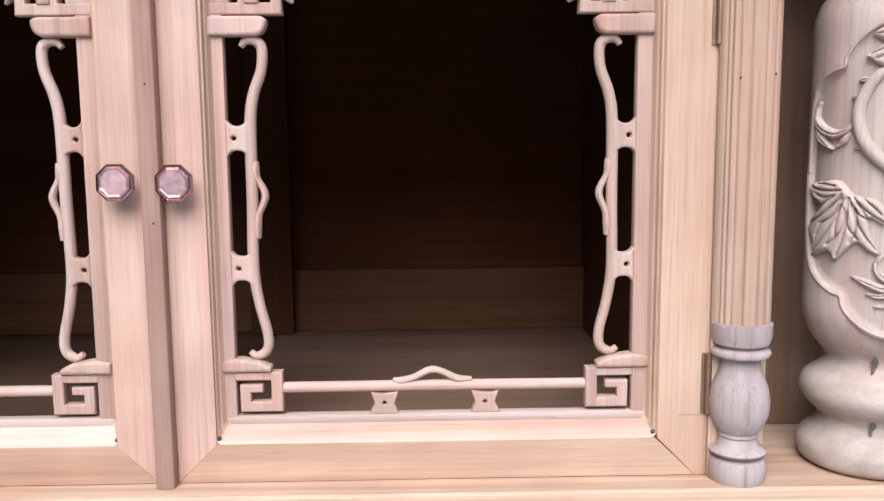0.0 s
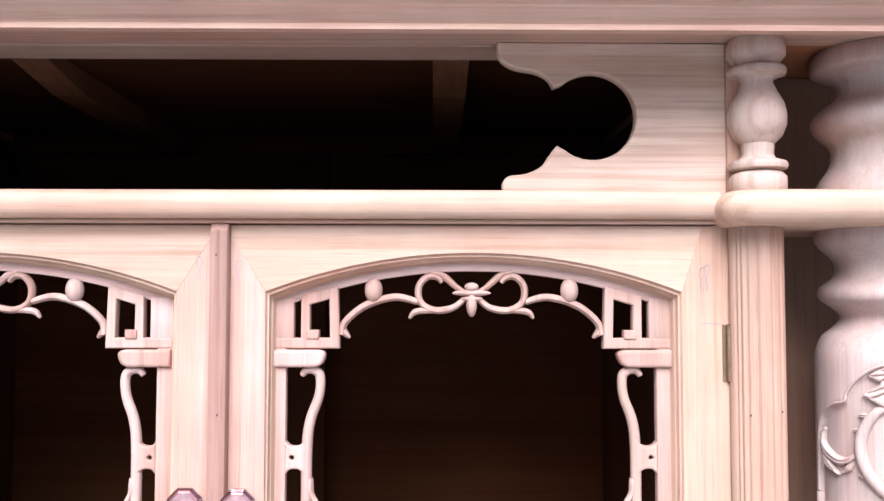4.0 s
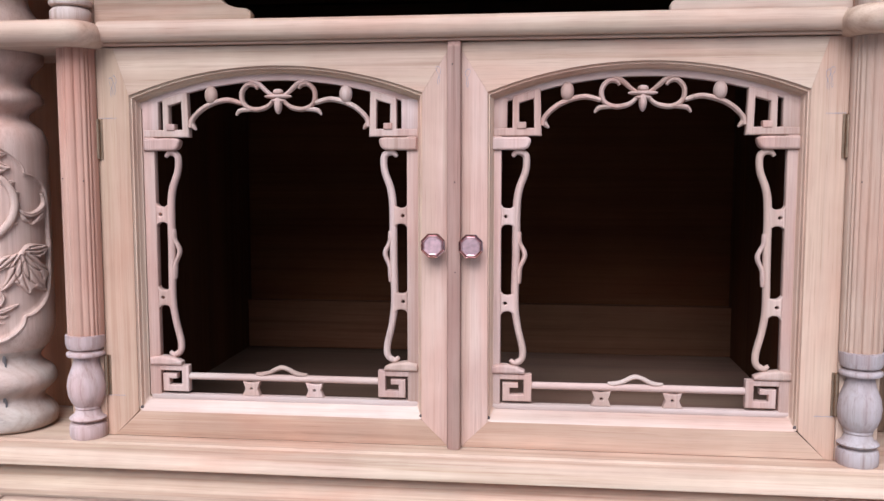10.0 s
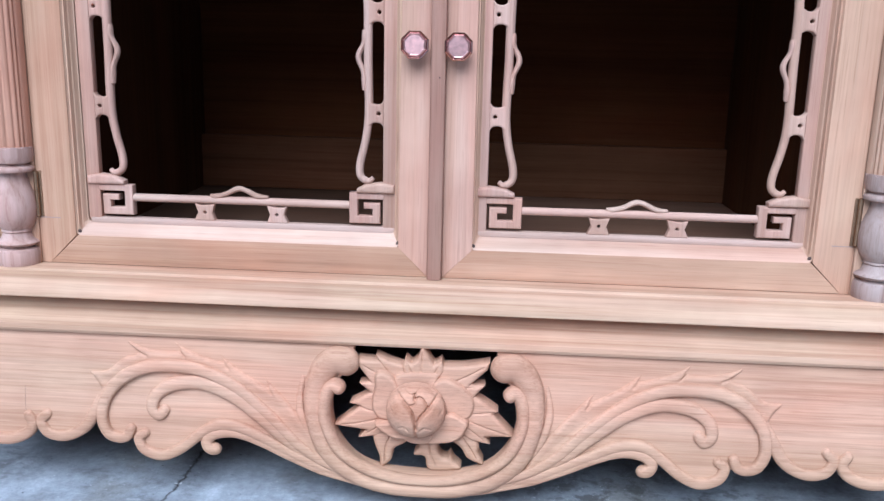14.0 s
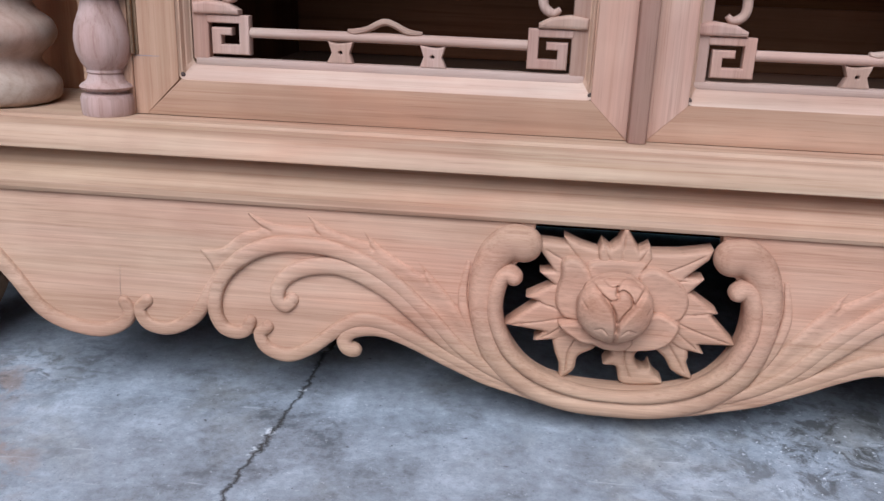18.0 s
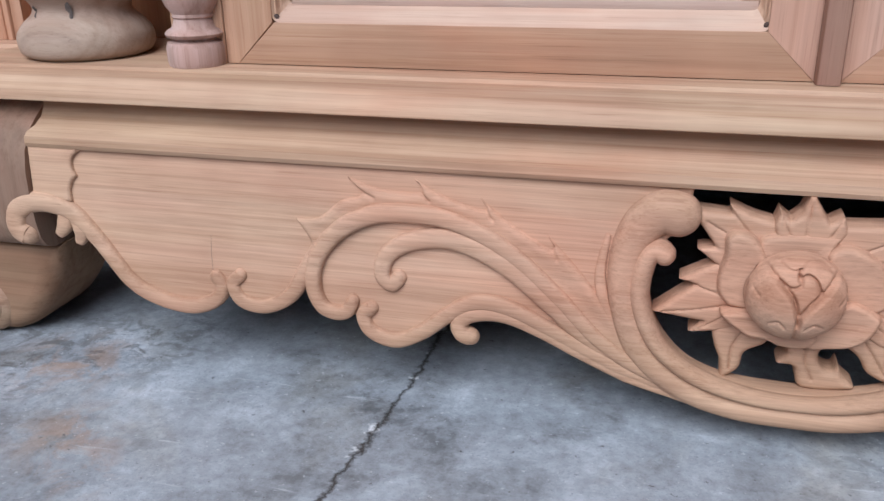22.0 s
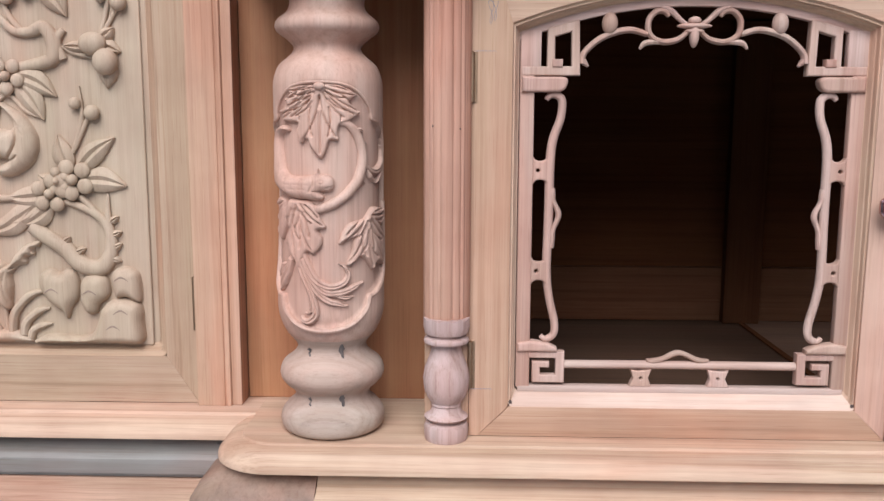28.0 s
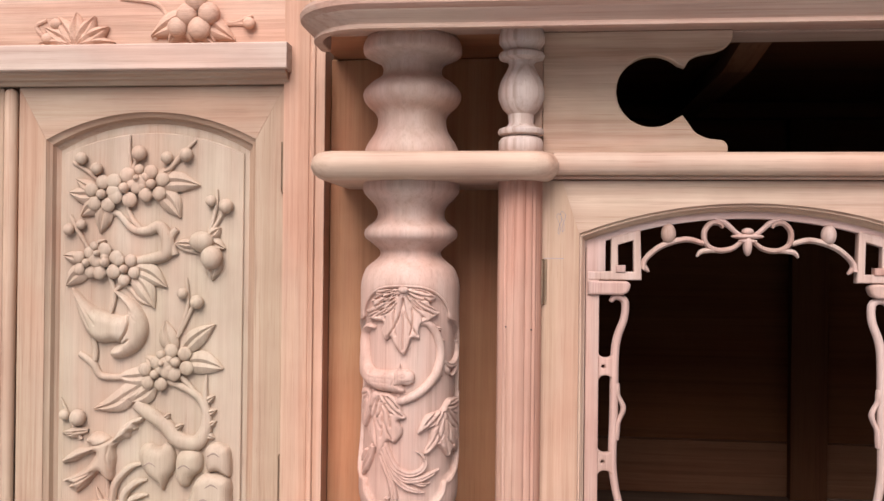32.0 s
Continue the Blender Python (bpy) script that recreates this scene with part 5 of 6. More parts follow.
# ---- feet ----
def foot(s):
    rings = []
    for inset, z in ((0.050, 0.2316), (0.040, 0.2245), (0.026, 0.215), (0.013, 0.204), (0.005, 0.190), (0.001, 0.172), (0.0, 0.150), (0.001, 0.126), (0.004, 0.110), (0.010, 0.1005), (0.020, 0.097), (0.04, 0.0968)):
        r, a, f = 0.052 - inset * 0.4, 0.788 - inset, -0.068 + inset
        ring = [(0.6365, 0.12), (0.6365, f)] + [(a - r + r * math.sin(q), f + r - r * math.cos(q)) for q in [math.pi / 2 * k / 12 for k in range(13)]] + [(a, 0.12)]
        rings.append([(s * x, y, z) for x, y in ring])
    f = part("foot", loft(bmesh.new(), rings), foot_wood, cab, "bulging scroll foot of darker weathered timber", 50)
    o = [(0.634, 0.0965), (0.738, 0.0965)] + spline([(0.738, 0.082), (0.748, 0.066), (0.766, 0.050), (0.777, 0.030), (0.772, 0.010), (0.752, 0.0008)], 5) + spline([(0.705, 0.0006), (0.680, 0.012), (0.655, 0.040), (0.640, 0.070)], 5)
    part("scroll", board([(s * x, z) for x, z in o], -0.052, 0.045, 0.018, (), 0, 0, 5), foot_tan, f, "tan floor scroll", 60)
    bm = bmesh.new()
    for r, d in ((0.030, -0.002), (0.021, 0.002), (0.011, 0.007)):
        ball(bm, s * 0.726, -0.050 - d, 0.031, r, 0.010, r, 20, 10)
    for v in bm.verts:
        v.co.z = max(v.co.z, 0.001)
    part("boss", bm, foot_tan, f, "stepped round boss", True)


for s in (-1, 1):
    foot(s)
    part("back_leg", block(s * 0.70, s * 0.76, 0.50, 0.56, 0.0005, 0.2316, 0.004), foot_wood, cab)

# ---- columns in the niches ----
COL_LOW = [(0.050, 0.2579), (0.057, 0.262), (0.0595, 0.270), (0.0585, 0.279), (0.052, 0.288), (0.045, 0.294), (0.0425, 0.300), (0.045, 0.306), (0.053, 0.313), (0.0585, 0.321), (0.059, 0.329), (0.055, 0.338), (0.045, 0.346), (0.0395, 0.353), (0.040, 0.360), (0.047, 0.369)]
COL_HIGH = [(0.0505, 0.672), (0.043, 0.678), (0.0375, 0.684), (0.0375, 0.690), (0.046, 0.698), (0.055, 0.705), (0.0565, 0.712), (0.053, 0.718), (0.0435, 0.726), (0.0405, 0.735), (0.0435, 0.744), (0.052, 0.753), (0.058, 0.761), (0.0585, 0.7712)]
COL_TOP = [(0.0575, 0.8024), (0.057, 0.810), (0.053, 0.820), (0.0445, 0.833), (0.0415, 0.846), (0.0445, 0.856), (0.055, 0.866), (0.0595, 0.875), (0.058, 0.883), (0.050, 0.892), (0.0385, 0.900), (0.0355, 0.908), (0.0385, 0.916), (0.049, 0.922), (0.0575, 0.926), (0.0600, 0.931), (0.0595, 0.939), (0.056, 0.9460)]


# half of the cartouche's lower and upper edge, by the arc along the column
LOW_U, LOW_Z = (0.0, 0.018, 0.033, 0.0455, 0.0500, 0.0520, 0.0594, 0.0731, 0.0850, 0.0930, 0.0965), (0.3840, 0.3860, 0.3920, 0.4030, 0.4110, 0.4185, 0.4200, 0.4283, 0.4420, 0.4700, 0.5200)
HIGH_U, HIGH_Z = (0.0, 0.020, 0.035, 0.0480, 0.0560, 0.0580, 0.0700, 0.0860, 0.0940, 0.0965), (0.6490, 0.6475, 0.6420, 0.6310, 0.6190, 0.6110, 0.6070, 0.5945, 0.5700, 0.5210)
RL = ((0.0167, 0.4787), (0.0247, 0.4550), (0.0590, 0.4473), (0.0860, 0.4480), (0.0920, 0.4749), (0.0930, 0.5110))
RL_ROOT = (0.0500, 0.5090)
RL_OUT = [(0.0463, 0.5050), (0.0291, 0.5010), (0.0214, 0.4920), RL[0], (0.0260, 0.4815), (0.0330, 0.4850), (0.0310, 0.4700), RL[1], (0.0342, 0.4582), (0.0412, 0.4640), (0.0500, 0.4560), RL[2], (0.0655, 0.4550), RL[3], (0.0830, 0.4600), RL[4], (0.0817, 0.4871), (0.0744, 0.4941), (0.0860, 0.5000), RL[5], (0.0755, 0.5149), (0.0579, 0.5160)]
SPRIG = (([(0.0850, 0.5830), (0.0885, 0.5770), (0.0880, 0.5670), (0.0778, 0.5590), (0.0643, 0.5550), (0.0535, 0.5590), (0.0472, 0.5680)], (0.0014, 0.0026, 0.0036, 0.0044, 0.0042, 0.0030, 0.0004)), ([(0.0890, 0.5600), (0.0790, 0.5505), (0.0655, 0.5417)], (0.0015, 0.0048, 0.0004)), ([(0.0515, 0.5570), (0.0560, 0.5500), (0.0640, 0.5430)], (0.0010, 0.0036, 0.0004)))


def smooth_profile(p, n=4):
    return spline(p, n)


def column(s):
    cx, cy, R = s * 0.628, 0.034, 0.0600
    timber = column_wood if s < 0 else column_grey
    m = -s                      # carvings are mirrored on the other side
    r0 = R - 0.0052
    segs, zs = 128, [0.369 + (0.672 - 0.369) * k / 84 for k in range(85)]
    bm = bmesh.new()
    rings = []
    for z in zs:
        ring = []
        for k in range(segs):
            th = 2 * math.pi * k / segs
            u = R * math.remainder(th, 2 * math.pi)
            r = R
            if z < 0.405:
                r = 0.047 + (R - 0.047) * math.sin(math.pi / 2 * (z - 0.369) / 0.036) ** 0.8
            if z > 0.645:
                r = 0.0505 + (R - 0.0505) * math.cos(math.pi / 2 * (z - 0.645) / 0.027) ** 0.7 if z < 0.672 else 0.0505
            a = abs(u) * r0 / R
            lo = np.interp(a, LOW_U, LOW_Z)
            hi = np.interp(a, HIGH_U, HIGH_Z)
            inside = min(z - lo, hi - z, (0.0975 - a) * 1.0) / 0.0035
            r -= 0.0052 * max(0.0, min(1.0, inside))
            ring.append(bm.verts.new((cx + r * math.sin(th), cy - r * math.cos(th), z)))
        rings.append(ring)
    for a, b in zip(rings, rings[1:]):
        for k in range(segs):
            bm.faces.new((a[k], a[(k + 1) % segs], b[(k + 1) % segs], b[k]))
    col = part("column", bm, timber, cab, "turned column carved with vine leaves and a small animal", 50)
    part("turned_base", lathe(bmesh.new(), smooth_profile(COL_LOW), cx, cy, 56), base_wood, col, "ringed base with dark cracks", True)
    part("turned_neck", lathe(bmesh.new(), smooth_profile(COL_HIGH), cx, cy, 56), timber, col, "", True)
    part("turned_top", lathe(bmesh.new(), smooth_profile(COL_TOP), cx, cy, 56), timber, cab, "short ringed column above the shelf", True)
    for q, z0, z1, rr, w in ((0.42, 0.3400, 0.3650, 0.0411, 0.0020), (-0.50, 0.350, 0.360, 0.0402, 0.0011), (0.40, 0.289, 0.308, 0.0434, 0.0022), (-0.46, 0.294, 0.304, 0.0428, 0.0010)):
        line = [(cx + m * rr * math.sin(q + 0.03 * math.sin(k * 1.9 + q * 23)), cy - (rr + 0.0018 * abs(k / 3 - 1) ** 2 * 2) * math.cos(q), z0 + (z1 - z0) * k / 6) for k in range(7)]
        part("drying_crack", sweep(bmesh.new(), line, [0.0005, w * 1.5, w * 0.5, w * 1.1, w * 1.9, 0.0006], 0.35, 8), stain_dark, col, "dark drying crack", True)

    def wrap(bm):
        for v in bm.verts:
            h = -v.co.y
            q = m * v.co.x / r0
            v.co = (cx + (r0 + h) * math.sin(q), cy - (r0 + h) * math.cos(q), v.co.z)
        return bm

    def add(name, bm, smooth=True, lab=""):
        part(name, wrap(bm), timber, col, lab, smooth)
    # rim of the cartouche
    low = [(u, z) for u, z in zip(LOW_U, LOW_Z)]
    edge = [(-u, z) for u, z in reversed(low[1:])] + low
    add("rim", sweep(bmesh.new(), spline(edge, 4), [0.0026, 0.0028, 0.0026], 1.4, 8, -0.0030))
    high = [(u, z) for u, z in zip(HIGH_U, HIGH_Z)]
    edge = [(-u, z) for u, z in reversed(high[1:])] + high
    add("rim", sweep(bmesh.new(), spline(edge, 4), [0.0016, 0.0018, 0.0016], 1.4, 8, -0.0034))
    # large hanging vine leaf
    lobe = lambda pts, n=3: spline(pts, n, True)
    tips = ((-0.0393, 0.6410), (-0.0423, 0.6320), (-0.0525, 0.6192), (-0.0460, 0.6092), (-0.0200, 0.5850), (0.0001, 0.5690), (0.0185, 0.5882), (0.0328, 0.6110), (0.0424, 0.6180), (0.0383, 0.6357))
    o = [(-0.0052, 0.6462), (-0.0216, 0.6473), tips[0], (-0.0330, 0.6372), tips[1], (-0.0370, 0.6260), tips[2], (-0.0445, 0.6148), tips[3], (-0.0330, 0.6075), (-0.0229, 0.6064), (-0.0251, 0.5966), tips[4], (-0.0139, 0.5901), (-0.0100, 0.5816), tips[5], (0.0062, 0.5777), (0.0098, 0.5888), tips[6], (0.0178, 0.5974), (0.0202, 0.6054), (0.0273, 0.6073), tips[7], tips[8], (0.0350, 0.6240), (0.0298, 0.6294), tips[9], (0.0290, 0.6428), (0.0193, 0.6467), (0.0070, 0.6476)]
    add("vine_leaf", carved(lobe(o), 0.0064, 0.0036, ribs((0, 0.645), [tips[k] for k in (0, 1, 2, 3, 8, 9)], 0.0007, 0.0030, 0.06, 0.15, 1) + ribs((0, 0.648), [(-0.050, 0.614), (-0.034, 0.611), (0.038, 0.614), (0.026, 0.610)] + [tips[k] for k in (4, 6)], 0.0008, 0.0032, 0.10, 0.2) + ribs((0, 0.648), [tips[5]], 0.0008, 0.0032, 0.0, 0.2, 2), slope=(0, -0.02), step=0.0010), 60)
    add("berry", ball(bmesh.new(), 0.0, -0.006, 0.6445, 0.0058, 0.004, 0.0042, 12, 8))
    # vine with chiselled thorns
    add("vine", sweep(bmesh.new(), spline([(0.0196, 0.6078), (0.0301, 0.6045), (0.0400, 0.5914), (0.0455, 0.5726), (0.0410, 0.5508), (0.0280, 0.5337), (0.0108, 0.5215), (-0.0080, 0.5145)], 6), [0.0030, 0.0044, 0.0052, 0.0055, 0.0055, 0.0052, 0.0046], 1.1, 12, -0.0012))
    for tx, tz, bx_, bz in ((0.0470, 0.5985, 0.0385, 0.6000), (0.0520, 0.5850, 0.0440, 0.5855), (0.0480, 0.5425, 0.0400, 0.5465), (0.0300, 0.5270, 0.0270, 0.5330), (0.0150, 0.5160, 0.0140, 0.5230)):
        add("thorn", leaf(bmesh.new(), (bx_, bz), (tx, tz), 0.0028, 0.0045, 0.0))
    # small animal with a raised tail, one plain piece
    o = [(0.0140, 0.5430), (0.0125, 0.5494), (0.0063, 0.5531), (-0.0005, 0.5534), (-0.0030, 0.5600), (-0.0070, 0.5532), (-0.0249, 0.5512), (-0.0364, 0.5522), (-0.0440, 0.5580), (-0.0470, 0.5700), (-0.0500, 0.5830), (-0.0500, 0.5915), (-0.0444, 0.5967), (-0.0364, 0.5975), (-0.0360, 0.6025), (-0.0455, 0.6050), (-0.0560, 0.6000), (-0.0610, 0.5870), (-0.0620, 0.5700), (-0.0630, 0.5540), (-0.0600, 0.5410), (-0.0466, 0.5322), (-0.0311, 0.5275), (-0.0150, 0.5262), (0.0000, 0.5254), (0.0036, 0.5300), (0.0000, 0.5344), (0.0077, 0.5346), (0.0130, 0.5385)]
    ring = [(0.0003 + 0.0026 * math.cos(k), 0.5452 + 0.0018 * math.sin(k)) for k in [math.pi * i / 5 for i in range(11)]]
    fur = [([(x, z), (x - 0.0034, z + 0.0008)], 0.0005, 0.0008) for x, z in [(-0.014 - 0.0058 * (i // 3) + 0.002 * (i % 2), 0.5470 - 0.0052 * (i % 3)) for i in range(15)]]
    cuts = [(ring, 0.0006, 0.0014), ([(0.0040, 0.5388), (0.0132, 0.5412)], 0.0006, 0.0016), (spline([(-0.0098, 0.5515), (-0.0075, 0.5430), (-0.0105, 0.5350)], 4), 0.0008, 0.0020), (spline([(-0.0075, 0.5352), (0.0, 0.5346)], 3), 0.0007, 0.0020), ([(-0.0440, 0.5960), (-0.0380, 0.5990)], 0.0006, 0.0014)]
    add("animal_figure", carved(lobe(o, 4), 0.0098, 0.0092, cuts + fur, step=0.0010), 70, "small carved animal")
    # drooping leaves below it
    o = [(-0.0372, 0.5258), (-0.0435, 0.5082), (-0.0385, 0.4947), (-0.0440, 0.4828), (-0.0390, 0.4705), (-0.0310, 0.4599), (-0.0254, 0.4500), (-0.0203, 0.4615), (-0.0148, 0.4705), (-0.0088, 0.4672), (-0.0002, 0.4764), (0.0006, 0.4858), (-0.0042, 0.4935), (0.0050, 0.4965), (0.0005, 0.5046), (-0.0021, 0.5126), (-0.0065, 0.5206), (-0.0150, 0.5256), (-0.0249, 0.5258)]
    add("vine_leaf", carved(lobe(o), 0.0068, 0.0042, ribs((-0.026, 0.528), ((-0.042, 0.484), (-0.0254, 0.451), (-0.009, 0.468), (0.004, 0.497)), 0.0008, 0.0034, 0.08, 0.15, 1)), 60)
    o = [(-0.0443, 0.5265), (-0.0570, 0.5281), (-0.0660, 0.5190), (-0.0585, 0.5142), (-0.0670, 0.5047), (-0.0590, 0.5001), (-0.0650, 0.4916), (-0.0547, 0.4800), (-0.0453, 0.4915), (-0.0401, 0.5022), (-0.0411, 0.5160)]
    add("vine_leaf", carved(lobe(o), 0.0056, 0.0050, ribs((-0.044, 0.524), ((-0.066, 0.517), (-0.067, 0.503), (-0.064, 0.491), (-0.055, 0.481)), 0.0008, 0.0024, 0.05)), 60)
    # curling plumes
    for line, r in (([(-0.0232, 0.4721), (-0.0168, 0.4548), (-0.0074, 0.4395), (0.0071, 0.4322), (0.0209, 0.4356), (0.0268, 0.4448), (0.0227, 0.4540), (0.0160, 0.4580)], (0.0050, 0.0052, 0.0048, 0.0044, 0.0036, 0.0030, 0.0020, 0.0008)), ([(-0.0232, 0.4645), (-0.0120, 0.4412), (0.0021, 0.4265), (0.0197, 0.4261), (0.0332, 0.4309), (0.0457, 0.4360)], (0.0040, 0.0044, 0.0042, 0.0042, 0.0034, 0.0003)),
                    ([(-0.0174, 0.4503), (-0.0080, 0.4290), (0.0034, 0.4182), (0.0150, 0.4135), (0.0275, 0.4105)], (0.0030, 0.0042, 0.0042, 0.0034, 0.0003)), ([(0.0120, 0.4240), (0.0230, 0.4200), (0.0340, 0.4215)], (0.0030, 0.0030, 0.0003)),
                    ([(-0.0294, 0.4715), (-0.0231, 0.4499), (-0.0146, 0.4296), (-0.0086, 0.4108), (-0.0085, 0.4010), (-0.0152, 0.3940), (-0.0222, 0.3950), (-0.0252, 0.4000)], (0.0050, 0.0046, 0.0042, 0.0042, 0.0044, 0.0040, 0.0030, 0.0010)), ([(-0.0120, 0.4200), (-0.0130, 0.4060), (-0.0210, 0.4030)], (0.0030, 0.0030, 0.0006)),
                    ([(-0.0362, 0.4632), (-0.0430, 0.4480), (-0.0520, 0.4350), (-0.0590, 0.4220)], (0.0035, 0.0060, 0.0066, 0.0006)), ([(-0.0500, 0.4560), (-0.0570, 0.4440), (-0.0640, 0.4380)], (0.0020, 0.0044, 0.0004))):
        pts = spline(line, 6)
        o = ribbon(line, r)
        keep = pts[2:-3]
        add("plume", carved(o, 0.0056, 0.0036, [(keep, 0.0007, 0.0024), ([(a * 0.97 + 0.0004, b + 0.0018) for a, b in keep[4:]], 0.0005, 0.0010)], step=0.0010), 60)
    # five-lobed leaf and crescent sprig at the other edge
    add("vine_leaf", carved(lobe(RL_OUT), 0.0064, 0.0036, ribs(RL_ROOT, RL, 0.0008, 0.0034, 0.07, 0.12, 1), step=0.0010), 60)
    for line, r in SPRIG:
        add("sprig", carved(ribbon(line, r), 0.0056, 0.0034, [(spline(line, 6)[2:-3], 0.0006, 0.0018)], step=0.0009), 60)


for s in (-1, 1):
    column(s)

# ---- side cabinets ----
SD = 0.105
RELIEF = carve


def side_cabinet(s, full):
    X = lambda x: s * abs(x)
    lab = "tall raw hardwood side cabinet with a relief-carved panel door" if full else "tall raw hardwood side cabinet joined to the middle cabinet"
    t = thing("side_cabinet", (X(1.19), 0.35, 0), lab, "cabinet", group="side cabinets")
    bl = lambda x0, x1, *r: block(X(x0), X(x1), *r)
    part("carcass", bl(0.7525, 1.63, 0.15, 0.60, 0.2577, 1.12), honey_z, t, "plain carcass boards")
    part("base_board", slab([(0.20, 0.2572), (0.0290, 0.2572), (0.0282, 0.2563), (0.0270, 0.2541), (0.0140, 0.2518), (0.0050, 0.2455), (0.0010, 0.2395), (0.0, 0.2375), (0.0, 0.2325), (0.0015, 0.2319)], *sorted((X(0.66), X(1.66))), 0.045, 0.60, 0.05), wood_x, t, "moulded base board", 35)
    part("base_moulding", loft(bmesh.new(), [[(X(x), y, z) for y, z in ((0.12, 0.2316), (0.078, 0.2316), (0.074, 0.222), (0.066, 0.213), (0.056, 0.209), (0.052, 0.204), (0.052, 0.186), (0.056, 0.181), (0.12, 0.181))] for x in (0.765, 1.62)]), dull_x, t, "dull grey cove under the base board", 30)
    o = [(0.765, 0.1785), (0.765, 0.10)] + spline([(0.800, 0.110), (0.835, 0.103), (0.862, 0.084), (0.885, 0.069), (0.913, 0.059), (0.945, 0.062), (0.972, 0.078), (0.988, 0.098), (1.005, 0.082), (1.03, 0.066), (1.06, 0.070), (1.10, 0.070), (1.15, 0.064), (1.20, 0.090)], 5) + [(1.62, 0.09), (1.62, 0.1785)]
    apron_s = part("apron", board([(X(x), z) for x, z in o], 0.058, 0.078, 0.002), carve_x, t, "plain side apron with a scrolled lower edge")
    for line, radii in (([(0.812, 0.112), (0.835, 0.106), (0.850, 0.094), (0.863, 0.086), (0.874, 0.086), (0.877, 0.094), (0.870, 0.098)], [0.006, 0.008, 0.009, 0.0095, 0.009, 0.008]), ([(0.868, 0.087), (0.880, 0.077), (0.895, 0.068), (0.913, 0.063), (0.943, 0.066), (0.972, 0.082), (0.985, 0.099)], [0.006, 0.008, 0.009, 0.009, 0.009, 0.008])):
        part("edge_scroll", sweep(bmesh.new(), [(X(x), z) for x, z in spline(line, 6)], radii, 0.8, 10, 0.057), side_x, apron_s, "", True)
    part("foot", bl(1.52, 1.60, 0.08, 0.16, 0.0005, 0.181, 0.006), foot_wood, t)
    part("foot", bl(1.52, 1.60, 0.50, 0.58, 0.0005, 0.2316, 0.006), foot_wood, t)
    part("foot", bl(0.80, 0.88, 0.50, 0.58, 0.0005, 0.2316, 0.006), foot_wood, t)
    # unseen boards, added to keep rear and side light from under the base
    part("rear_skirt", bl(0.71, 1.60, 0.585, 0.60, 0.004, 0.2312), inner_x, t, "added dark rear board that keeps light out under the base")
    part("end_skirt", bl(1.60, 1.615, 0.10, 0.60, 0.004, 0.2312), inner_x, t, "added dark end board that keeps side light out")
    # corner post with reeds
    reeds = ((0.8065, 0.149), (0.8065, 0.096), (0.7730, 0.096), (0.7722, 0.0972), (0.7712, 0.0972), (0.7702, 0.0962), (0.7660, 0.0962), (0.7650, 0.0975), (0.7645, 0.0995), (0.7600, 0.1000), (0.7530, 0.1010), (0.7530, 0.149))
    part("corner_post", loft(bmesh.new(), [[(X(x), y, z) for x, y in reeds] for z in (0.2577, 1.30)]), post_wood, t, "corner post with reeded edge", 30)
    # drawer front over the door, and the ledge between
    part("ledge", loft(bmesh.new(), [[(X(x), y, z) for y, z in ((0.149, 0.9565), (0.072, 0.9565), (0.0705, 0.955), (0.0705, 0.924), (0.072, 0.9225), (0.149, 0.9225))] for x in (0.7965, 1.60)]), sill_wood, t, "square ledge over the door", 30)
    part("ledge_moulding", loft(bmesh.new(), [[(X(x), y, z) for y, z in ((0.149, 0.922), (0.078, 0.922), (0.080, 0.9185), (0.086, 0.9165), (0.088, 0.9135), (0.094, 0.912), (0.097, 0.9075), (0.149, 0.9075))] for x in (0.8, 1.60)]), side_x, t, "", 30)
    drawer = part("carved_frieze", bl(0.8075, 1.58, 0.112, 0.149, 0.957, 1.10), carve_x, t, "frieze board carved with flowers")
    part("top_rail", bl(0.8075, 1.58, 0.10, 0.149, 1.1005, 1.16), wood_x, t)
    # upper case, seen from the side
    part("upper_side", bl(0.7525, 1.63, 0.15, 0.60, 1.121, 1.75), honey_z, t, "plain upper case")
    part("side_moulding", bl(0.735, 0.7523, 0.15, 0.60, 1.115, 1.135, 0.004), wood_y, t)
    part("side_moulding", bl(0.742, 0.7523, 0.15, 0.60, 1.1355, 1.155, 0.003), wood_y, t)
    part("side_stile", bl(0.742, 0.7523, 0.535, 0.60, 1.1555, 1.75), wood_z, t)
    part("side_stile", bl(0.742, 0.7523, 0.15, 0.21, 1.1555, 1.75), wood_z, t)
    part("side_rail", bl(0.743, 0.7523, 0.2105, 0.5345, 1.1555, 1.20), wood_y, t)
    # door
    dc = 0.9935
    hw, bot, spr, apex = 0.1465, 0.318, 0.8355, 0.8725
    rings = []
    for inset, y in ((0, SD + 0.001), (0.002, SD + 0.004), (0.006, SD + 0.006), (0.008, SD + 0.013), (0.0135, SD + 0.017), (0.0135, SD + 0.03)):
        rings.append([(X(dc) + x, y, z) for x, z in arch_opening(hw - inset, bot + inset, spr - inset, apex - inset)])
    door = part("door", loft(bmesh.new(), [r[7:11] for r in rings], False, False), side_z, t, "panel door carved with birds, blossom and rocks", 30)
    part("inner_moulding", loft(bmesh.new(), [r[-1:] + r[:3] for r in rings], False, False), side_z, door, "", 30)
    part("inner_moulding", loft(bmesh.new(), [r[2:8] for r in rings], False, False), side_x, door, "", 30)
    part("inner_moulding", loft(bmesh.new(), [r[10:] for r in rings], False, False), side_x, door, "", 30)
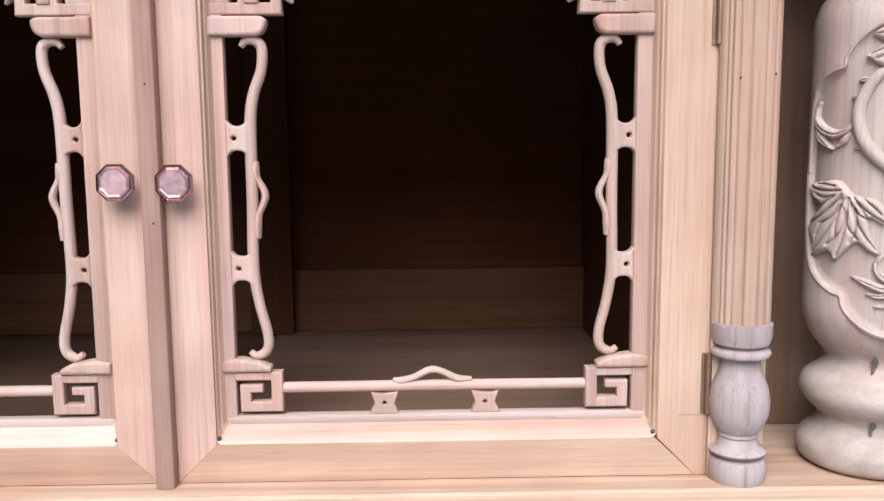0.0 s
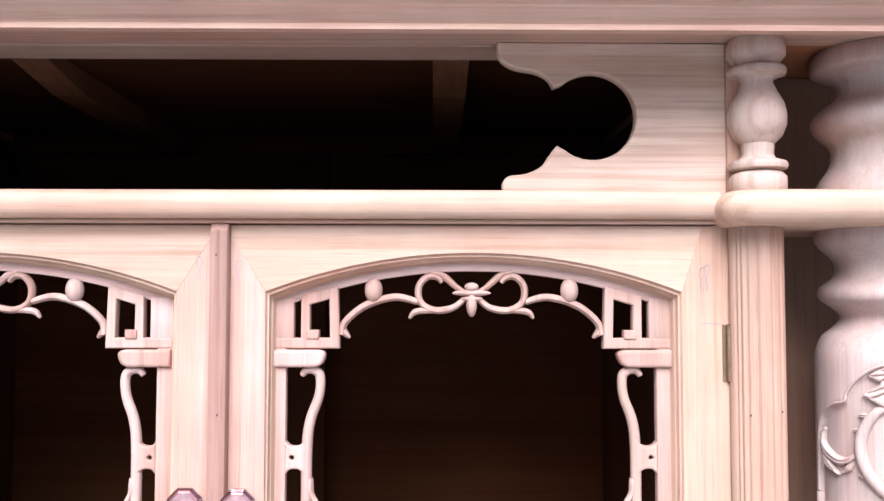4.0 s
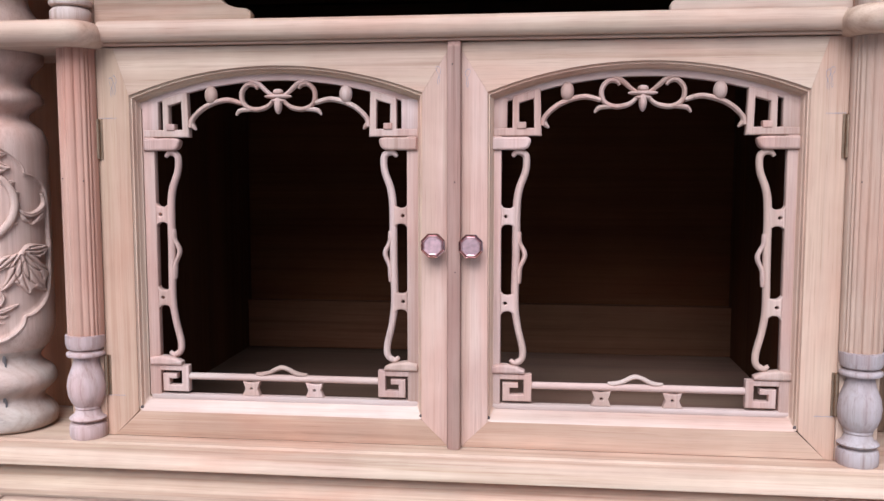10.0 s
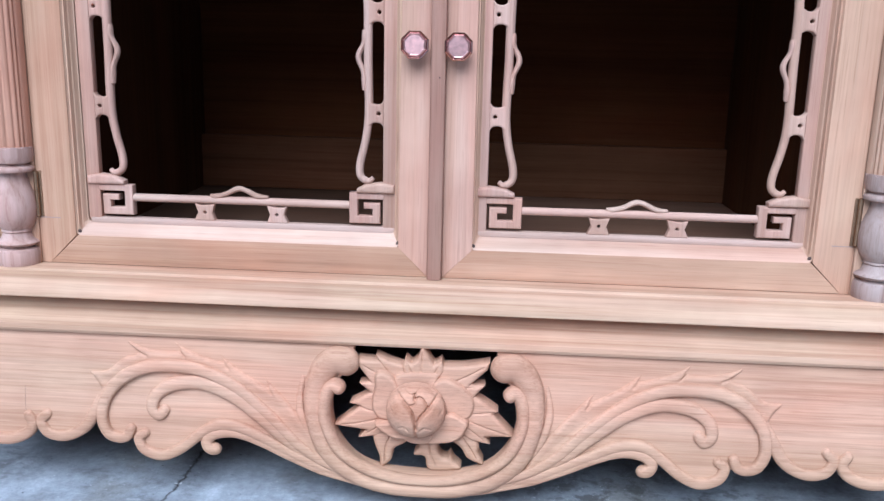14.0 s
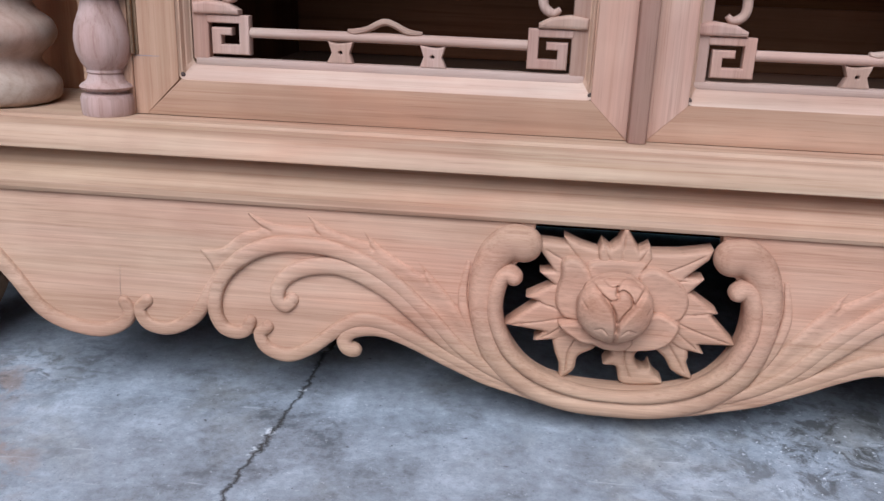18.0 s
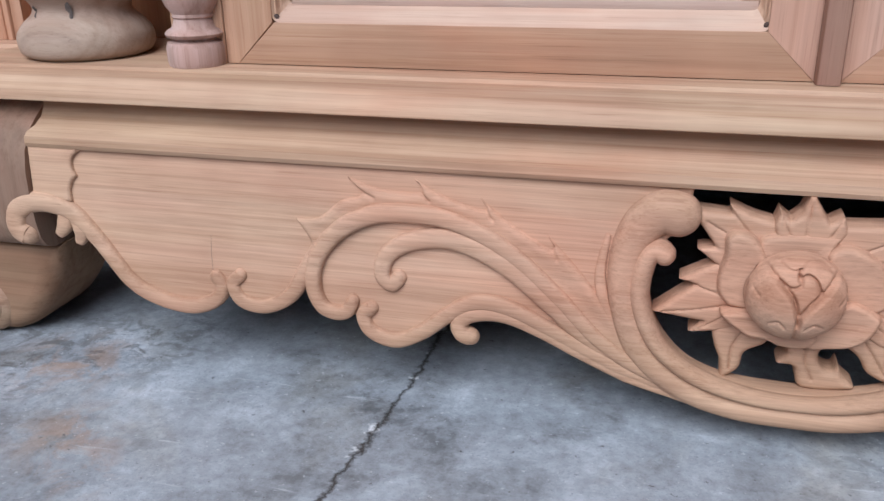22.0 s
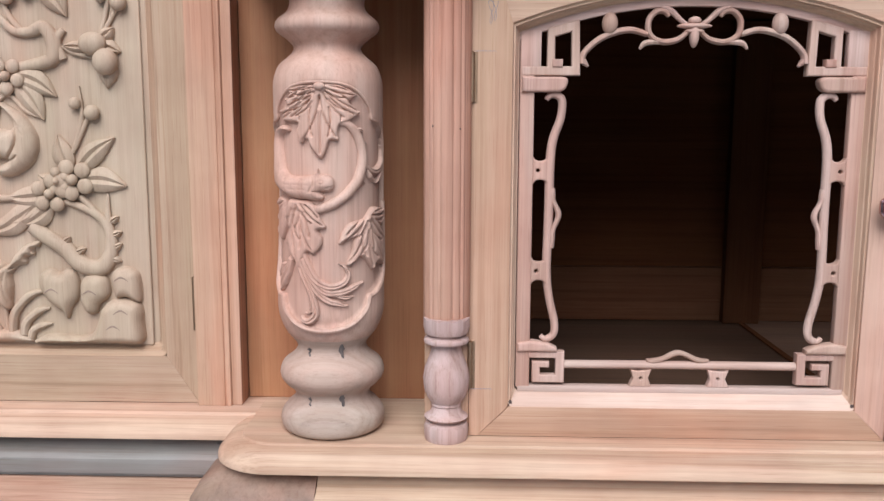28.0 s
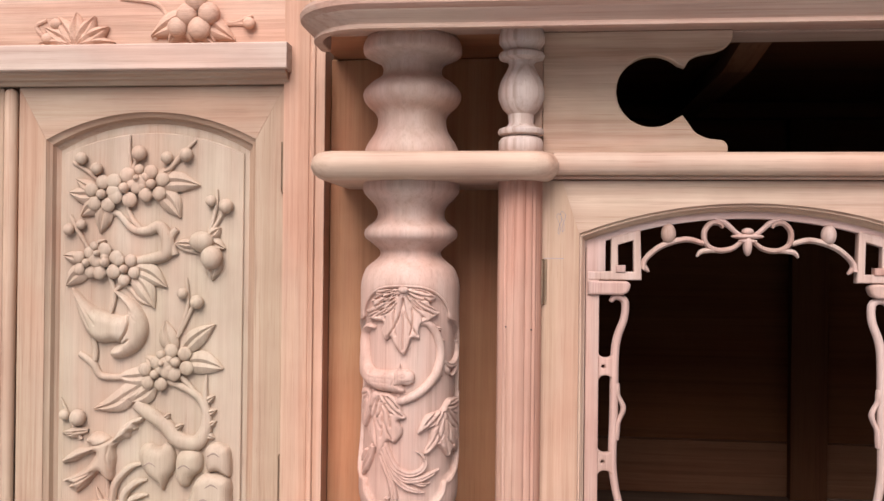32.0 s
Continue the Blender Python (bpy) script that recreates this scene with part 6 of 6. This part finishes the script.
    hole = arch_opening(hw, bot, spr, apex, 24)
    arch = sorted(hole[10:])
    xo, zb, zt = 0.1855, 0.2582, 0.9065

    def put(name, o, m):
        part(name, board([(X(dc) + x, z) for x, z in o], SD, SD + 0.03, 0.0003), m, door)
    g = 0.0001
    put("rail", [(-xo, zb), (xo, zb), (hw, bot), (-hw, bot)], side_x)
    for k in (-1, 1):
        put("stile", [(k * xo, zb + g), (k * xo, zt - g), (k * (hw + g), spr), (k * (hw + g), bot)], side_z)
    put("rail", [(xo, zt), (-xo, zt)] + [(x, z + g) for x, z in arch], side_x)
    part("meeting_bead", lathe(bmesh.new(), [(0.008, 0.2582), (0.009, 0.262), (0.009, 0.899), (0.006, 0.904), (0.001, 0.906)], X(1.191), SD + 0.001, 20), side_z, t, "", True)
    part("stile", bl(1.2015, 1.24, SD, SD + 0.03, 0.2582, 0.9065), side_z, t)
    part("panel", bl(1.2405, 1.58, SD + 0.012, SD + 0.03, 0.2582, 0.9065), side_z, t)
    for z0, z1 in ((0.765, 0.832), (0.352, 0.420)):
        part("hinge", lathe(bmesh.new(), [(0.0012, z0), (0.0036, z0 + 0.001), (0.0036, z1 - 0.001), (0.0012, z1)], X(0.8078), SD - 0.0020, 12), brass, door, "narrow brass butt hinge", 40)
    # sunk panel with a raised field
    P0 = SD + 0.0165
    part("panel_ground", board(moved(arch_opening(hw - 0.013, bot + 0.013, spr - 0.0135, apex - 0.0135), X(dc)), P0, P0 + 0.012, 0.0005), carve, door, "sunk panel ground")
    if not full:
        return
    P = P0 - 0.004
    part("panel_field", board(moved(arch_opening(0.1265, 0.3285, 0.8185, 0.8465, fillet=0.003), X(dc)), P, P0 - 0.0002, 0.0025, res=2), carve, door, "raised field")
    add = lambda name, bm, smooth=True, lab="": part(name, bm, RELIEF, door, lab, smooth)
    tube = lambda name, line, radii, deep=1.0: add(name, sweep(bmesh.new(), spline(line, 6), radii, deep, 10, P - 0.002))
    rnd = random.Random(4)

    def blossom(x, z, r=0.014):
        bm = bmesh.new()
        a0 = rnd.uniform(0, 1)
        for k in range(5):
            q = a0 + 2 * math.pi * k / 5
            ball(bm, x + r * 1.0 * math.cos(q), P - 0.0075, z + r * 1.0 * math.sin(q), r * 0.60, 0.0052, r * 0.60, 14, 9)
        ball(bm, x, P - 0.0095, z, r * 0.42, 0.0080, r * 0.42, 14, 9)
        add("blossom", bm)

    for x, z, r in ((-1.062, 0.762, 0.0165), (-1.030, 0.771, 0.0175), (-0.992, 0.776, 0.0165), (-1.012, 0.784, 0.012), (-1.082, 0.669, 0.014), (-1.056, 0.670, 0.0165), (-1.029, 0.661, 0.0145), (-1.067, 0.682, 0.011), (-0.955, 0.537, 0.0165), (-0.984, 0.520, 0.0155), (-0.974, 0.535, 0.011)):
        blossom(x, z, r)
    for bx_, bz, tx, tz, w, b in ((-1.065, 0.765, -1.112, 0.765, 0.011, 0.004), (-1.066, 0.760, -1.102, 0.783, 0.009, 0), (-1.060, 0.752, -1.094, 0.732, 0.011, -0.004), (-1.058, 0.752, -1.066, 0.709, 0.011, 0), (-0.990, 0.776, -0.926, 0.775, 0.012, 0.004), (-0.985, 0.768, -0.953, 0.731, 0.012, 0.004), (-0.988, 0.782, -0.965, 0.796, 0.008, 0),
                                  (-1.085, 0.672, -1.119, 0.679, 0.008, 0), (-1.082, 0.662, -1.114, 0.637, 0.011, -0.003), (-1.022, 0.663, -0.971, 0.637, 0.012, 0.005), (-1.020, 0.655, -0.988, 0.609, 0.012, 0.003), (-1.070, 0.690, -1.058, 0.700, 0.006, 0),
                                  (-0.960, 0.550, -0.972, 0.592, 0.011, 0.003), (-0.950, 0.548, -0.903, 0.588, 0.011, 0.003), (-0.945, 0.536, -0.891, 0.529, 0.013, 0.004), (-0.985, 0.520, -1.040, 0.515, 0.012, 0.003), (-1.010, 0.510, -1.073, 0.470, 0.012, 0.010), (-1.000, 0.508, -1.045, 0.483, 0.011, 0.004), (-0.985, 0.506, -1.024, 0.481, 0.011, 0.004), (-0.985, 0.530, -1.000, 0.543, 0.007, 0),
                                  (-0.915, 0.700, -0.890, 0.690, 0.008, 0), (-0.912, 0.705, -0.897, 0.718, 0.007, 0), (-0.905, 0.680, -0.908, 0.647, 0.010, 0), (-0.930, 0.695, -0.960, 0.697, 0.006, 0), (-1.090, 0.440, -1.112, 0.432, 0.006, 0), (-1.08, 0.44, -1.118, 0.436, 0.005, 0)):
        add("leaf", leaf(bmesh.new(), (bx_, bz), (tx, tz), w * 1.2, 0.0090, P, b, 12))
    for x, z, r in ((-1.093, 0.811, 0.0085), (-1.071, 0.797, 0.0085), (-1.011, 0.818, 0.0105), (-0.972, 0.812, 0.0085), (-0.945, 0.816, 0.0095), (-0.910, 0.754, 0.0075), (-0.889, 0.747, 0.010), (-1.110, 0.714, 0.008), (-1.092, 0.721, 0.007), (-0.948, 0.629, 0.0075), (-0.928, 0.618, 0.0095), (-1.113, 0.461, 0.0075), (-1.094, 0.458, 0.0115)):
        add("bud", ball(bmesh.new(), x, P - 0.006, z, r, r * 0.85, r, 14, 9))
    add("fruit", ball(bmesh.new(), -0.921, P - 0.009, 0.699, 0.017, 0.012, 0.014, 16, 10))
    add("fruit", ball(bmesh.new(), -0.906, P - 0.011, 0.678, 0.015, 0.013, 0.016, 16, 10))
    # stems and branches
    for line, r in (([(-1.107, 0.806), (-1.080, 0.790), (-1.060, 0.770)], [0.002, 0.003, 0.003]), ([(-1.026, 0.843), (-1.026, 0.815), (-1.022, 0.785)], [0.0015, 0.003, 0.003]), ([(-1.011, 0.815), (-1.020, 0.800), (-1.022, 0.785)], [0.003, 0.003, 0.003]), ([(-0.933, 0.836), (-0.955, 0.813), (-0.980, 0.785)], [0.0015, 0.004, 0.004]),
                    ([(-0.903, 0.770), (-0.904, 0.745), (-0.914, 0.705)], [0.0015, 0.003, 0.003]), ([(-0.890, 0.745), (-0.902, 0.725), (-0.912, 0.705)], [0.003, 0.003, 0.003]), ([(-1.110, 0.734), (-1.098, 0.712), (-1.083, 0.688)], [0.002, 0.0035, 0.003]), ([(-0.944, 0.650), (-0.942, 0.610), (-0.955, 0.570)], [0.0015, 0.003, 0.003]), ([(-0.930, 0.622), (-0.940, 0.600), (-0.952, 0.575)], [0.003, 0.003, 0.003]),
                    ([(-1.121, 0.484), (-1.105, 0.452), (-1.090, 0.428)], [0.0015, 0.003, 0.003]), ([(-0.960, 0.697), (-0.945, 0.688), (-0.912, 0.683)], [0.003, 0.003, 0.003]), ([(-1.052, 0.650), (-1.045, 0.625), (-1.052, 0.595)], [0.003, 0.0035, 0.003]), ([(-1.045, 0.630), (-1.030, 0.640), (-1.010, 0.620), (-0.990, 0.612)], [0.003, 0.003, 0.003, 0.002])):
        tube("stem", line, r)
    for line, r in (([(-1.050, 0.737), (-1.040, 0.735), (-1.021, 0.716), (-1.000, 0.713), (-0.983, 0.719), (-0.972, 0.704), (-0.972, 0.684), (-0.985, 0.677), (-1.018, 0.671)], [0.0035, 0.0045, 0.0055, 0.0065, 0.0085, 0.0095, 0.0095, 0.008, 0.006]), ([(-1.028, 0.746), (-1.022, 0.730), (-1.010, 0.716)], [0.003, 0.004, 0.004]), ([(-0.958, 0.716), (-0.968, 0.702), (-0.960, 0.681)], [0.004, 0.007, 0.005]), ([(-0.985, 0.716), (-0.986, 0.726)], [0.005, 0.003]),
                    ([(-1.094, 0.545), (-1.075, 0.532), (-1.062, 0.515), (-1.030, 0.514)], [0.004, 0.0055, 0.005, 0.004]), ([(-1.072, 0.536), (-1.072, 0.556), (-1.082, 0.580)], [0.004, 0.004, 0.002]),
                    ([(-1.012, 0.479), (-0.994, 0.466), (-0.972, 0.452), (-0.952, 0.432), (-0.928, 0.428), (-0.915, 0.446), (-0.914, 0.470), (-0.924, 0.489), (-0.945, 0.502), (-0.975, 0.512)], [0.009, 0.010, 0.0105, 0.0115, 0.0115, 0.009, 0.007, 0.006, 0.005, 0.004]), ([(-0.914, 0.470), (-0.916, 0.495), (-0.915, 0.520)], [0.006, 0.004, 0.0015]), ([(-0.925, 0.490), (-0.945, 0.512), (-0.955, 0.520)], [0.004, 0.004, 0.003])):
        tube("branch", line, r, 0.9)
    for bx_, bz, tx, tz in ((-0.912, 0.452, -0.900, 0.458), (-0.912, 0.468, -0.900, 0.473), (-0.913, 0.484, -0.903, 0.492), (-0.958, 0.446, -0.946, 0.452), (-0.972, 0.458, -0.965, 0.466), (-0.915, 0.440, -0.902, 0.436)):
        add("thorn", leaf(bmesh.new(), (bx_, bz), (tx, tz), 0.005, 0.008, P))
    # two carved birds, each one plain piece
    o = [(-1.1049, 0.6359), (-1.0953, 0.6277), (-1.0794, 0.6136), (-1.0556, 0.6027), (-1.0335, 0.5971), (-1.0257, 0.6032), (-1.0320, 0.6159), (-1.0502, 0.6345), (-1.0281, 0.6250), (-1.0108, 0.6125), (-0.9990, 0.5939), (-0.9965, 0.5767), (-1.0011, 0.5616), (-1.0104, 0.5508), (-1.0237, 0.5430), (-1.0371, 0.5389), (-1.0490, 0.5435), (-1.0466, 0.5530), (-1.0356, 0.5593), (-1.0435, 0.5621), (-1.0632, 0.5602), (-1.0791, 0.5697), (-1.0895, 0.5862), (-1.0968, 0.6072), (-1.1040, 0.6261)]
    cuts = [(spline([(-1.0257, 0.6032), (-1.0201, 0.5898), (-1.0239, 0.5746), (-1.0356, 0.5593)], 5), 0.0014, 0.0055), (spline([(-1.020, 0.566), (-1.026, 0.561), (-1.034, 0.560)], 4), 0.0012, 0.0035), ([(-1.1009, 0.6306), (-1.0673, 0.5850)], 0.0009, 0.0022), ([(-1.0977, 0.6224), (-1.0752, 0.5810)], 0.0009, 0.0022), ([(-1.041, 0.6270), (-1.013, 0.600)], 0.0008, 0.0016), ([(-1.028, 0.6150), (-1.010, 0.590)], 0.0008, 0.0016), ([(-1.0420, 0.5460), (-1.0405, 0.5456)], 0.0010, 0.0016)]
    add("bird_figure", carved(spline(o, 3, True), 0.0165, 0.0150, cuts, P), 70, "carved perching bird")
    o = [(-1.0784, 0.4332), (-1.0665, 0.4396), (-1.0507, 0.4341), (-1.0443, 0.4305), (-1.0349, 0.4444), (-1.0193, 0.4570), (-1.0012, 0.4621), (-1.0043, 0.4529), (-1.0114, 0.4512), (-1.0098, 0.4437), (-1.0192, 0.4404), (-1.0207, 0.4328), (-1.0309, 0.4294), (-1.0411, 0.4192), (-1.0402, 0.4041), (-1.0425, 0.3850), (-1.0440, 0.3736), (-1.0543, 0.3755), (-1.0623, 0.3843), (-1.0702, 0.3779), (-1.0820, 0.3645), (-1.0963, 0.3548), (-1.0963, 0.3617), (-1.1075, 0.3628), (-1.1012, 0.3691), (-1.1156, 0.3709), (-1.1060, 0.3766), (-1.0861, 0.3872), (-1.0743, 0.3991), (-1.0680, 0.4107), (-1.0822, 0.4064), (-1.0981, 0.3982), (-1.1173, 0.3953), (-1.1101, 0.4054), (-1.0942, 0.4159), (-1.0744, 0.4204), (-1.0823, 0.4254)]
    cuts = ribs((-1.046, 0.424), ((-1.003, 0.457), (-1.011, 0.446), (-1.021, 0.436)), 0.0009, 0.0026, 0.04, 0.1) + ribs((-1.060, 0.392), ((-1.096, 0.358), (-1.105, 0.365), (-1.112, 0.371)), 0.0009, 0.0026, 0.04, 0.2) + ribs((-1.068, 0.417), ((-1.112, 0.398), (-1.096, 0.402)), 0.0009, 0.0026, 0.05, 0.1) + [(spline([(-1.045, 0.431), (-1.056, 0.424), (-1.070, 0.421)], 4), 0.0012, 0.0030), (spline([(-1.046, 0.424), (-1.050, 0.405), (-1.045, 0.384)], 4), 0.0010, 0.0018)]
    add("bird_figure", carved(spline(o, 3, True), 0.0145, 0.0120, cuts, P), 70, "carved flying bird")
    # rocks and ground at the foot
    pillow = lambda o, front, soft, lab="": add("rock", carved(spline(o, 4, True), front, soft * 1.7, (), P), 70, lab)
    pillow([(-1.0075, 0.4121), (-1.0015, 0.4234), (-0.9900, 0.4261), (-0.9803, 0.4216), (-0.9702, 0.4270), (-0.9601, 0.4225), (-0.9555, 0.4076), (-0.9578, 0.3896), (-0.9665, 0.3761), (-0.9725, 0.3617), (-0.9785, 0.3716), (-0.9946, 0.3829), (-1.0052, 0.3986)], 0.0150, 0.0085, "heart-shaped rock")
    pillow([(-0.9555, 0.3986), (-0.9527, 0.4121), (-0.9440, 0.4198), (-0.9302, 0.4211), (-0.9196, 0.4144), (-0.9173, 0.3986), (-0.9210, 0.3896), (-0.9302, 0.3820), (-0.9362, 0.3703), (-0.9463, 0.3694), (-0.9541, 0.3806)], 0.0165, 0.0090)
    pillow([(-0.9159, 0.4121), (-0.9127, 0.4234), (-0.9026, 0.4297), (-0.8888, 0.4279), (-0.8796, 0.4180), (-0.8782, 0.3865), (-0.8865, 0.3856), (-0.8980, 0.3905), (-0.9109, 0.3905)], 0.0150, 0.0085)
    pillow([(-0.9325, 0.3649), (-0.9279, 0.3775), (-0.9164, 0.3874), (-0.8980, 0.3892), (-0.8819, 0.3842), (-0.8773, 0.3739), (-0.8773, 0.3604), (-0.8782, 0.3334), (-0.9095, 0.3316), (-0.9601, 0.3316), (-1.0144, 0.3320), (-1.0098, 0.3388), (-0.9946, 0.3438), (-0.9739, 0.3424), (-0.9555, 0.3410), (-0.9408, 0.3469)], 0.0190, 0.0070, "large rock that runs out into low ground")
    pillow([(-1.1027, 0.3320), (-1.0999, 0.3379), (-1.0843, 0.3401), (-1.0728, 0.3442), (-1.0567, 0.3487), (-1.0406, 0.3487), (-1.0268, 0.3419), (-1.0171, 0.3334), (-1.0429, 0.3316)], 0.0120, 0.0060, "low rolling ground")
    for a, d in (((-0.9877, 0.4000), 0.0150), ((-0.9394, 0.3986), 0.0165), ((-0.8994, 0.4157), 0.0150), ((-0.9003, 0.3748), 0.0190), ((-0.9109, 0.3550), 0.0190)):
        crescent = [(a[0] - 0.009, P - d, a[1] - 0.003), (a[0], P - d, a[1] + 0.002), (a[0] + 0.009, P - d, a[1] - 0.003)]
        # thin brown crescent laid on the rock in place of a cut groove
        part("chisel_mark", sweep(bmesh.new(), spline(crescent, 5), [0.0003, 0.0013, 0.0003], 0.4, 6), filler_soft, door, "", True)
    for line, r in (([(-1.045, 0.342), (-1.040, 0.370), (-1.020, 0.392), (-1.000, 0.398)], [0.006, 0.006, 0.005, 0.0015]), ([(-1.030, 0.342), (-1.026, 0.358), (-1.010, 0.372), (-0.996, 0.376)], [0.006, 0.006, 0.005, 0.0015]), ([(-1.022, 0.338), (-1.018, 0.348), (-1.005, 0.354), (-0.994, 0.356)], [0.005, 0.005, 0.004, 0.001]), ([(-1.050, 0.342), (-1.052, 0.380), (-1.048, 0.410)], [0.004, 0.003, 0.001]), ([(-1.058, 0.342), (-1.066, 0.356), (-1.068, 0.364)], [0.004, 0.003, 0.001])):
        tube("grass_blade", line, r, 1.2)
    # flowers on the frieze
    F0 = 0.112
    bm = bmesh.new()
    for k in range(7):
        q = math.pi * (0.02 + 0.96 * k / 6)
        leaf(bm, (-1.10, 0.960), (-1.10 + 0.054 * math.cos(q), 0.965 + 0.044 * math.sin(q)), 0.0145, 0.012, F0)
    add2 = lambda name, bm: part(name, bm, carve_x, drawer, "", True)
    add2("blossom", bm)
    for tx, tz in ((-0.97, 0.964), (-0.935, 0.962), (-0.905, 0.962), (-0.878, 0.968), (-0.995, 0.975)):
        add2("leaf", leaf(bmesh.new(), (-0.939, 1.005), (tx, tz), 0.0165, 0.011, F0))
    for x, z, r in ((-0.955, 0.985, 0.014), (-0.925, 0.983, 0.016), (-0.942, 1.002, 0.015), (-0.912, 1.003, 0.015), (-0.930, 1.020, 0.015)):
        add2("fruit", ball(bmesh.new(), x, F0 - 0.010, z, r, 0.011, r, 14, 9))
    for line in ([(-0.905, 0.990), (-0.88, 0.992), (-0.855, 1.002)], [(-0.89, 0.992), (-0.865, 0.990)], [(-1.135, 0.972), (-1.15, 0.978), (-1.16, 0.992), (-1.145, 1.0)], [(-0.99, 0.972), (-0.975, 1.0), (-0.99, 1.02), (-1.04, 1.028)]):
        add2("stem", sweep(bmesh.new(), spline(line, 5), [0.004, 0.003], 1.0, 8, F0))
    for x, z in ((-0.858, 0.990), (-1.140, 0.973), (-1.128, 0.993)):
        add2("bud", ball(bmesh.new(), x, F0 - 0.006, z, 0.009, 0.007, 0.008, 12, 8))


side_cabinet(-1, True)
side_cabinet(1, False)
